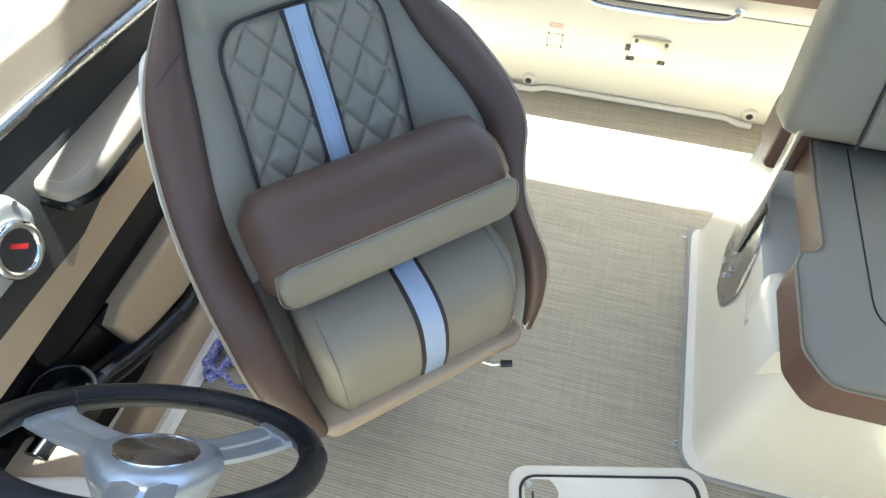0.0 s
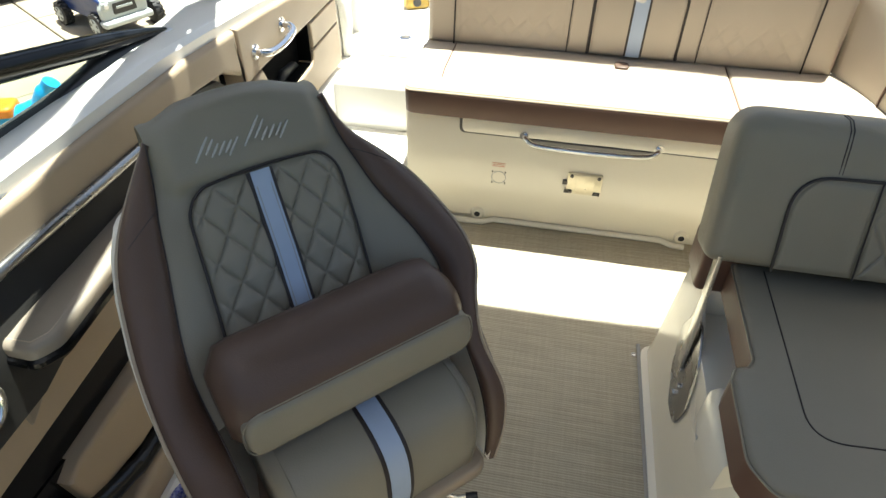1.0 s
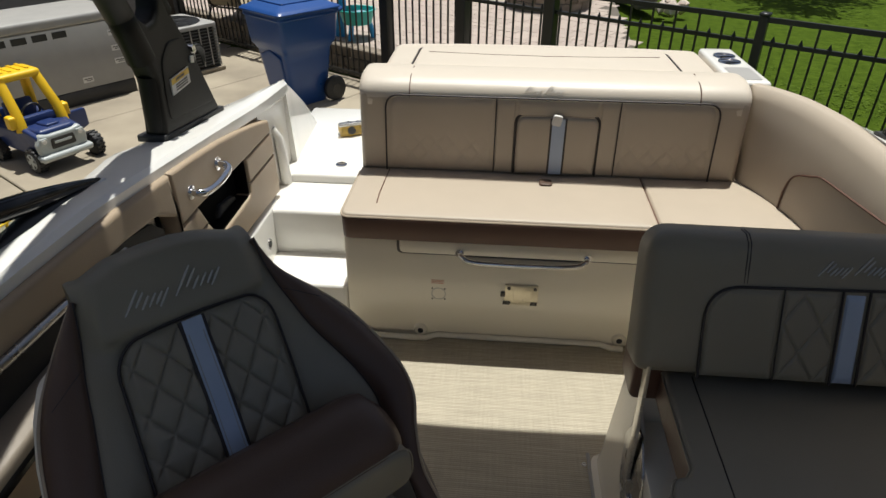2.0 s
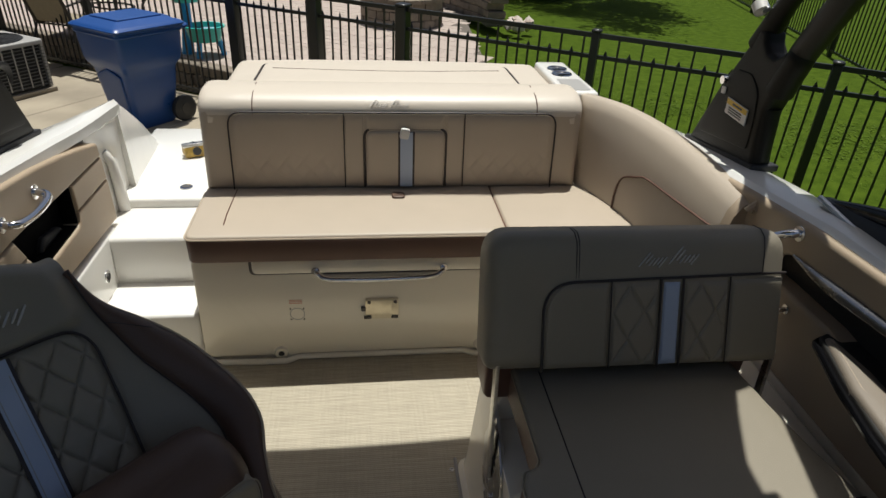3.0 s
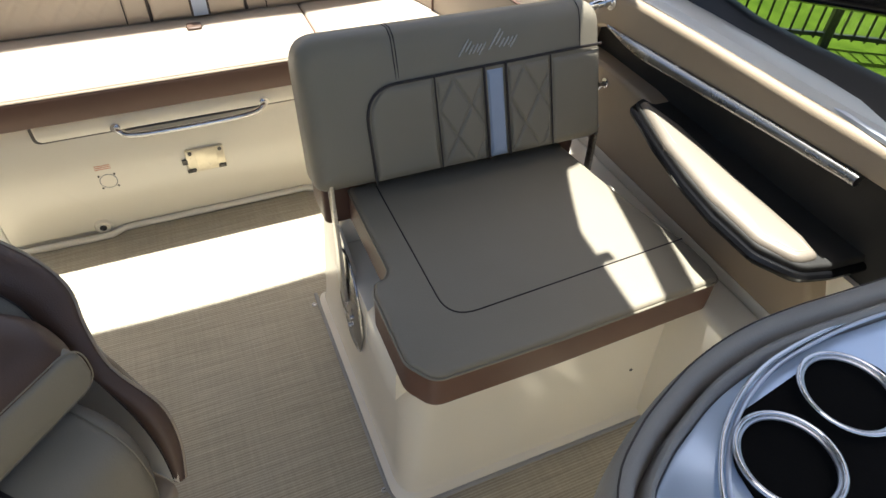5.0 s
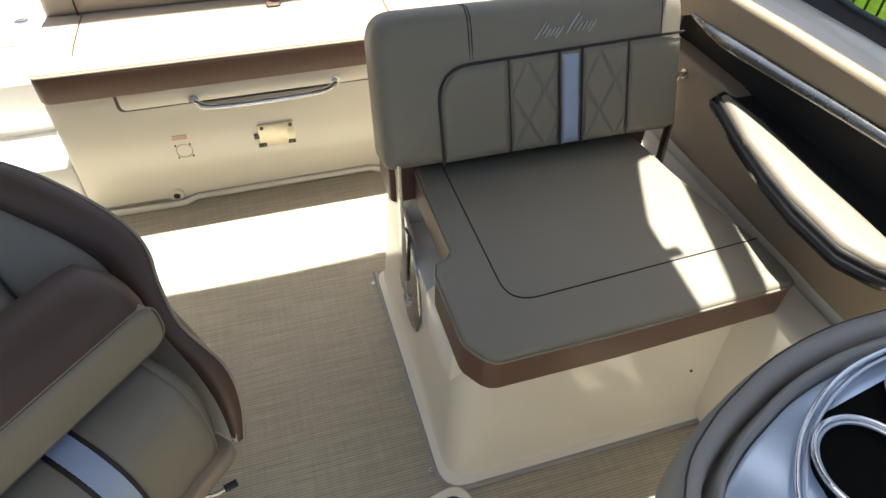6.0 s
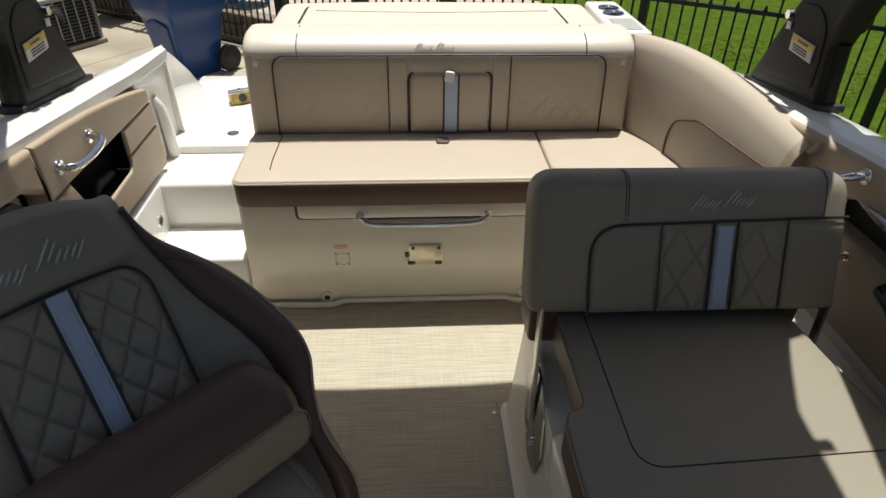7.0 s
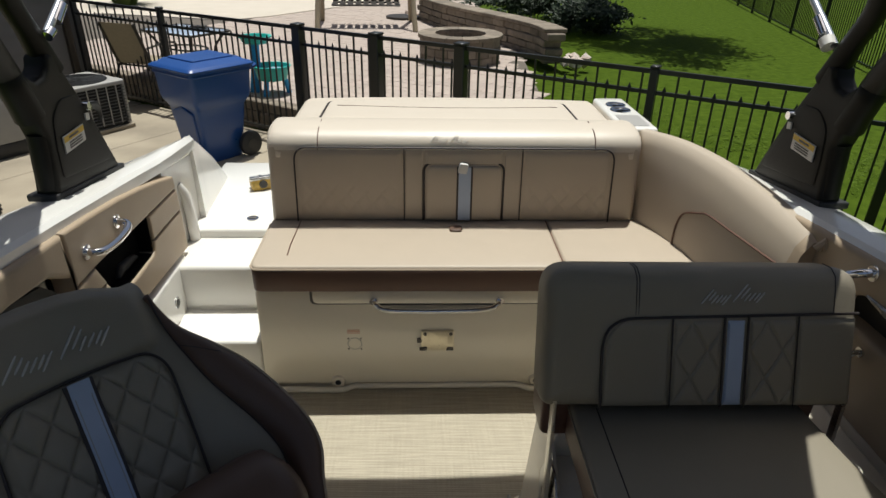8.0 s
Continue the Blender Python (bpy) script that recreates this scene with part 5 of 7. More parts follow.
    for k in range(17):
        u = -1 + 2 * k / 16
        e = 1.0 - 0.16 * max(0.0, (abs(u) - 0.86) / 0.14) ** 2
        rings.append([Vector((0.010 + 0.186 * u, (y + 0.05) * e - 0.05, 0.43 + (z - 0.43) * e)) for y, z in seat_prof])
    seat = part("seat_cushion", loft(rings), M["taupe"], ob, "taupe vinyl seat cushion", smooth=60)

    def ribbon(x0, x1, lift, material, label=""):
        pts = catmull([(0, y, z) for y, z in seat_prof[:8]], 5)
        rr = []
        for i, p in enumerate(pts):
            d = (pts[min(i + 1, len(pts) - 1)] - pts[max(i - 1, 0)]).normalized()
            nrm = Vector((0, -d.z, d.y))
            rr.append([Vector((x0, p.y, p.z)) - nrm * 0.002, Vector((x0, p.y, p.z)) + nrm * lift, Vector((x1, p.y, p.z)) + nrm * lift, Vector((x1, p.y, p.z)) - nrm * 0.002])
        part("seat_stripe", loft(rr), material, seat, label)

    ribbon(-0.012, 0.040, 0.0015, M["piping"])
    ribbon(-0.0045, 0.0325, 0.0030, M["stripe"], "pale blue vinyl stripe")
    for ring, out in ((rings[1], -1), (rings[15], 1)):
        part("side_seam", tube(catmull([p + Vector((out * 0.0004, -0.0006, 0.0004)) for p in ring[:8]], 4), 0.0013, 5), M["taupe"], seat)
    tray = rounded([(-0.205, -0.228), (0.205, -0.228), (0.215, 0.16), (-0.215, 0.16)], 0.03, 4)
    part("tray", puff(tray, 0.290, 0.326, 0.010, flat_xy, both=True), M["tan"], ob, "tan moulded seat tray")
    part("pedestal", disc(0, 0.0, 0.012, 0.055, 0.27, 28), M["alu"], ob, "satin aluminium pedestal")
    part("foot_plate", disc(0, 0.03, 0.0, 0.10, 0.014, 32, bevel=0.004), M["alu"], ob)
    lev = part("lever", tube([Vector(p) for p in ((0.08, -0.16, 0.292), (0.105, -0.215, 0.288), (0.125, -0.238, 0.290), (0.137, -0.246, 0.294))], 0.004, 8), M["steel"], ob, "steel swivel lever with black grip")
    part("grip", tube([Vector((0.137, -0.246, 0.294)), Vector((0.156, -0.258, 0.296))], 0.007, 10), M["rubber"], lev)


helm_seat()

# ---- wheel, consoles, windshield, tower ----
def steering_wheel():
    at = Matrix.Translation((-0.509, -1.616, 0.641)) @ Matrix.Rotation(radians(2), 4, "Z") @ Matrix.Rotation(radians(-50.9), 4, "X")
    ob = thing("steering_wheel", "black leather steering wheel with brushed silver spokes", "steering wheel")
    ob.matrix_world = at
    R = 0.178
    ring = [Vector((R * math.cos(a), R * math.sin(a), 0.012)) for a in (2 * math.pi * k / 64 for k in range(64))]
    rim = part("rim", tube(ring, 0.0165, 14, closed=True), M["leather"], ob, "stitched black leather rim")
    st = [Vector(((R - 0.017) * math.cos(a), (R - 0.017) * math.sin(a), 0.014 + 0.002 * (k % 2))) for k, a in enumerate(2 * math.pi * k / 160 for k in range(160))]
    part("stitching", tube(st, 0.001, 4, closed=True), M["piping"], rim)
    for a in (20, 75, 105, 160, 250, 290):
        c, s = math.cos(radians(a)), math.sin(radians(a))
        part("seam", tube([Vector(((R + 0.017 * math.cos(b)) * c, (R + 0.017 * math.cos(b)) * s, 0.012 + 0.017 * math.sin(b))) for b in (2 * math.pi * k / 12 for k in range(12))], 0.0009, 4, closed=True), M["piping"], rim)
    for ang, nm in ((54, "spoke"), (174, "spoke"), (294, "spoke")):
        t = Matrix.Rotation(radians(ang), 4, "Z")
        for off in (-0.0185, 0.0185):
            rr = []
            for k in range(8):
                u = k / 7
                x = 0.068 + (R - 0.012 - 0.068) * u
                z = -0.006 + 0.012 * u * u
                w = 0.0145
                yc = off
                rr.append([t @ Vector((x, yc - w, z - 0.004)), t @ Vector((x, yc - w, z + 0.002)), t @ Vector((x, yc, z + 0.005)), t @ Vector((x, yc + w, z + 0.002)), t @ Vector((x, yc + w, z - 0.004))])
            part(nm, loft(rr), M["wheel_silver"], ob, "brushed silver spoke", smooth=60)
        if ang != 0:
            rr = [[t @ Vector((R - 0.028, -0.033, 0.0)), t @ Vector((R - 0.028, 0.033, 0.0)), t @ Vector((R - 0.028, 0.033, 0.0095)), t @ Vector((R - 0.028, -0.033, 0.0095))],
                  [t @ Vector((R - 0.006, -0.037, 0.004)), t @ Vector((R - 0.006, 0.037, 0.004)), t @ Vector((R - 0.006, 0.037, 0.013)), t @ Vector((R - 0.006, -0.037, 0.013))]]
            part("spoke_end", loft(rr), M["wheel_silver"], ob)
    hub = []
    for r, z in ((0.050, -0.075), (0.064, -0.045), (0.074, -0.022), (0.0765, -0.012), (0.072, -0.002), (0.060, 0.0035), (0.050, 0.005)):
        hub.append([Vector((r * (1 + 0.05 * math.cos(3 * (a - radians(54)))) * math.cos(a), r * (1 + 0.05 * math.cos(3 * (a - radians(54)))) * math.sin(a), z)) for a in (2 * math.pi * k / 40 for k in range(40))])
    part("hub", loft(hub), M["wheel_silver"], ob, "domed silver hub", smooth=60)
    em = part("hub_badge", disc(0, -0.002, 0.0048, 0.047, 0.0022, 40, bevel=0.0008), M["satin"], ob, "round hub badge")
    part("badge_rim", tube([Vector((0.047 * math.cos(a), 0.047 * math.sin(a) - 0.002, 0.0062)) for a in (2 * math.pi * k / 48 for k in range(48))], 0.0012, 6, closed=True), M["chrome"], em)
    for dy2 in (0.0,):
        part("badge_arc", tube(catmull([(-0.034, 0.010, 0.0074), (-0.012, 0.004, 0.0074), (0.012, -0.002, 0.0074), (0.032, -0.012, 0.0074)], 5), 0.0014, 5), M["ink"], em)
    part("column", disc(0, 0, -0.25, 0.052, 0.19, 24), M["black"], ob, "black steering column")


steering_wheel()


def helm_footwell():
    ob = thing("helm_footwell", "tan and white moulded footwell step below the wheel", "footwell", kind="structure")
    m = Matrix.Translation((-0.94, -1.572, 0)) @ Matrix.Rotation(radians(15), 4, "Z")
    part("tan_ledge", rbox(-0.02, 0.15, -0.075, 0.0, 0.0, 0.30, 0.012, 3), M["tan"], ob, m=m)
    part("white_step", rbox(-0.02, 0.19, -0.55, -0.07, 0.0, 0.312, 0.015, 3), M["white"], ob, "glossy white moulding", m=m)


helm_footwell()


def throttle():
    ob = thing("throttle_control", "grey throttle control with a chrome ring and red marker", "throttle control")
    px = panel_x(1, -0.895)
    part("bezel", puff(rounded([(-1.50, 0.60), (-1.375, 0.605), (-1.345, 0.66), (-1.36, 0.72), (-1.50, 0.72)], 0.03, 5), -0.02, 0.03, 0.012, px), M["console_pad"], ob)
    part("chrome_ring", tube([px(-1.405 + 0.036 * math.cos(a), 0.645 + 0.042 * math.sin(a), 0.034) for a in (2 * math.pi * k / 32 for k in range(32))], 0.007, 10, closed=True), M["chrome"], ob)
    part("dial", slab([(-1.405 + 0.031 * math.cos(a), 0.645 + 0.037 * math.sin(a)) for a in (2 * math.pi * k / 28 for k in range(28))], px, 0.02, 0.036, 0.003), M["black"], ob)
    part("marker", slab([(-1.395, 0.638), (-1.388, 0.642), (-1.408, 0.664), (-1.414, 0.660)], px, 0.036, 0.039), M["red"], ob, "red marker line")
    part("screw", disc(-0.866, -1.365, 0.70, 0.005, 0.003, 10, "x"), M["steel"], ob)


throttle()


def side_column():
    ob = thing("vinyl_boot", "taupe textured vinyl cover beside the throttle", "cover")
    part("cover", puff(rounded([(-1.345, 0.50), (-1.30, 0.53), (-1.31, 0.66), (-1.335, 0.68), (-1.35, 0.60)], 0.01, 4), -0.02, 0.012, 0.008, panel_x(1, -0.897)), M["grey_pad"], ob)


side_column()


def shelf_cup():
    ob = thing("cup_holder", "gloss black moulded cup holder in the side shelf", "cup holder")
    m = Matrix.Translation((-0.872, -1.505, 0.362)) @ Matrix.Rotation(radians(10), 4, "Y") @ Matrix.Scale(1.25, 4)
    bm = bmesh.new()
    rr = []
    for r, z in ((0.030, -0.05), (0.042, -0.045), (0.044, 0.0), (0.040, 0.002), (0.036, -0.03), (0.001, -0.032)):
        rr.append([Vector((r * math.cos(a), r * math.sin(a), z)) for a in (2 * math.pi * k / 28 for k in range(28))])
    loft(rr, bm=bm)
    part("cup", bm, M["gloss_black"], ob, m=m, smooth=60)
    part("lip", tube([Vector((0.043 * math.cos(a), 0.043 * math.sin(a), 0.001)) for a in (2 * math.pi * k / 28 for k in range(28))], 0.003, 6, closed=True), M["gloss_black"], ob, m=m)


shelf_cup()


def rope():
    ob = thing("rope", "blue and white braided rope coiled on the floor", "rope")
    pts = []
    for k in range(40):
        a = k * 0.42
        r = 0.045 + 0.006 * math.sin(k * 1.3)
        pts.append(Vector((-0.815 + 0.45 * r * math.cos(a), -1.235 + 1.1 * r * math.sin(a), 0.012 + 0.0011 * k)))
    pts += [Vector(p) for p in ((-0.79, -1.27, 0.03), (-0.765, -1.285, 0.012), (-0.735, -1.275, 0.009), (-0.71, -1.25, 0.008))]
    part("strand", tube(catmull(pts, 3), 0.0068, 8), M["rope"], ob)


rope()


def port_console():
    ob = thing("port_console", "grey padded console top with silver tray and chrome cup rings", "console", kind="structure")
    rim_line = [(0.235, -2.4), (0.235, -1.80), (0.245, -1.71), (0.285, -1.638), (0.33, -1.603), (0.375, -1.581), (0.425, -1.562), (0.49, -1.549), (0.56, -1.546), (0.66, -1.550), (1.0, -1.56), (1.0, -2.4)]
    outer = [Vector(rim_line[0])] + [Vector((p.x, p.y)) for p in catmull([(x, y, 0) for x, y in rim_line[1:-1]], 4)] + [Vector(rim_line[-1])]
    part("body", puff(outer, 0.60, 0.90, 0.02, flat_xy), M["console_pad"], ob)
    poly = ccw(outer)
    def ring_mesh(o0, o1, z0, z1, bulge):
        a, b = offset(poly, o0), offset(poly, o1)
        m_ = offset(poly, (o0 + o1) / 2)
        rr = [[Vector((p.x, p.y, z0)) for p in a], [Vector((p.x, p.y, (z0 + z1) / 2 + bulge * 0.3)) for p in offset(poly, o0 + (o1 - o0) * 0.06)], [Vector((p.x, p.y, z1 + bulge * 0.7)) for p in offset(poly, o0 + (o1 - o0) * 0.25)], [Vector((p.x, p.y, z1 + bulge)) for p in m_],
              [Vector((p.x, p.y, z1 + bulge * 0.6)) for p in offset(poly, o0 + (o1 - o0) * 0.78)], [Vector((p.x, p.y, (z0 + z1) / 2)) for p in offset(poly, o0 + (o1 - o0) * 0.95)], [Vector((p.x, p.y, z0)) for p in b]]
        return loft(rr, caps=False)

    part("rim_outer", ring_mesh(-0.006, 0.024, 0.88, 0.925, 0.010), M["console_pad"], ob, "grey padded vinyl rim", smooth=60)
    part("rim_inner", ring_mesh(0.0235, 0.036, 0.90, 0.928, 0.006), M["console_pad"], ob, smooth=60)
    part("rim_stitch", tube([Vector((p.x, p.y, 0.9385)) for p in offset(poly, 0.004)], 0.0009, 4), M["piping"], ob)
    tray = offset(poly, 0.036)
    # tray colour carries a painted sky reflection
    part("tray", slab([(p.x, p.y) for p in tray], flat_xy, 0.89, 0.918, 0.004), M["sky_tinted_silver"], ob, "silver painted moulded tray")
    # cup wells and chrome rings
    # one flat near-black sheet painted in place of the wells' dark depth
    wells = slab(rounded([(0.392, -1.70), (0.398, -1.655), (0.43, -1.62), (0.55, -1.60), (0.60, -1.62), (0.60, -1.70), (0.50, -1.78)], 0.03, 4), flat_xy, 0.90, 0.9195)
    part("well", wells, M["void"], ob, "flat black sheet in place of the cup wells")
    for cx, cy in ((0.437, -1.672), (0.538, -1.643)):
        part("cup_ring", tube([Vector((cx + 0.043 * math.cos(a), cy + 0.043 * math.sin(a), 0.931)) for a in (2 * math.pi * k / 48 for k in range(48))], 0.0024, 10, closed=True), M["chrome"], ob, "polished cup ring")
        part("cup_ring", tube([Vector((cx + 0.0395 * math.cos(a), cy + 0.0395 * math.sin(a), 0.9285)) for a in (2 * math.pi * k / 48 for k in range(48))], 0.0018, 8, closed=True), M["alu"], ob)
    arc = catmull([(0.345, -1.76, 0.928), (0.358, -1.69, 0.928), (0.393, -1.642, 0.928), (0.435, -1.612, 0.929), (0.485, -1.592, 0.929), (0.54, -1.583, 0.929), (0.60, -1.579, 0.928), (0.65, -1.580, 0.928), (0.70, -1.583, 0.926)], 5)
    part("trim_arc", tube(arc, 0.0026, 10), M["chrome"], ob, "polished trim arc")
    part("trim_arc", tube([p + Vector((0.005, -0.005, -0.002)) for p in arc], 0.0022, 6), M["alu"], ob)


port_console()


def windshield(side, x_in, name_label):
    ob = thing("windshield_side", name_label, "windshield", "windshield sides")
    xo = x_in + side * 0.035
    lower = [(-0.555, 0.858, 0.868), (-0.70, 0.846, 0.892), (-0.80, 0.842, 0.903), (-0.94, 0.840, 0.890), (-1.05, 0.843, 0.893), (-1.30, 0.855, 0.908), (-1.80, 0.890, 0.945), (-2.30, 0.930, 0.985)]
    rise = 0.020 if side > 0 else 0.0
    lower = [(y, z0 + rise, z1 + rise) for y, z0, z1 in lower]
    lean = [0.0, 0.0, 0.0, 0.0, 0.0, 0.0, 0.02, 0.12]
    foot = [0.012, 0.022, 0.033, 0.040, 0.050, 0.080, 0.10, 0.10]
    rr = []
    for (y, z0, z1), ln, ft in zip(lower, lean, foot):
        x = xo - side * ln
        rr.append([Vector((x - side * ft, y, z0 + 0.012)), Vector((x - side * 0.013, y, z1 - 0.004)), Vector((x - side * 0.006, y, z1)), Vector((x + side * 0.012, y, z1)), Vector((x + side * 0.016, y, z0))])
    part("lower_frame", loft(rr), M["black"], ob, "matt black lower frame", smooth=40)
    low = catmull([(xo - side * ln, y, z1 - 0.004) for (y, z0, z1), ln in list(zip(lower, lean))[2:]], 5)
    high = catmull([(xo, -0.80, 0.930), (xo + side * 0.008, -1.00, 0.976), (xo + side * 0.015, -1.22, 1.026), (xo + side * 0.01, -1.50, 1.085), (xo - side * 0.02, -1.80, 1.15), (xo - side * 0.11, -2.28, 1.25)], 5)
    tip = catmull([(xo, -0.55, 0.866), (xo, -0.66, 0.896), (xo, -0.80, 0.930)], 5)[:-1]
    rail = [p + Vector((0, 0, rise * 0.5)) for p in tip + high]
    part("upper_frame", tube(rail, [0.006 + 0.016 * min(1.0, k / 9) for k in range(len(rail))], 10), M["gloss_black"], ob, "black upper rail")
    rr = []
    for k in range(1, len(low)):
        a, b = low[min(k, len(low) - 1)], high[min(k, len(high) - 1)]
        rr.append([a + Vector((side * 0.0025, 0, 0)), b + Vector((side * 0.0025, 0, 0)), b - Vector((side * 0.0025, 0, 0)), a - Vector((side * 0.0025, 0, 0))])
    g = part("glass", loft(rr), M["glass"], ob, "smoked windshield glass")
    g.visible_shadow = False
    part("chrome_bead", tube([Vector((xo - side * (ln + ft + 0.005), y, z0 + 0.010)) for (y, z0, z1), ln, ft in zip(lower, lean, foot)], 0.007, 8), M["alu"], ob, "silver lower bead")


windshield(-1, -0.945, "black framed smoked windshield side on the gunwale")
windshield(1, 1.055, "black framed smoked windshield side on the gunwale")


def tower_leg(side, x_base, dy):
    """A flat tapered leg on the gunwale that forks into two tubes; the tubes lean inwards and forwards."""
    ob = thing("tower_leg", "dark painted wakeboard tower leg with a yellow warning label", "tower leg", "tower legs")
    xi = x_base - side * 0.035

    def place(y, z, h):
        inward = max(0.0, z - 0.85) * 0.055
        return Vector((xi - side * inward - side * h, y + dy, z))

    out = rounded([(-0.270, 0.842), (0.095, 0.797), (0.085, 0.825), (-0.026, 1.011), (-0.065, 1.064), (-0.147, 1.176), (-0.166, 1.204), (-0.196, 1.196), (-0.202, 1.172), (-0.225, 1.150), (-0.258, 1.144),
                   (-0.276, 1.155), (-0.296, 1.172), (-0.340, 1.150), (-0.322, 1.112), (-0.290, 1.06), (-0.262, 1.00), (-0.265, 0.89)], [0.01, 0.012, 0.03, 0.06, 0.06, 0.04, 0.014, 0.014, 0.02, 0.02, 0.015, 0.02, 0.016, 0.016, 0.04, 0.05, 0.05, 0.03], 4)
    part("plate", puff(out, -0.062, 0.0, 0.014, place, both=True), M["tower"], ob)
    part("boot", puff(rounded([(-0.280, 0.834), (0.112, 0.790), (0.112, 0.808), (-0.280, 0.855)], 0.006, 3), -0.08, 0.004, 0.004, place, both=True), M["rubber"], ob, "black rubber base seal")
    ridge = rounded([(-0.232, 0.882), (0.045, 0.846), (0.035, 0.875), (-0.085, 1.062), (-0.11, 1.078), (-0.18, 1.082), (-0.228, 1.045), (-0.236, 0.96)], [0.02, 0.02, 0.04, 0.04, 0.03, 0.05, 0.05, 0.05], 4)
    part("raised_panel", puff(ridge, -0.004, 0.003, 0.003, place), M["tower"], ob)
    lab = part("label", slab([(-0.205, 0.943), (-0.095, 0.948), (-0.097, 0.994), (-0.207, 0.989)], place, 0.004, 0.0075), M["white_label"], ob, "white and yellow warning label")
    part("label_head", slab([(-0.2045, 0.972), (-0.098, 0.9768), (-0.0987, 0.992), (-0.2052, 0.987)], place, 0.0075, 0.0085), M["yellow_label"], lab)
    part("text_bar", slab([(-0.180, 0.978), (-0.130, 0.980), (-0.1303, 0.986), (-0.1803, 0.984)], place, 0.0085, 0.009), M["ink"], lab)
    for k in range(3):
        z = 0.964 - 0.007 * k
        part("text_bar", slab([(-0.182, z), (-0.112, z + 0.003), (-0.1122, z + 0.007), (-0.1822, z + 0.004)], place, 0.0075, 0.0082), M["ink"], lab)
    part("small_tag", slab([(-0.074, 0.997), (-0.054, 0.994), (-0.054, 1.014), (-0.074, 1.017)], place, 0.004, 0.008), M["white_label"], ob, "small white tag")
    part("post", tube([place(-0.252, 0.862, -0.031), place(-0.250, 0.95, -0.031), place(-0.250, 1.01, -0.031)], [0.026, 0.028, 0.027], 14), M["tower"], ob)
    cx = 0.05
    main = catmull([place(-0.135, 1.15, -0.031), place(-0.170, 1.207, -0.031), place(-0.201, 1.260, -0.031), place(-0.259, 1.346, -0.028), Vector((cx + side * 0.965, -0.34 + dy, 1.47)), Vector((cx + side * 0.80, -0.62 + dy, 1.75)), Vector((cx + side * 0.70, -0.85 + dy, 2.02))], 6)
    part("main_tube", tube(main, [0.034 - 0.007 * min(1.0, k / 13) for k in range(len(main))], 16), M["tower"], ob)
    fore = catmull([place(-0.268, 1.06, -0.031), place(-0.284, 1.095, -0.031), place(-0.313, 1.152, -0.031), place(-0.344, 1.206, -0.031), Vector((cx + side * 0.94, -0.62 + dy, 1.47)), Vector((cx + side * 0.845, -0.98 + dy, 1.80)), Vector((cx + side * 0.78, -1.15 + dy, 2.02))], 6)
    part("fore_tube", tube(fore, [0.037 - 0.003 * min(1.0, k / 13) for k in range(len(fore))], 16), M["tower"], ob)
    k = part("knob", disc(xi - side * 0.010, -0.060 + dy, 1.034, 0.012, 0.016 * side * -1, 14, "x"), M["chrome"], ob, "chrome locking knob")
    strut = part("strut", tube([place(-0.180, 1.248, 0.004), place(-0.050, 1.342, 0.006), place(0.20, 1.545, 0.0)], 0.010, 12), M["alu"], ob, "silver canopy strut")
    part("strut_sleeve", tube([place(-0.140, 1.269, 0.012), place(-0.095, 1.306, 0.012)], 0.0125, 12), M["chrome"], strut)
    if side > 0:
        part("knuckle", tube([place(-0.172, 1.243, 0.012), place(-0.152, 1.260, 0.012)], 0.020, 14), M["white_label"], strut, "white plastic knuckle")
    else:
        part("release_lever", tube(catmull([place(-0.058, 1.036, 0.006), place(-0.025, 1.030, 0.012), place(-0.002, 1.005, 0.012), place(0.002, 0.975, 0.010)], 4), [0.009, 0.011, 0.012, 0.012, 0.012, 0.011, 0.010, 0.009, 0.008, 0.007, 0.006, 0.005, 0.004], 8, flat=0.6), M["rubber"], ob, "black release lever")
        part("knuckle", tube([place(-0.190, 1.240, 0.010), place(-0.165, 1.252, 0.010)], 0.013, 12), M["chrome"], strut, "chrome hinge eye")


tower_leg(1, 1.105, 0.0)
tower_leg(-1, -1.005, 0.03)


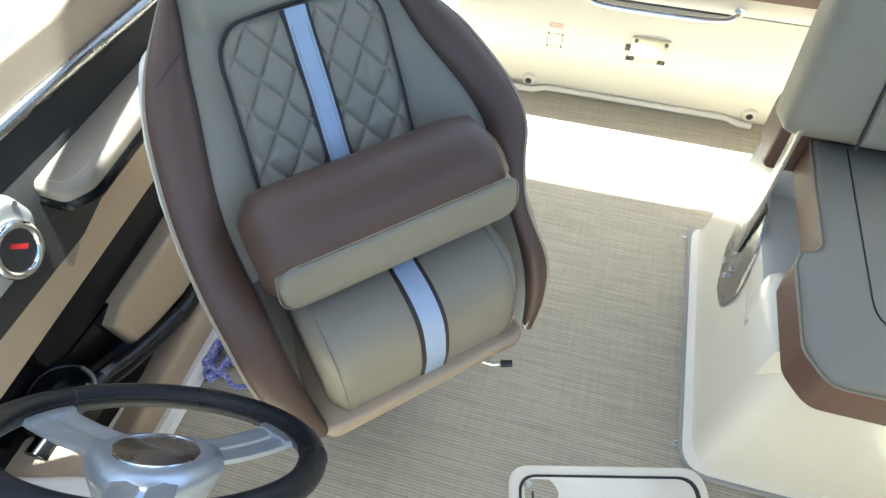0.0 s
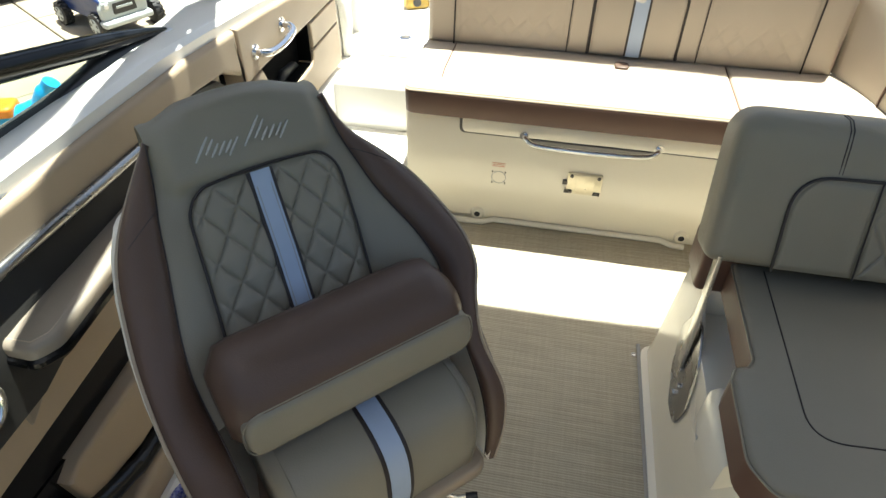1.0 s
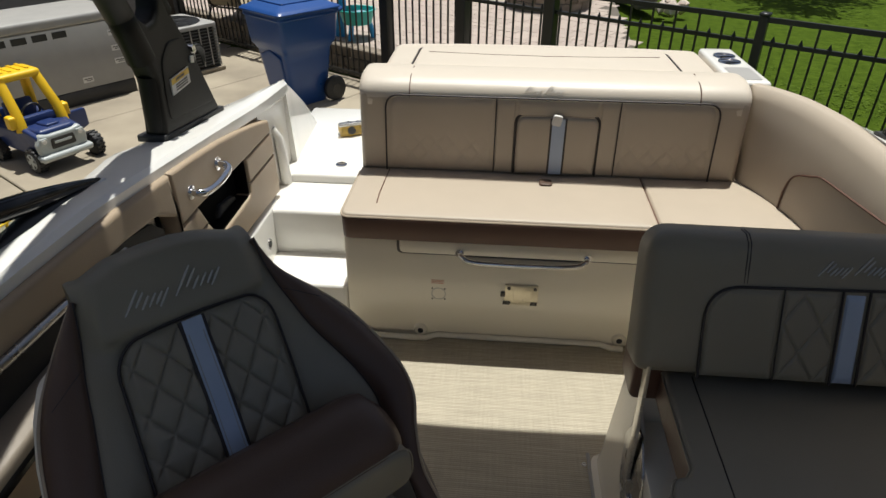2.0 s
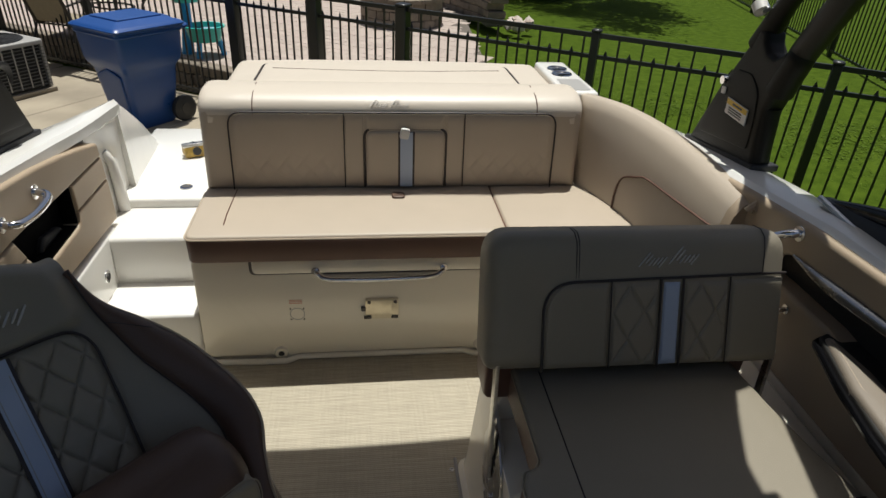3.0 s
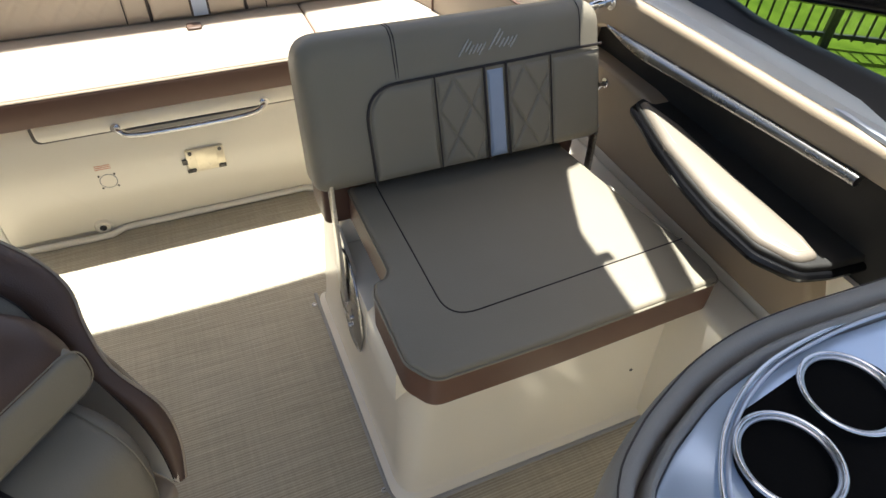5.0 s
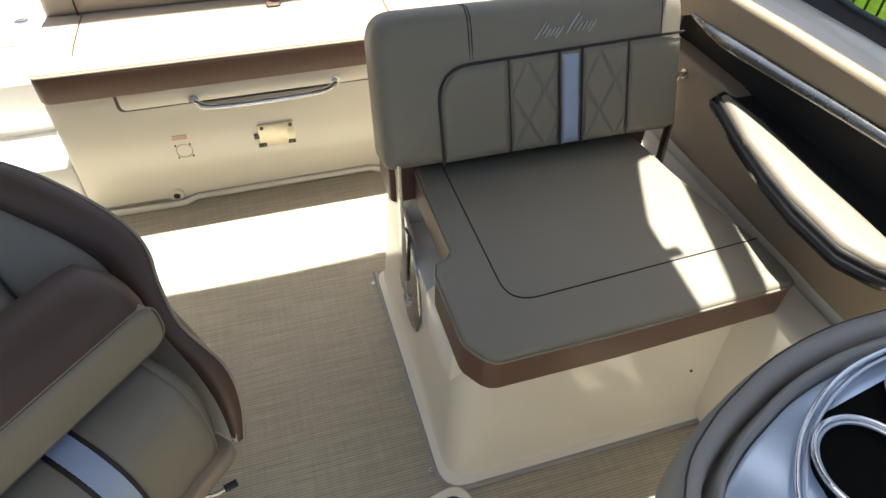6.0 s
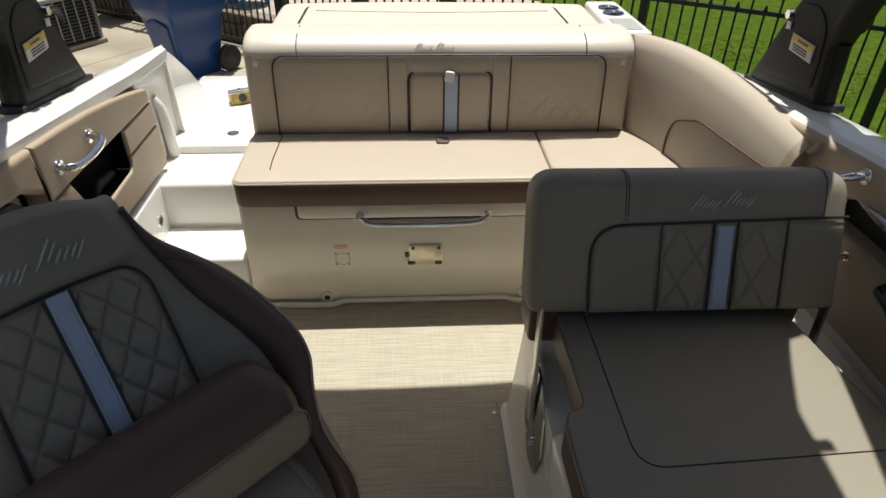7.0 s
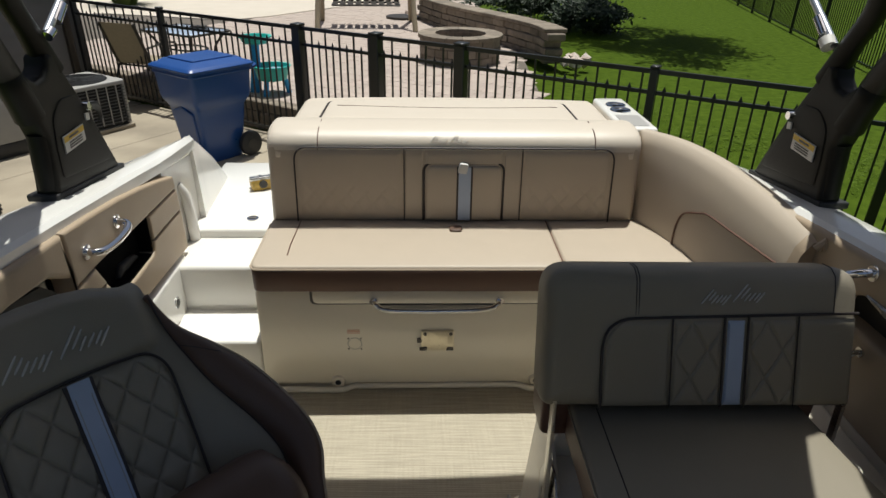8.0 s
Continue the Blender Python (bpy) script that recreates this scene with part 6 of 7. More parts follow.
def canopy():
    ob = thing("canopy", "dark canvas canopy above the cockpit, out of view, cut to its shadow", "canopy")
    rings = []
    # unseen canvas; edge widths notched so its shadow leaves the seat's sun patches
    edge = [(-1.52, 0.745), (-1.36, 0.738), (-1.22, 0.738), (-0.92, 0.742), (-0.58, 0.778), (-0.54, 0.82), (-0.495, 0.955), (-0.468, 0.955), (-0.452, 0.855), (-0.40, 0.85), (-0.34, 0.92), (-0.24, 0.86), (-0.14, 0.78), (-0.05, 0.66), (-0.005, 0.50)]
    for y, half in [(y - 0.04, half) for y, half in edge]:
        # widened at the left front to keep the sun off the footwell
        wide = half + 0.03 * max(0.0, min(1.0, (-0.45 - y) / 0.2)) + 0.24 * max(0.0, min(1.0, (-1.28 - y) / 0.10))
        row = [Vector((0.05 + (half if u > 0 else wide) * u, y, 2.12 - 0.10 * u * u)) for u in (-1 + 2 * k / 12 for k in range(13))]
        rings.append(row + [p - Vector((0, 0, 0.008)) for p in reversed(row)])
    part("canvas", loft(rings), M["canvas"], ob)
    # two flattened tubes out of view, added to shade the gunwales and armrests
    part("side_shade", tube(catmull([(-0.98, -0.62, 1.95), (-0.93, -0.80, 2.0), (-0.91, -1.2, 2.02), (-0.90, -1.9, 2.02)], 5), 0.10, 10, flat=0.3), M["canvas"], ob, "unseen flat strip added to shade the cockpit side")
    part("side_shade", tube(catmull([(1.19, -0.28, 1.96), (1.19, -0.80, 2.0), (1.19, -1.2, 2.02), (1.19, -1.9, 2.02)], 5), 0.12, 10, flat=0.25, up=(0, 0, 1)), M["canvas"], ob, "unseen flat strip added to shade the cockpit side")
    for y, wide in ((-0.34, 0.89), (-0.85, 0.78), (-1.3, 0.76), (-1.66, 0.76)):
        bow = [Vector((0.05 + wide * u, y, 2.095 - 0.10 * u * u)) for u in (-1 + 2 * k / 16 for k in range(17))]
        part("bow", tube(bow, 0.014, 8), M["alu"], ob)


canopy()

# ---- outside: ground, driveway, patio ----
GROUND, PATIO, LAWN = -0.65, -0.30, -0.45
FENCE_A, FENCE_B = Vector((-4.45, 6.95)), Vector((9.5, -2.2))
FDIR = (FENCE_B - FENCE_A).normalized()
FNOR = Vector((-FDIR.y, FDIR.x))


def lawn_height(x, y):
    """The lawn rises a little beyond the fence."""
    d = (Vector((x, y)) - FENCE_A).dot(FNOR)
    t = max(0.0, min(1.0, (d + 0.4) / 3.0))
    return GROUND + (LAWN - GROUND) * t * t * (3 - 2 * t)


def ground():
    xs = [-400, -120, -40, -20] + [-12 + k * 1.0 for k in range(33)] + [30, 60, 150, 400]
    ys = [-400, -100, -30, -12] + [-8 + k * 1.0 for k in range(41)] + [50, 90, 200, 400]
    bm = bmesh.new()
    grid = [[bm.verts.new((x, y, lawn_height(x, y))) for x in xs] for y in ys]
    for j in range(len(ys) - 1):
        for i in range(len(xs) - 1):
            bm.faces.new((grid[j][i], grid[j][i + 1], grid[j + 1][i + 1], grid[j + 1][i]))
    setting("ground", bm, M["grass"], "sunlit green lawn reaching to the horizon", "lawn", 80)


ground()


def driveway():
    ob = thing("driveway", "pale tan concrete driveway in jointed slabs beside the boat", "driveway", kind="structure")
    ang = math.atan2(FDIR.y, FDIR.x)
    for i in range(7):
        for j in range(5):
            # slabs laid square to the fence
            s0, d0 = -1.2 + i * 1.35 - 3.2, 0.07 - j * 1.8
            bm = rbox(0.006, 1.344, -1.794, -0.006, -0.10, 0.0, 0.008, 1)
            o = FENCE_A + FDIR * (s0) + FNOR * d0
            part("slab", bm, M["concrete"], ob, m=Matrix.Translation((o.x, o.y, GROUND + 0.03)) @ Matrix.Rotation(ang, 4, "Z"))
    return ob


driveway()


def patio():
    ang = math.atan2(FDIR.y, FDIR.x)
    ob = thing("patio", "pinkish grey paver patio raised behind a low stone wall", "patio", kind="structure")
    o = FENCE_A + FNOR * 0.25
    m = Matrix.Translation((o.x, o.y, 0)) @ Matrix.Rotation(ang, 4, "Z")
    edge = [o - FDIR * 2.0, o + FDIR * 6.75]
    part("bed", slab([(edge[0].x, edge[0].y), (edge[1].x, edge[1].y), (1.5, 6.5), (1.62, 8.4), (1.5, 17.0), (-9.0, 17.0)], flat_xy, GROUND - 0.1, PATIO - 0.006), M["mortar"], ob)
    rng = random.Random(5)
    bm = bmesh.new()
    shapes = {}

    def paver(mesh, x, y, dx, dy, z):
        x0, x1, y0, y1 = x + 0.002, x + dx - 0.002, y + 0.002, y + dy - 0.002
        lo = [mesh.verts.new((a, b, z - 0.008)) for a, b in ((x0, y0), (x1, y0), (x1, y1), (x0, y1))]
        hi = [mesh.verts.new((a, b, z)) for a, b in ((x0 + 0.004, y0 + 0.004), (x1 - 0.004, y0 + 0.004), (x1 - 0.004, y1 - 0.004), (x0 + 0.004, y1 - 0.004))]
        mesh.faces.new(hi)
        for k in range(4):
            mesh.faces.new((lo[k], lo[(k + 1) % 4], hi[(k + 1) % 4], hi[k]))

    y, row = 0.0, 0
    while y < 11.5:
        dy = rng.choice((0.16, 0.16, 0.24))
        x = -2.0 - rng.random() * 0.2
        while x < 6.0:
            dx = rng.choice((0.16, 0.24, 0.24, 0.32))
            z = PATIO + rng.uniform(-0.002, 0.002)
            at = m @ Vector((x, y, 0))
            if at.x > 1.3 or at.y > 16.5:
                x += dx
                continue
            if 0.2 < x < 5.0 and y < 2.1:
                key = (round(dx, 2), round(dy, 2))
                if key not in shapes:
                    one = bmesh.new()
                    paver(one, 0.0, 0.0, dx, dy, 0.0)
                    me = bpy.data.meshes.new("paver")
                    one.to_mesh(me)
                    one.free()
                    me.materials.append(M["patio_piece"])
                    shapes[key] = me
                ob_p = new("paver", shapes[key])
                ob_p.parent = ob
                ob_p.matrix_local = m @ Matrix.Translation((x, y, z))
            else:
                paver(bm, x, y, dx, dy, z)
            x += dx
        y += dy
    tagged(part("pavers", bm, M["patio"], ob, smooth=0, m=m), kind="stuff")
    # low retaining wall of blocks facing the driveway
    wall = thing("retaining_wall", "low wall of dark stone blocks below the patio fence", "wall", kind="structure")
    block = None
    for r in range(3):
        x = -2.0 - (0.2 if r % 2 else 0)
        while x < 5.9:
            dx = rng.uniform(0.30, 0.42)
            bm = rbox(0.004, dx - 0.004, -0.16 + rng.uniform(-0.01, 0.01), 0.0, 0.004, 0.116, 0.012, 1)
            part("stone", bm, M["stone"], wall, smooth=0, m=m @ Matrix.Translation((x, 0, GROUND + r * 0.117)))
            x += dx


patio()


def pool_deck():
    ob = thing("pool_deck", "pale concrete pool deck around turquoise water", "pool deck", kind="structure")
    part("slab", slab(rounded([(-14, 11.0), (-6.6, 12.6), (-3.9, 11.9), (-3.2, 12.6), (-2.5, 13.7), (-1.6, 15.0), (-1.0, 19.0), (-14, 24.0)], 0.3, 4), flat_xy, GROUND, PATIO + 0.02, 0.01), M["pool_deck"], ob)
    part("water", slab(rounded([(-8.0, 15.9), (-4.3, 15.6), (-2.6, 16.6), (-2.4, 18.5), (-8.0, 20.5)], 0.8, 6), flat_xy, PATIO, PATIO + 0.03), M["water"], ob, "turquoise pool water")
    part("coping", tube([Vector((p.x, p.y, PATIO + 0.03)) for p in rounded([(-8.0, 15.9), (-4.3, 15.6), (-2.6, 16.6), (-2.4, 18.5), (-8.0, 20.5)], 0.8, 6)], 0.10, 6, closed=True, flat=0.4), M["pool_deck"], ob)


pool_deck()


# ---- fences ----
def fence_run(a, b, posts, pitch, base, top, label, thick=(), far=False):
    """Fence panels between posts (distances along a-b), each with two upper rails, a low rail and pickets:
    tall ones up to the top rail and spear-tipped short ones between."""
    a, b = Vector(a), Vector(b)
    d = (b - a).normalized()
    ang = math.atan2(d.y, d.x)
    rot = Matrix.Rotation(ang, 4, "Z")
    w = 0.007

    def picket_mesh(h, spear):
        bm = rbox(-w, w, -w, w, 0.0, h)
        if spear:
            rr = [[Vector((c * k, s * k, z)) for c, s in ((1, 0), (0, 1), (-1, 0), (0, -1))] for k, z in ((0.007, h), (0.017, h + 0.012), (0.001, h + 0.055))]
            loft(rr, bm=bm)
        me = bpy.data.meshes.new("picket")
        bmesh.ops.recalc_face_normals(bm, faces=bm.faces)
        bm.to_mesh(me)
        bm.free()
        me.materials.append(M["fence"])
        return me

    tall, short = picket_mesh(top - base - 0.08, False), picket_mesh(top - base - 0.215, True)
    ob = thing("fence", label, "fence")
    for k, s in enumerate(posts):
        p = a + d * s
        pw = 0.05 if k in thick else 0.03
        m = Matrix.Translation((p.x, p.y, 0)) @ rot
        post = part("post", rbox(-pw, pw, -pw, pw, base - 0.1, top + 0.02, 0.004, 1), M["fence"], ob, m=m)
        part("cap", rbox(-pw - 0.006, pw + 0.006, -pw - 0.006, pw + 0.006, top + 0.02, top + 0.045, 0.008, 1), M["fence"], post, m=m)
    for s0, s1 in zip(posts, posts[1:]):
        p0 = a + d * s0
        n = max(2, round((s1 - s0) / pitch))
        m = Matrix.Translation((p0.x, p0.y, 0)) @ rot
        for z, r in ((top, 0.017), (top - 0.155, 0.014), (base + 0.09, 0.014)):
            part("rail", rbox(0.0, s1 - s0, -0.014, 0.014, z - r, z + r), M["fence"], ob, smooth=0, m=m)
        for k in range(1, n):
            x = (s1 - s0) * k / n
            q = new("picket", short if k % 2 else tall)
            q.parent = ob
            q.matrix_local = m @ Matrix.Translation((x, 0, base + 0.06))


fence_run(FENCE_A, FENCE_B, [0.0, 1.72, 3.85, 4.82, 5.74, 7.40, 9.0, 10.6, 12.2, 13.8, 15.4], 0.088, GROUND + 0.02, 0.57, "black metal picket fence with spear-tipped pickets", thick=(2, 3, 4))
fence_run((5.9, 3.2), (11.5, 26.0), [0.0] + [1.9 * k for k in range(1, 13)], 0.105, LAWN, LAWN + 1.3, "black metal picket fence across the lawn", far=True)

# ---- yard things ----
def trash_bin():
    ob = thing("wheeled_bin", "blue plastic wheeled refuse bin with a closed lid", "bin")
    ob.matrix_world = Matrix.Translation((-2.09, 4.40, GROUND + 0.03)) @ Matrix.Rotation(radians(-38), 4, "Z")
    rings = []
    for z, w, d in ((0.0, 0.185, 0.20), (0.03, 0.195, 0.215), (0.45, 0.235, 0.265), (0.53, 0.243, 0.273), (0.56, 0.258, 0.288), (0.60, 0.282, 0.312), (0.65, 0.292, 0.322), (0.86, 0.305, 0.335), (0.87, 0.315, 0.345), (0.905, 0.315, 0.345)):
        rings.append([Vector((p.x, p.y, z)) for p in rounded([(-w, -d), (w, -d), (w, d), (-w, d)], 0.05, 4)])
    part("body", loft(rings), M["bin_blue"], ob)
    rr = []
    for z, w, d in ((0.900, 0.322, 0.355), (0.922, 0.326, 0.36), (0.938, 0.31, 0.345), (0.942, 0.285, 0.315), (0.975, 0.24, 0.27), (0.978, 0.05, 0.06)):
        rr.append([Vector((p.x, p.y, z)) for p in rounded([(-w, -d), (w, -d), (w, d), (-w, d)], 0.05, 4)])
    part("lid", loft(rr), M["bin_blue"], ob, "closed blue lid")
    part("lid_panel", puff(rounded([(-0.20, -0.23), (0.20, -0.23), (0.20, 0.23), (-0.20, 0.23)], 0.03, 4), 0.972, 0.990, 0.008, flat_xy), M["bin_blue"], ob)
    part("lid_edge", tube([Vector((p.x, p.y, 0.912)) for p in rounded([(-0.326, -0.36), (0.326, -0.36), (0.326, 0.36), (-0.326, 0.36)], 0.05, 4)], 0.012, 8, closed=True), M["bin_blue"], ob)
    part("body_rim", tube([Vector((p.x, p.y, 0.865)) for p in rounded([(-0.308, -0.338), (0.308, -0.338), (0.308, 0.338), (-0.308, 0.338)], 0.05, 4)], 0.014, 8, closed=True), M["bin_blue"], ob)
    part("front_panel", puff(rounded([(-0.17, 0.06), (0.17, 0.06), (0.19, 0.50), (0.0, 0.56), (-0.19, 0.50)], 0.03, 4), 0.0, 0.016, 0.01, lambda a, b, h: Vector((a * 0.85, -0.212 - (b * 0.115) - h, b))), M["bin_blue"], ob)
    grab = part("grip_frame", rbox(-0.262, -0.20, -0.15, 0.09, 0.30, 0.52, 0.012), M["bin_blue"], ob)
    for z in (0.34, 0.43):
        part("grip_slot", rbox(-0.266, -0.21, -0.12, 0.06, z, z + 0.065, 0.006), M["black"], grab)
    part("axle", tube([Vector((-0.27, 0.25, 0.12)), Vector((0.29, 0.25, 0.12))], 0.012, 8), M["steel"], ob)
    for x in (-0.27, 0.24):
        wl = part("wheel", disc(x, 0.25, 0.125, 0.125, 0.055, 28, "x", bevel=0.012), M["rubber"], ob, "black plastic wheel")
        part("hub", disc(x - 0.004, 0.25, 0.125, 0.05, 0.063, 20, "x"), M["black"], wl)
    part("handle", tube(catmull([(-0.25, 0.32, 0.86), (-0.24, 0.42, 0.88), (0.24, 0.42, 0.88), (0.25, 0.32, 0.86)], 5), 0.018, 8), M["bin_blue"], ob)


trash_bin()


def ac_unit():
    ob = thing("air_conditioner", "grey outdoor air conditioning unit with a louvred cage", "air conditioner")
    ob.matrix_world = Matrix.Translation((-3.765, 5.285, GROUND + 0.03)) @ Matrix.Rotation(math.atan2(0.84, 0.55), 4, "Z")
    s, h = 0.335, 0.50
    part("pad", rbox(-0.36, 0.36, -0.36, 0.36, 0.0, 0.05, 0.01), M["concrete"], ob, "concrete pad")
    part("core", rbox(-s + 0.03, s - 0.03, -s + 0.03, s - 0.03, 0.06, h), M["rubber"], ob, "dark finned core")
    for x in (-s, s - 0.03):
        for y in (-s, s - 0.03):
            part("corner_post", rbox(x, x + 0.03, y, y + 0.03, 0.06, h), M["ac_metal"], ob)
    for k in range(12):
        z = 0.09 + k * 0.034
        bm = rbox(-s + 0.01, s - 0.01, -s - 0.004, -s + 0.012, z, z + 0.006)
        rbox(s - 0.012, s + 0.004, -s + 0.01, s - 0.01, z, z + 0.006, bm=bm)
        rbox(-s - 0.004, -s + 0.012, -s + 0.01, s - 0.01, z, z + 0.006, bm=bm)
        part("louvre", bm, M["unit_dark"], ob, smooth=0)
    for k in range(1, 6):
        x = -s + 2 * s * k / 6
        part("cage_bar", rbox(x - 0.006, x + 0.006, -s - 0.008, -s, 0.08, h), M["ac_metal"], ob, smooth=0)
    part("top", puff(rounded([(-s - 0.015, -s - 0.015), (s + 0.015, -s - 0.015), (s + 0.015, s + 0.015), (-s - 0.015, s + 0.015)], 0.06, 4), h, h + 0.045, 0.015, flat_xy), M["ac_metal"], ob, "grey metal top")
    part("fan_well", disc(0, 0, h + 0.041, 0.305, 0.006, 36), M["black"], ob, "dark fan opening")
    for k in range(8):
        r = 0.05 + 0.035 * k
        part("guard_ring", tube([Vector((r * math.cos(a), r * math.sin(a), h + 0.052 + 0.03 * (1 - r / 0.31))) for a in (2 * math.pi * i / 28 for i in range(28))], 0.003, 4, closed=True), M["rubber"], ob)
    for k in range(4):
        a = k * math.pi / 2 + 0.3
        part("blade", slab([(0.03, -0.02), (0.21, -0.06), (0.22, 0.04), (0.04, 0.03)], lambda x, y, hh, a=a: Vector((x * math.cos(a) - y * math.sin(a), x * math.sin(a) + y * math.cos(a), h + 0.047 + hh)), 0.0, 0.003), M["rubber"], ob)


ac_unit()


def generator():
    ob = thing("generator", "large grey metal utility cabinet standing by the house", "utility cabinet")
    d = Vector((-0.55, -0.84)).normalized()
    ob.matrix_world = Matrix.Translation((-3.90, 4.52, GROUND + 0.03)) @ Matrix.Rotation(math.atan2(d.y, d.x), 4, "Z")
    L, W, H = 2.2, 0.75, 0.85
    part("plinth", rbox(0.0, L, -W, 0.0, 0.0, 0.14, 0.006), M["black"], ob, "black base")
    part("cabinet", rbox(0.0, L, -W, 0.0, 0.14, H - 0.1, 0.012), M["ac_metal"], ob)
    part("lid", rbox(-0.02, L + 0.02, -W - 0.02, 0.02, H - 0.1, H, 0.03, 3), M["ac_metal"], ob, "overhanging grey lid")
    for k in range(5):
        part("vent_slot", rbox(0.55 + 0.18 * k, 0.68 + 0.18 * k, 0.0, 0.006, 0.66, 0.72), M["black"], ob)
    for x, z in ((0.06, 0.60), (0.06, 0.45), (0.06, 0.32), (0.42, 0.2)):
        lab = part("label", rbox(x, x + 0.10, 0.0, 0.003, z, z + 0.055), M["white_label"], ob, "small white label")
        part("text_bar", rbox(x + 0.01, x + 0.09, 0.003, 0.004, z + 0.03, z + 0.04), M["ink"], lab)
        part("text_bar", rbox(x + 0.01, x + 0.07, 0.003, 0.004, z + 0.014, z + 0.022), M["ink"], lab)


generator()


def house():
    ob = thing("house", "grey lap-sided house wall beside the driveway", "house")
    d = Vector((-0.55, -0.84)).normalized()
    ob.matrix_world = Matrix.Translation((-4.50, 6.98, GROUND)) @ Matrix.Rotation(math.atan2(d.y, d.x), 4, "Z")
    part("wall", rbox(0.0, 9.0, -0.30, -0.02, 0.0, 5.5), M["siding"], ob)
    part("foundation", rbox(-0.01, 9.0, -0.28, 0.0, 0.0, 0.30), M["concrete"], ob, "concrete foundation")
    bm = rbox(0.0, 9.0, -0.02, 0.0, 0.0, 0.19)
    for v in bm.verts:
        if v.co.z > 0.1 and v.co.y > -0.01:
            v.co.y = -0.014
    me = bpy.data.meshes.new("siding_board")
    bm.to_mesh(me)
    bm.free()
    me.materials.append(M["siding"])
    for k in range(27):
        b = new("siding_board", me)
        b.parent = ob
        b.location = (0, 0.012, 0.30 + k * 0.185)
    part("corner_board", rbox(-0.05, 0.07, -0.32, 0.016, 0.0, 5.5), M["siding"], ob)
    part("downpipe", rbox(0.10, 0.18, 0.0, 0.07, 0.1, 5.5, 0.01), M["bronze"], ob, "dark downpipe")


house()


def patio_table():
    ob = thing("patio_table", "glass-topped patio table on a dark metal frame", "table")
    ob.matrix_world = Matrix.Translation((-3.12, 7.06, PATIO)) @ Matrix.Rotation(radians(-32), 4, "Z")
    out = rounded([(-0.50, -0.34), (0.50, -0.34), (0.50, 0.34), (-0.50, 0.34)], 0.10, 5)
    part("tabletop", slab(out, flat_xy, 0.50, 0.512, 0.003), M["table_glass"], ob, "pale glass top")
    part("rim", tube([Vector((p.x, p.y, 0.506)) for p in out], 0.016, 8, closed=True), M["bronze"], ob)
    for x in (-0.44, 0.44):
        for y in (-0.28, 0.28):
            part("leg", tube(catmull([(x, y, 0.50), (x * 0.7, y * 0.7, 0.3), (x * 0.75, y * 0.75, 0.12), (x * 1.05, y * 1.05, 0.0)], 4), 0.016, 8), M["bronze"], ob)
    part("brace", tube([Vector((0.32 * math.cos(a), 0.20 * math.sin(a), 0.28)) for a in (2 * math.pi * k / 20 for k in range(20))], 0.012, 6, closed=True), M["bronze"], ob)
    box = thing("table_box", "small dark box on the patio table", "box")
    part("shell", rbox(-0.10, 0.10, -0.06, 0.06, 0.0, 0.05, 0.01), M["bronze"], box, m=Matrix.Translation((-2.95, 7.1, PATIO + 0.514)))


patio_table()


def patio_chair(x, y, turn):
    ob = thing("patio_chair", "tan sling patio chair with a dark metal frame", "chair", "patio chairs")
    ob.matrix_world = Matrix.Translation((x, y, PATIO)) @ Matrix.Rotation(radians(turn), 4, "Z")
    def sling(a, b, h):
        # b runs up the seat and then the back
        if b < 0.45:
            return Vector((a, -0.25 + b, 0.21 - 0.03 * math.sin(b * 5) + h))
        u = b - 0.45
        return Vector((a, 0.20 + 0.34 * u - h, 0.19 + 0.90 * u))
    rr = []
    for k in range(16):
        b = 1.02 * k / 15
        rr.append([sling(-0.24, b, 0.0), sling(0.24, b, 0.0), sling(0.24, b, 0.008), sling(-0.24, b, 0.008)])
    part("sling", loft(rr), M["sling"], ob, "tan woven sling")
    for s in (-1, 1):
        part("side_rail", tube([sling(s * 0.25, 1.02 * k / 15, 0.0) for k in range(16)], 0.020, 8), M["bronze"], ob)
        part("arm", tube(catmull([(s * 0.27, -0.22, 0.21), (s * 0.28, -0.25, 0.39), (s * 0.28, -0.05, 0.43), (s * 0.26, 0.27, 0.40)], 4), 0.013, 8), M["bronze"], ob)
        part("leg", tube([Vector((s * 0.26, -0.24, 0.22)), Vector((s * 0.27, -0.30, 0.0))], 0.014, 8), M["bronze"], ob)
        part("leg", tube([Vector((s * 0.26, 0.18, 0.20)), Vector((s * 0.27, 0.28, 0.0))], 0.014, 8), M["bronze"], ob)
    part("cross_bar", tube([Vector((-0.26, 0.19, 0.175)), Vector((0.26, 0.19, 0.175))], 0.012, 8), M["bronze"], ob)


patio_chair(-3.49, 6.56, 160)


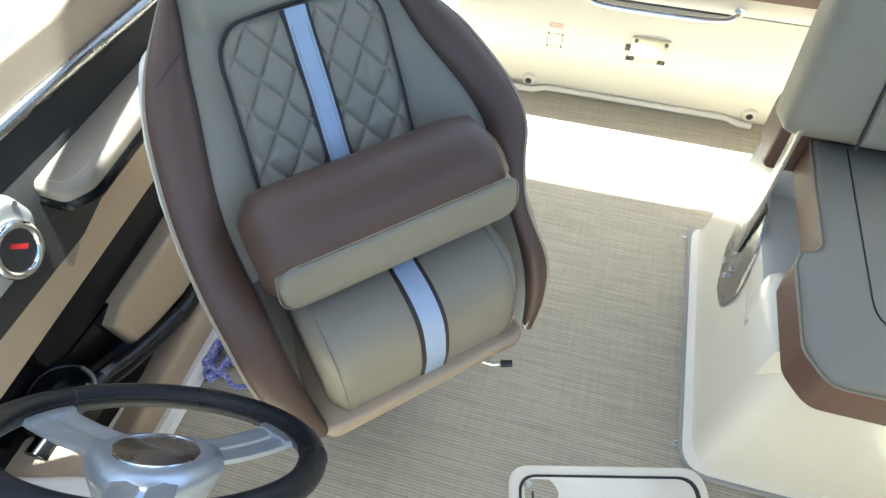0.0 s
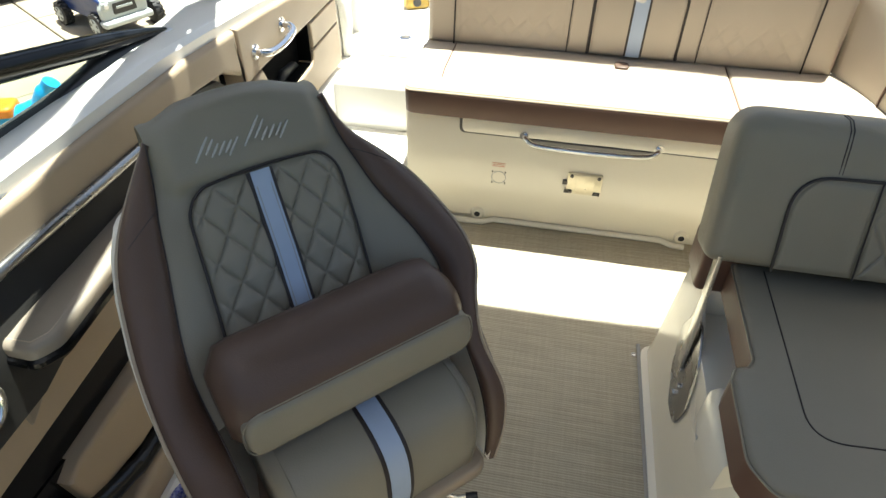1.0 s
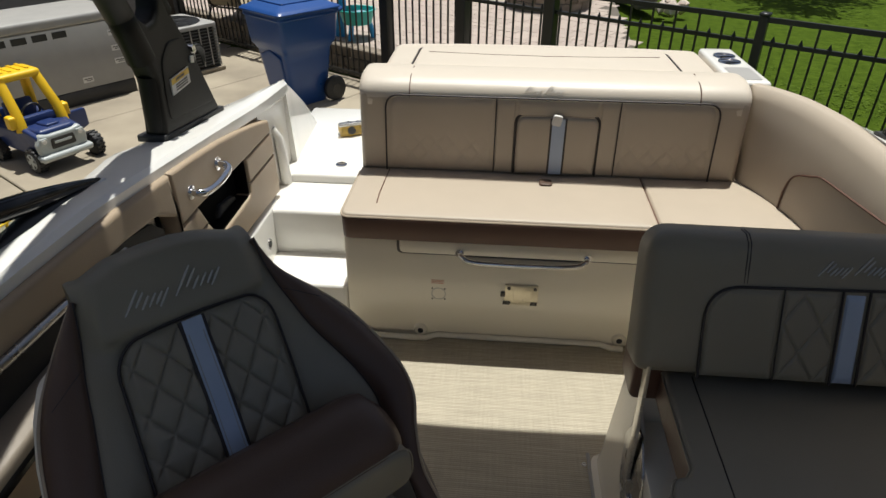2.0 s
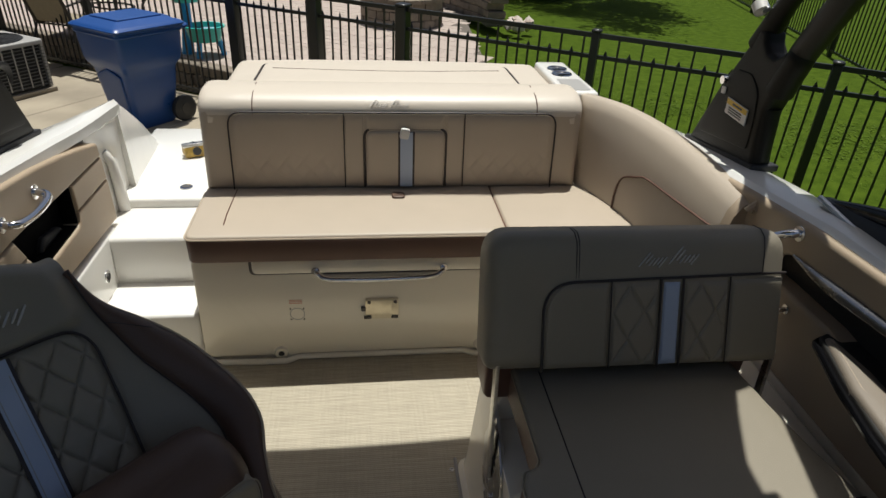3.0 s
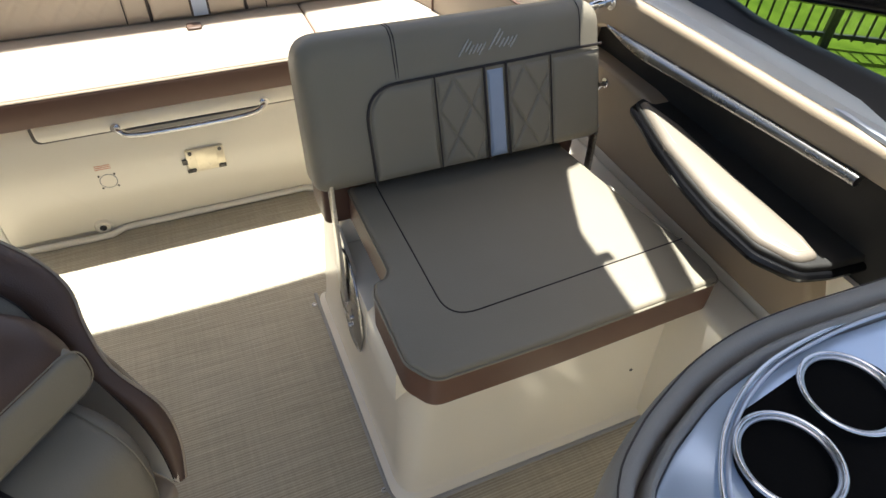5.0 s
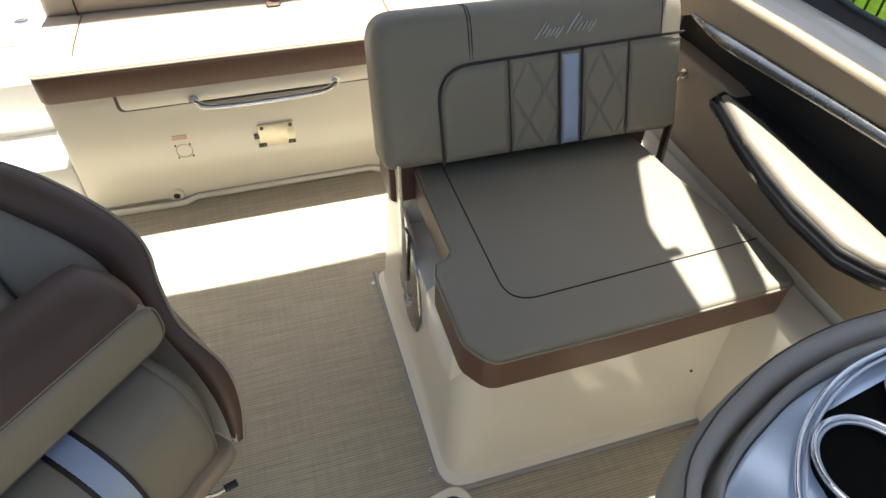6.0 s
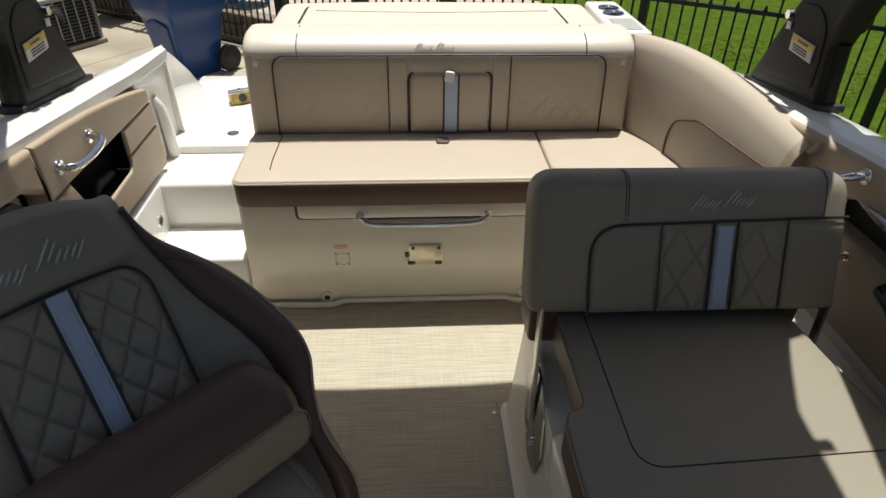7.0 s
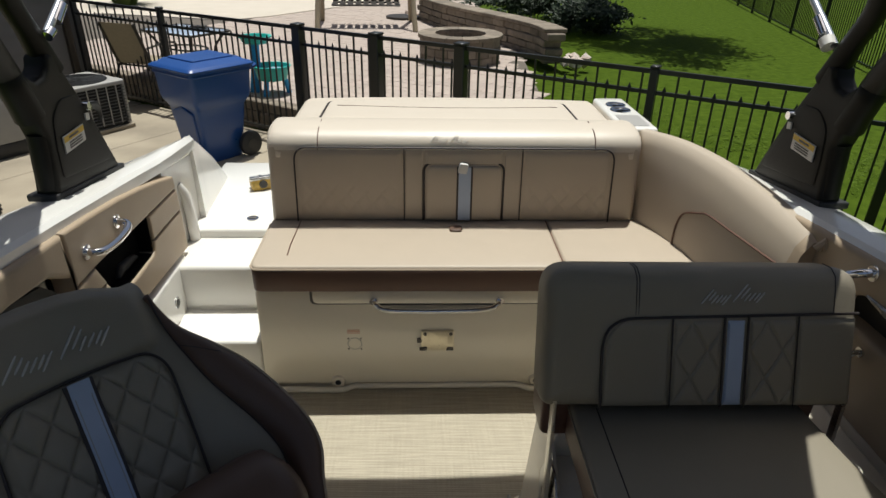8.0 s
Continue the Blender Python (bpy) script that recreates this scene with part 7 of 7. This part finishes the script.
def water_table():
    ob = thing("water_table", "turquoise plastic toy water table with two round basins", "toy")
    ob.matrix_world = Matrix.Translation((-1.83, 5.72, PATIO))
    def basin(x, y, z, r, h):
        rr = []
        for rad, zz in ((r * 0.82, 0), (r, h), (r + 0.02, h + 0.005), (r + 0.02, h + 0.02), (r * 0.95, h + 0.02), (r * 0.80, 0.02)):
            rr.append([Vector((x + rad * math.cos(a), y + rad * math.sin(a), z + zz)) for a in (2 * math.pi * k / 32 for k in range(32))])
        return loft(rr)
    part("low_basin", basin(0.10, 0.0, 0.17, 0.20, 0.14), M["teal"], ob)
    part("water_disc", disc(0.10, 0, 0.27, 0.185, 0.006, 28), M["table_glass"], ob, "shallow water")
    part("high_basin", basin(-0.08, 0.10, 0.56, 0.17, 0.06), M["teal"], ob)
    part("tower", tube([Vector((-0.13, 0.08, 0.0)), Vector((-0.10, 0.09, 0.3)), Vector((-0.09, 0.1, 0.57))], [0.07, 0.055, 0.05], 12), M["toy_sky"], ob, "blue toy tower")
    for a in (0.3, 2.3, 4.4):
        part("leg", tube([Vector((0.10 + 0.14 * math.cos(a), 0.14 * math.sin(a), 0.18)), Vector((0.10 + 0.18 * math.cos(a), 0.18 * math.sin(a), 0.0))], 0.03, 8), M["toy_sky"], ob)


water_table()


def swing_seat():
    ob = thing("garden_swing", "tan framed garden swing bench with a dark seat", "swing")
    ob.matrix_world = Matrix.Translation((-1.05, 11.4, PATIO)) @ Matrix.Rotation(radians(4), 4, "Z")
    for s in (-1, 1):
        part("front_leg", tube([Vector((s * 0.92, -0.75, 0.0)), Vector((s * 0.80, 0.0, 1.9))], 0.05, 8), M["sling"], ob)
        part("back_leg", tube([Vector((s * 0.92, 0.75, 0.0)), Vector((s * 0.80, 0.0, 1.9))], 0.05, 8), M["sling"], ob)
        part("hanger", tube([Vector((s * 0.62, 0.0, 1.85)), Vector((s * 0.62, -0.05, 0.45))], 0.012, 6), M["bronze"], ob)
    part("beam", tube([Vector((-0.95, 0, 1.92)), Vector((0.95, 0, 1.92))], 0.05, 8), M["sling"], ob)
    part("seat_frame", tube([Vector(p) for p in ((-0.65, -0.3, 0.42), (0.65, -0.3, 0.42), (0.65, 0.25, 0.42), (-0.65, 0.25, 0.42))], 0.02, 6, closed=True), M["bronze"], ob)
    for k in range(9):
        x = -0.6 + 0.15 * k
        part("seat_slat", rbox(x - 0.05, x + 0.05, -0.3, 0.25, 0.42, 0.435), M["bronze"], ob)
    for k in range(9):
        x = -0.6 + 0.15 * k
        part("back_slat", slab([(x - 0.05, 0.44), (x + 0.05, 0.44), (x + 0.05, 0.95), (x - 0.05, 0.95)], lambda a, b, h: Vector((a, 0.25 + (b - 0.44) * 0.3 + h, b)), 0, 0.015), M["bronze"], ob)
    t = thing("round_planter_tray", "low round dark tray on the patio", "tray")
    part("tray", disc(-0.35, 12.7, PATIO, 0.38, 0.05, 28, bevel=0.01), M["bronze"], t)


swing_seat()


def stone_ring(cx, cy, base, r_out, r_in, courses, h, rng, ob):
    for c in range(courses):
        n = 18
        for k in range(n):
            a0 = 2 * math.pi * (k + (0.5 if c % 2 else 0)) / n
            a1 = a0 + 2 * math.pi / n - 0.02
            ro = r_out + rng.uniform(-0.012, 0.012)
            rr = []
            for r, a in ((r_in, a0), (ro, a0), (ro, (a0 + a1) / 2), (ro, a1), (r_in, a1)):
                rr.append((cx + r * math.cos(a), cy + r * math.sin(a)))
            z0 = base + c * h
            bm = loft([[Vector((x, y, z0 + 0.004)) for x, y in rr], [Vector((x, y, z0 + h - 0.012)) for x, y in rr], [Vector((cx + (x - cx) * 0.985, cy + (y - cy) * 0.985, z0 + h - 0.002)) for x, y in rr]])
            part("stone", bm, M["stone"], ob, smooth=0)


def fire_pit():
    ob = thing("fire_pit", "round stone block fire pit with pale rocks inside", "fire pit")
    rng = random.Random(9)
    stone_ring(0.60, 7.95, PATIO, 0.60, 0.40, 3, 0.115, rng, ob)
    n = 16
    for k in range(n):
        a0 = 2 * math.pi * k / n
        a1 = a0 + 2 * math.pi / n - 0.012
        rr = [(0.60 + r * math.cos(a), 7.95 + r * math.sin(a)) for r, a in ((0.38, a0), (0.63, a0), (0.635, (a0 + a1) / 2), (0.63, a1), (0.38, a1), (0.378, (a0 + a1) / 2))]
        bm = loft([[Vector((x, y, PATIO + 0.346)) for x, y in rr], [Vector((x, y, PATIO + 0.395)) for x, y in rr]])
        part("cap_stone", bm, M["stone"], ob, smooth=0)
    part("ash_bed", disc(0.60, 7.95, PATIO, 0.40, 0.18, 28), M["mortar"], ob)
    for k in range(26):
        a, r = rng.random() * 6.28, 0.32 * math.sqrt(rng.random())
        s = rng.uniform(0.03, 0.07)
        bm = bmesh.new()
        bmesh.ops.create_icosphere(bm, subdivisions=1, radius=s)
        for v in bm.verts:
            v.co *= rng.uniform(0.75, 1.2)
        part("rock", bm, M["ash"], ob, smooth=0, m=Matrix.Translation((0.60 + r * math.cos(a), 7.95 + r * math.sin(a), PATIO + 0.20)))


fire_pit()


def stone_wall():
    ob = thing("garden_wall", "curved low garden wall of stacked tan stones with flat caps", "wall")
    rng = random.Random(21)
    path = catmull([(0.12, 12.6, 0), (0.55, 11.3, 0), (1.05, 10.3, 0), (1.55, 9.4, 0), (1.92, 8.55, 0), (2.02, 8.05, 0)], 12)
    # arc lengths
    run = [0.0]
    for p, q in zip(path, path[1:]):
        run.append(run[-1] + (q - p).length)

    def at(s):
        for i in range(len(run) - 1):
            if run[i + 1] >= s:
                t = (s - run[i]) / (run[i + 1] - run[i])
                return path[i].lerp(path[i + 1], t), (path[i + 1] - path[i]).normalized()
        return path[-1], (path[-1] - path[-2]).normalized()

    total = run[-1]
    for c in range(4):
        s = 0.0 if c % 2 else -0.15
        while s < total - 0.05:
            ln = rng.uniform(0.2, 0.36)
            p, d = at(min(max(s + ln / 2, 0), total))
            m = Matrix.Translation((p.x, p.y, PATIO - 0.05 + c * 0.115)) @ Matrix.Rotation(math.atan2(d.y, d.x), 4, "Z")
            wob = rng.uniform(-0.012, 0.012)
            part("stone", rbox(-ln / 2 + 0.004, ln / 2 - 0.004, -0.14 + wob, 0.14 + wob, 0.003, 0.112, 0.014, 1), M["stone"], ob, smooth=0, m=m)
            s += ln
    s = 0.0
    while s < total - 0.05:
        ln = rng.uniform(0.32, 0.45)
        p, d = at(min(s + ln / 2, total))
        m = Matrix.Translation((p.x, p.y, PATIO - 0.05 + 4 * 0.115)) @ Matrix.Rotation(math.atan2(d.y, d.x), 4, "Z")
        part("cap_stone", rbox(-ln / 2 + 0.003, ln / 2 - 0.003, -0.18, 0.18, 0.002, 0.06, 0.01, 1), M["stone"], ob, smooth=0, m=m)
        s += ln
    pile = thing("loose_stones", "loose pale stones piled beside the garden wall", "stones")
    for k in range(24):
        bm = bmesh.new()
        bmesh.ops.create_icosphere(bm, subdivisions=1, radius=rng.uniform(0.06, 0.13))
        for v in bm.verts:
            v.co *= rng.uniform(0.75, 1.2)
        x, y = rng.uniform(-0.35, 0.25), rng.uniform(12.8, 13.6)
        if k > 15:
            x, y = rng.uniform(2.0, 2.5), rng.uniform(7.6, 8.4)
        part("stone", bm, M["ash"], pile, smooth=0, m=Matrix.Translation((x, y, PATIO + 0.02)))


stone_wall()


def leafy(name, label, category, centre, size, trunk, n, seed, leaf, material, droop=0.0):
    """A tapered trunk with limbs and a crown of many small leaves in loose clumps."""
    rng = random.Random(seed)
    ob = thing(name, label, category)
    c = Vector(centre)
    tips = []
    if trunk:
        part("trunk", tube([Vector((c.x - 1.3, c.y + 1.7, trunk[0])), Vector((c.x - 1.0, c.y + 1.2, (trunk[0] + trunk[1]) / 2)), Vector((c.x, c.y + 0.05, trunk[1]))], [trunk[2], trunk[2] * 0.75, trunk[2] * 0.4], 10), M["bark"], ob)
        for k in range(9):
            a = k * 2.4
            end = c + Vector((math.cos(a) * size[0] * 0.65, math.sin(a) * size[1] * 0.65, rng.uniform(-0.3, 0.6) * size[2]))
            st = Vector((c.x - 1.0, c.y + 1.2, (trunk[0] + trunk[1]) / 2)).lerp(Vector((c.x, c.y + 0.05, trunk[1])), rng.uniform(0.1, 0.95))
            part("limb", tube(catmull([st, st.lerp(end, 0.5) + Vector((0, 0, 0.1)), end], 4), [trunk[2] * 0.35] * 4 + [trunk[2] * 0.22] * 4 + [0.01], 6), M["bark"], ob)
    clumps = []
    for k in range(46):
        v = Vector((rng.gauss(0, 1), rng.gauss(0, 1), rng.gauss(0, 1))).normalized() * rng.uniform(0.35, 1.0)
        clumps.append((c + Vector((v.x * size[0], v.y * size[1], v.z * size[2])), rng.uniform(0.16, 0.34)))
    verts, faces = [], []
    for k in range(n):
        cc, cr = clumps[rng.randrange(len(clumps))]
        p = cc + Vector((rng.gauss(0, 0.5) * size[0], rng.gauss(0, 0.5) * size[1], rng.gauss(0, 0.45) * size[2])) * cr
        u = Vector((rng.gauss(0, 1), rng.gauss(0, 1), rng.gauss(0, 0.6))).normalized()
        w = u.orthogonal().normalized()
        s = leaf * rng.uniform(0.6, 1.3)
        i = len(verts)
        verts += [p - u * s, p + w * s * 0.42, p + u * s, p - w * s * 0.42]
        faces.append((i, i + 1, i + 2, i + 3))
    me = bpy.data.meshes.new("crown")
    me.from_pydata([tuple(v) for v in verts], [], faces)
    me.materials.append(material)
    cr = new("crown", me)
    cr.parent = ob
    tagged(cr, kind="stuff")
    return ob


# the tree's crown is out of view, placed for the shadow it casts on the lawn
leafy("tree", "dark leafy tree shading the lawn", "tree", (4.5, 11.4, 2.9), (1.9, 2.2, 1.0), (LAWN - 0.1, 2.6, 0.11), 9000, 4, 0.09, M["leaf"])
leafy("shrub", "dark spreading shrub behind the garden wall", "shrub", (2.5, 13.2, 0.15), (1.7, 1.2, 0.65), None, 6500, 6, 0.06, M["leaf"])
leafy("shrub", "dark spreading shrub behind the garden wall", "shrub", (3.4, 12.0, -0.1), (1.0, 0.9, 0.42), None, 4000, 8, 0.06, M["leaf"])


def grass_tuft(x, y, z, r, h, n, seed):
    ob = thing("ornamental_grass", "tuft of pale green ornamental grass", "plant")
    rng = random.Random(seed)
    verts, faces = [], []
    for k in range(n):
        a = rng.random() * 6.28
        d = Vector((math.cos(a), math.sin(a), 0))
        p = Vector((x, y, z)) + d * r * 0.3 * rng.random()
        reach, hh = r * rng.uniform(0.5, 1.1), h * rng.uniform(0.6, 1.1)
        side = Vector((-d.y, d.x, 0)) * 0.012
        q, e = p + d * reach * 0.5 + Vector((0, 0, hh)), p + d * reach + Vector((0, 0, hh * 0.55))
        i = len(verts)
        verts += [p - side, p + side, q + side * 0.8, q - side * 0.8, e]
        faces += [(i, i + 1, i + 2, i + 3), (i + 3, i + 2, i + 4)]
    me = bpy.data.meshes.new("blades")
    me.from_pydata([tuple(v) for v in verts], [], faces)
    me.materials.append(M["ornamental"])
    b = new("blades", me)
    b.parent = ob


grass_tuft(-6.9, 14.2, PATIO, 0.8, 0.75, 500, 3)


def ride_on_truck():
    ob = thing("ride_on_truck", "yellow and blue plastic ride-on toy truck, door open, on the driveway", "toy car")
    ob.matrix_world = Matrix.Translation((-3.77, 2.74, GROUND + 0.03)) @ Matrix.Rotation(radians(-27), 4, "Z") @ Matrix.Scale(0.76, 4)
    # local +x is the nose
    body = rounded([(-0.52, 0.20), (-0.40, 0.16), (0.16, 0.16), (0.24, 0.24), (0.46, 0.24), (0.46, 0.40), (0.24, 0.44), (0.14, 0.46), (0.08, 0.40), (-0.22, 0.40), (-0.30, 0.50), (-0.54, 0.48)], 0.03, 4)
    for y0, y1 in ((-0.24, -0.17), (0.17, 0.24)):
        part("body_side", puff(body, y0, y1, 0.025, lambda a, b, h: Vector((a, h, b)), both=True), M["toy_blue"], ob, "deep blue moulded side")
    part("floor_pan", rbox(-0.50, 0.30, -0.18, 0.18, 0.17, 0.21, 0.01), M["toy_blue"], ob)
    part("bed_wall", rbox(-0.53, -0.47, -0.19, 0.19, 0.18, 0.49, 0.02), M["toy_blue"], ob)
    part("bonnet", puff(rounded([(0.14, -0.21), (0.44, -0.19), (0.44, 0.19), (0.14, 0.21)], 0.05, 4), 0.30, 0.445, 0.04, flat_xy, 0.01), M["toy_blue"], ob)
    part("bonnet_scoop", puff(rounded([(0.20, -0.09), (0.38, -0.07), (0.38, 0.07), (0.20, 0.09)], 0.03, 4), 0.43, 0.475, 0.015, flat_xy), M["toy_blue"], ob)
    fascia = rounded([(-0.25, 0.20), (0.25, 0.20), (0.26, 0.32), (0.21, 0.42), (0.12, 0.40), (-0.12, 0.40), (-0.21, 0.42), (-0.26, 0.32)], 0.03, 4)
    grille = part("grille", puff(fascia, 0.0, 0.06, 0.025, lambda a, b, h: Vector((0.42 + h, a, b))), M["toy_grey"], ob, "grey plastic grille and bumper")
    part("grille_inset", puff(rounded([(-0.13, 0.25), (0.13, 0.25), (0.12, 0.36), (-0.12, 0.36)], 0.02, 4), 0.058, 0.066, 0.003, lambda a, b, h: Vector((0.42 + h, a, b))), M["black"], grille)
    part("grille_bar", rbox(0.485, 0.492, -0.09, 0.09, 0.30, 0.325, 0.003), M["toy_grey"], grille)
    part("bumper", puff(rounded([(-0.27, 0.14), (0.27, 0.14), (0.28, 0.21), (-0.28, 0.21)], 0.03, 4), 0.0, 0.10, 0.03, lambda a, b, h: Vector((0.43 + h, a, b))), M["toy_grey"], ob)
    for y in (-0.19, 0.19):
        light = part("headlight", puff(rounded([(y - 0.045, 0.31), (y + 0.045, 0.31), (y + 0.04, 0.385), (y - 0.04, 0.385)], 0.02, 4), 0.05, 0.075, 0.01, lambda a, b, h: Vector((0.42 + h, a, b))), M["toy_grey"], ob)
        part("lens", disc(0.493, y, 0.348, 0.024, 0.006, 16, "x", bevel=0.002), M["white_label"], light)
    for sx, sy in ((-0.34, -0.205), (-0.34, 0.205), (0.18, -0.215), (0.18, 0.215)):
        top = Vector((-0.26 if sx < 0 else -0.03, sy * 0.84, 0.885))
        part("roof_post", tube([Vector((sx, sy, 0.40)), Vector((sx * 0.95 - 0.01, sy * 0.97, 0.56)), top], [0.060, 0.052, 0.050], 10, flat=0.8), M["toy_yellow"], ob, "yellow plastic roof post")
    part("roof", puff(rounded([(-0.33, -0.23), (0.03, -0.23), (0.03, 0.23), (-0.33, 0.23)], 0.07, 5), 0.855, 0.935, 0.035, flat_xy, 0.012, both=True), M["toy_yellow"], ob, "yellow plastic roof")
    for y in (-0.13, -0.045, 0.045, 0.13):
        part("roof_rib", rbox(-0.27, -0.03, y - 0.018, y + 0.018, 0.935, 0.957, 0.009), M["toy_yellow"], ob)
    for y in (-0.275, 0.275):
        part("mirror", puff(rounded([(-0.06, 0.0), (0.05, 0.0), (0.05, 0.13), (-0.05, 0.14)], 0.025, 4), -0.035, 0.035, 0.015, lambda a, b, h, y=y: Vector((0.14 + a, y + h, 0.44 + b)), both=True), M["toy_yellow"], ob, "yellow plastic mirror")
    part("seat_back", rbox(-0.26, -0.19, -0.15, 0.15, 0.22, 0.62, 0.03), M["toy_blue"], ob)
    part("seat_base", rbox(-0.22, -0.02, -0.15, 0.15, 0.20, 0.32, 0.03), M["toy_blue"], ob)
    part("dash", rbox(0.08, 0.17, -0.17, 0.17, 0.42, 0.53, 0.03), M["toy_blue"], ob)
    part("toy_wheel", tube([Vector((0.03 + 0.03 * math.sin(a), 0.09 * math.cos(a), 0.54 + 0.08 * math.sin(a))) for a in (2 * math.pi * k / 20 for k in range(20))], 0.013, 6, closed=True), M["black"], ob)
    part("open_door", puff(rounded([(0.0, 0.0), (0.30, 0.03), (0.30, 0.23), (0.04, 0.26)], 0.04, 4), -0.022, 0.022, 0.012, lambda a, b, h: Vector((0.16 - a * 0.35, 0.25 + a * 0.93, 0.20 + b)) + Vector((h, 0, 0)), both=True), M["toy_blue"], ob, "open blue side door")
    for x, y, r in ((-0.34, -0.27, 0.12), (-0.34, 0.27, 0.12), (0.32, -0.24, 0.13), (0.36, 0.37, 0.13)):
        side = -1 if y < 0 else 1
        wl = part("wheel", disc(x, y - 0.05, r, r - 0.008, 0.10, 28, "y", bevel=0.02), M["rubber"], ob, "black plastic wheel")
        lugs = bmesh.new()
        for k in range(16):
            a = 2 * math.pi * k / 16
            for off in (-0.025, 0.025):
                q = Matrix.Translation((x + (r - 0.006) * math.cos(a + off * 4), y + off, r + (r - 0.006) * math.sin(a + off * 4))) @ Matrix.Rotation(-a - off * 4, 4, "Y")
                bmesh.ops.create_cube(lugs, size=1.0, matrix=q @ Matrix.Diagonal((0.016, 0.04, 0.022, 1)))
        tagged(part("tread", lugs, M["rubber"], wl, smooth=0), kind="stuff")
        part("rim", disc(x, y + side * 0.048, r, r * 0.62, 0.008 * side, 24, "y"), M["toy_grey"], wl, "grey wheel rim")
        for k in range(5):
            a = 2 * math.pi * k / 5 + 0.3
            hole = rounded([(0.28 * r, -0.05 * r), (0.55 * r, -0.17 * r), (0.55 * r, 0.17 * r), (0.28 * r, 0.05 * r)], 0.006, 2)
            part("rim_hole", slab(hole, lambda u, v, h, a=a, x=x, y=y, r=r, side=side: Vector((x + u * math.cos(a) - v * math.sin(a), y + side * (0.0555 + h), r + u * math.sin(a) + v * math.cos(a))), 0.0, 0.003), M["black"], wl)
        part("axle", tube([Vector((x, y - side * 0.05, r)), Vector((x - 0.02, side * 0.10, 0.19))], 0.008, 6), M["steel"], wl)


ride_on_truck()


def pool_toys():
    ob = thing("ride_on_toy", "bright blue and orange plastic ride-on toy on the driveway", "toy")
    ob.matrix_world = Matrix.Translation((-3.22, 1.06, GROUND + 0.03)) @ Matrix.Rotation(radians(20), 4, "Z") @ Matrix.Scale(0.72, 4)
    part("hull", tube(catmull([(-0.30, 0, 0.20), (-0.05, 0, 0.16), (0.15, 0, 0.22), (0.27, 0, 0.38), (0.33, 0, 0.46)], 5), [0.07, 0.10, 0.115, 0.12, 0.12, 0.12] + [0.11] * 5 + [0.09] * 5 + [0.07] * 5, 12), M["toy_sky"], ob, "bright blue plastic body")
    part("seat_pad", puff(rounded([(-0.32, -0.12), (-0.02, -0.12), (-0.02, 0.12), (-0.32, 0.12)], 0.06, 4), 0.22, 0.30, 0.03, flat_xy), M["toy_orange"], ob, "orange plastic seat")
    for x, y in ((-0.22, -0.13), (-0.22, 0.13), (0.2, -0.1), (0.2, 0.1)):
        part("wheel", disc(x, y - 0.02, 0.07, 0.07, 0.04, 18, "y", bevel=0.01), M["toy_yellow"], ob, "yellow wheel")
    ob2 = thing("toy_scooter", "small yellow plastic scooter lying on the driveway", "toy")
    ob2.matrix_world = Matrix.Translation((-3.20, 1.36, GROUND + 0.03)) @ Matrix.Scale(0.5, 4)
    part("deck", puff(rounded([(-0.22, -0.06), (0.2, -0.06), (0.2, 0.06), (-0.22, 0.06)], 0.03, 4), 0.03, 0.07, 0.01, flat_xy), M["toy_yellow"], ob2)
    part("stem", tube([Vector((0.18, 0, 0.06)), Vector((0.24, 0.03, 0.36))], 0.018, 8), M["toy_yellow"], ob2)
    part("bar", tube([Vector((0.22, -0.12, 0.36)), Vector((0.25, 0.16, 0.37))], 0.016, 8), M["toy_yellow"], ob2)
    part("wheel", disc(0.2, -0.015, 0.045, 0.045, 0.03, 16, "y"), M["rubber"], ob2)


pool_toys()


def lawn_blades():
    """Short grass blades standing on the lawn."""
    rng = np.random.RandomState(3)
    n = 150000
    u, v = rng.rand(n), rng.rand(n)
    y = -2.5 + 25.0 * v ** 1.7
    x = 1.3 + (5.0 + 0.32 * (y + 2.5)) * u
    keep = ~((x < 2.3) & (y > 6.0)) & ~((x < 1.7) & (y > 3.0))
    x, y = x[keep], y[keep]
    n = len(x)
    z = np.array([lawn_height(a, b) for a, b in zip(x, y)])
    ang = rng.rand(n) * 6.283
    h = 0.002 + 0.003 * rng.rand(n)
    w = 0.006 + 0.006 * rng.rand(n)
    lean = 0.06 * (rng.rand(n, 2) - 0.5) * 2
    co = np.zeros((n, 3, 3))
    co[:, 0] = np.stack([x - w * np.cos(ang), y - w * np.sin(ang), z - 0.005], 1)
    co[:, 1] = np.stack([x + w * np.cos(ang), y + w * np.sin(ang), z - 0.005], 1)
    co[:, 2] = np.stack([x + lean[:, 0], y + lean[:, 1], z + h], 1)
    me = bpy.data.meshes.new("grass")
    me.from_pydata(co.reshape(-1, 3).tolist(), [], [(3 * k, 3 * k + 1, 3 * k + 2) for k in range(n)])
    me.materials.append(M["blade"])
    tagged(new("grass", me), "short bright green lawn grass blades", "grass", kind="stuff")


lawn_blades()
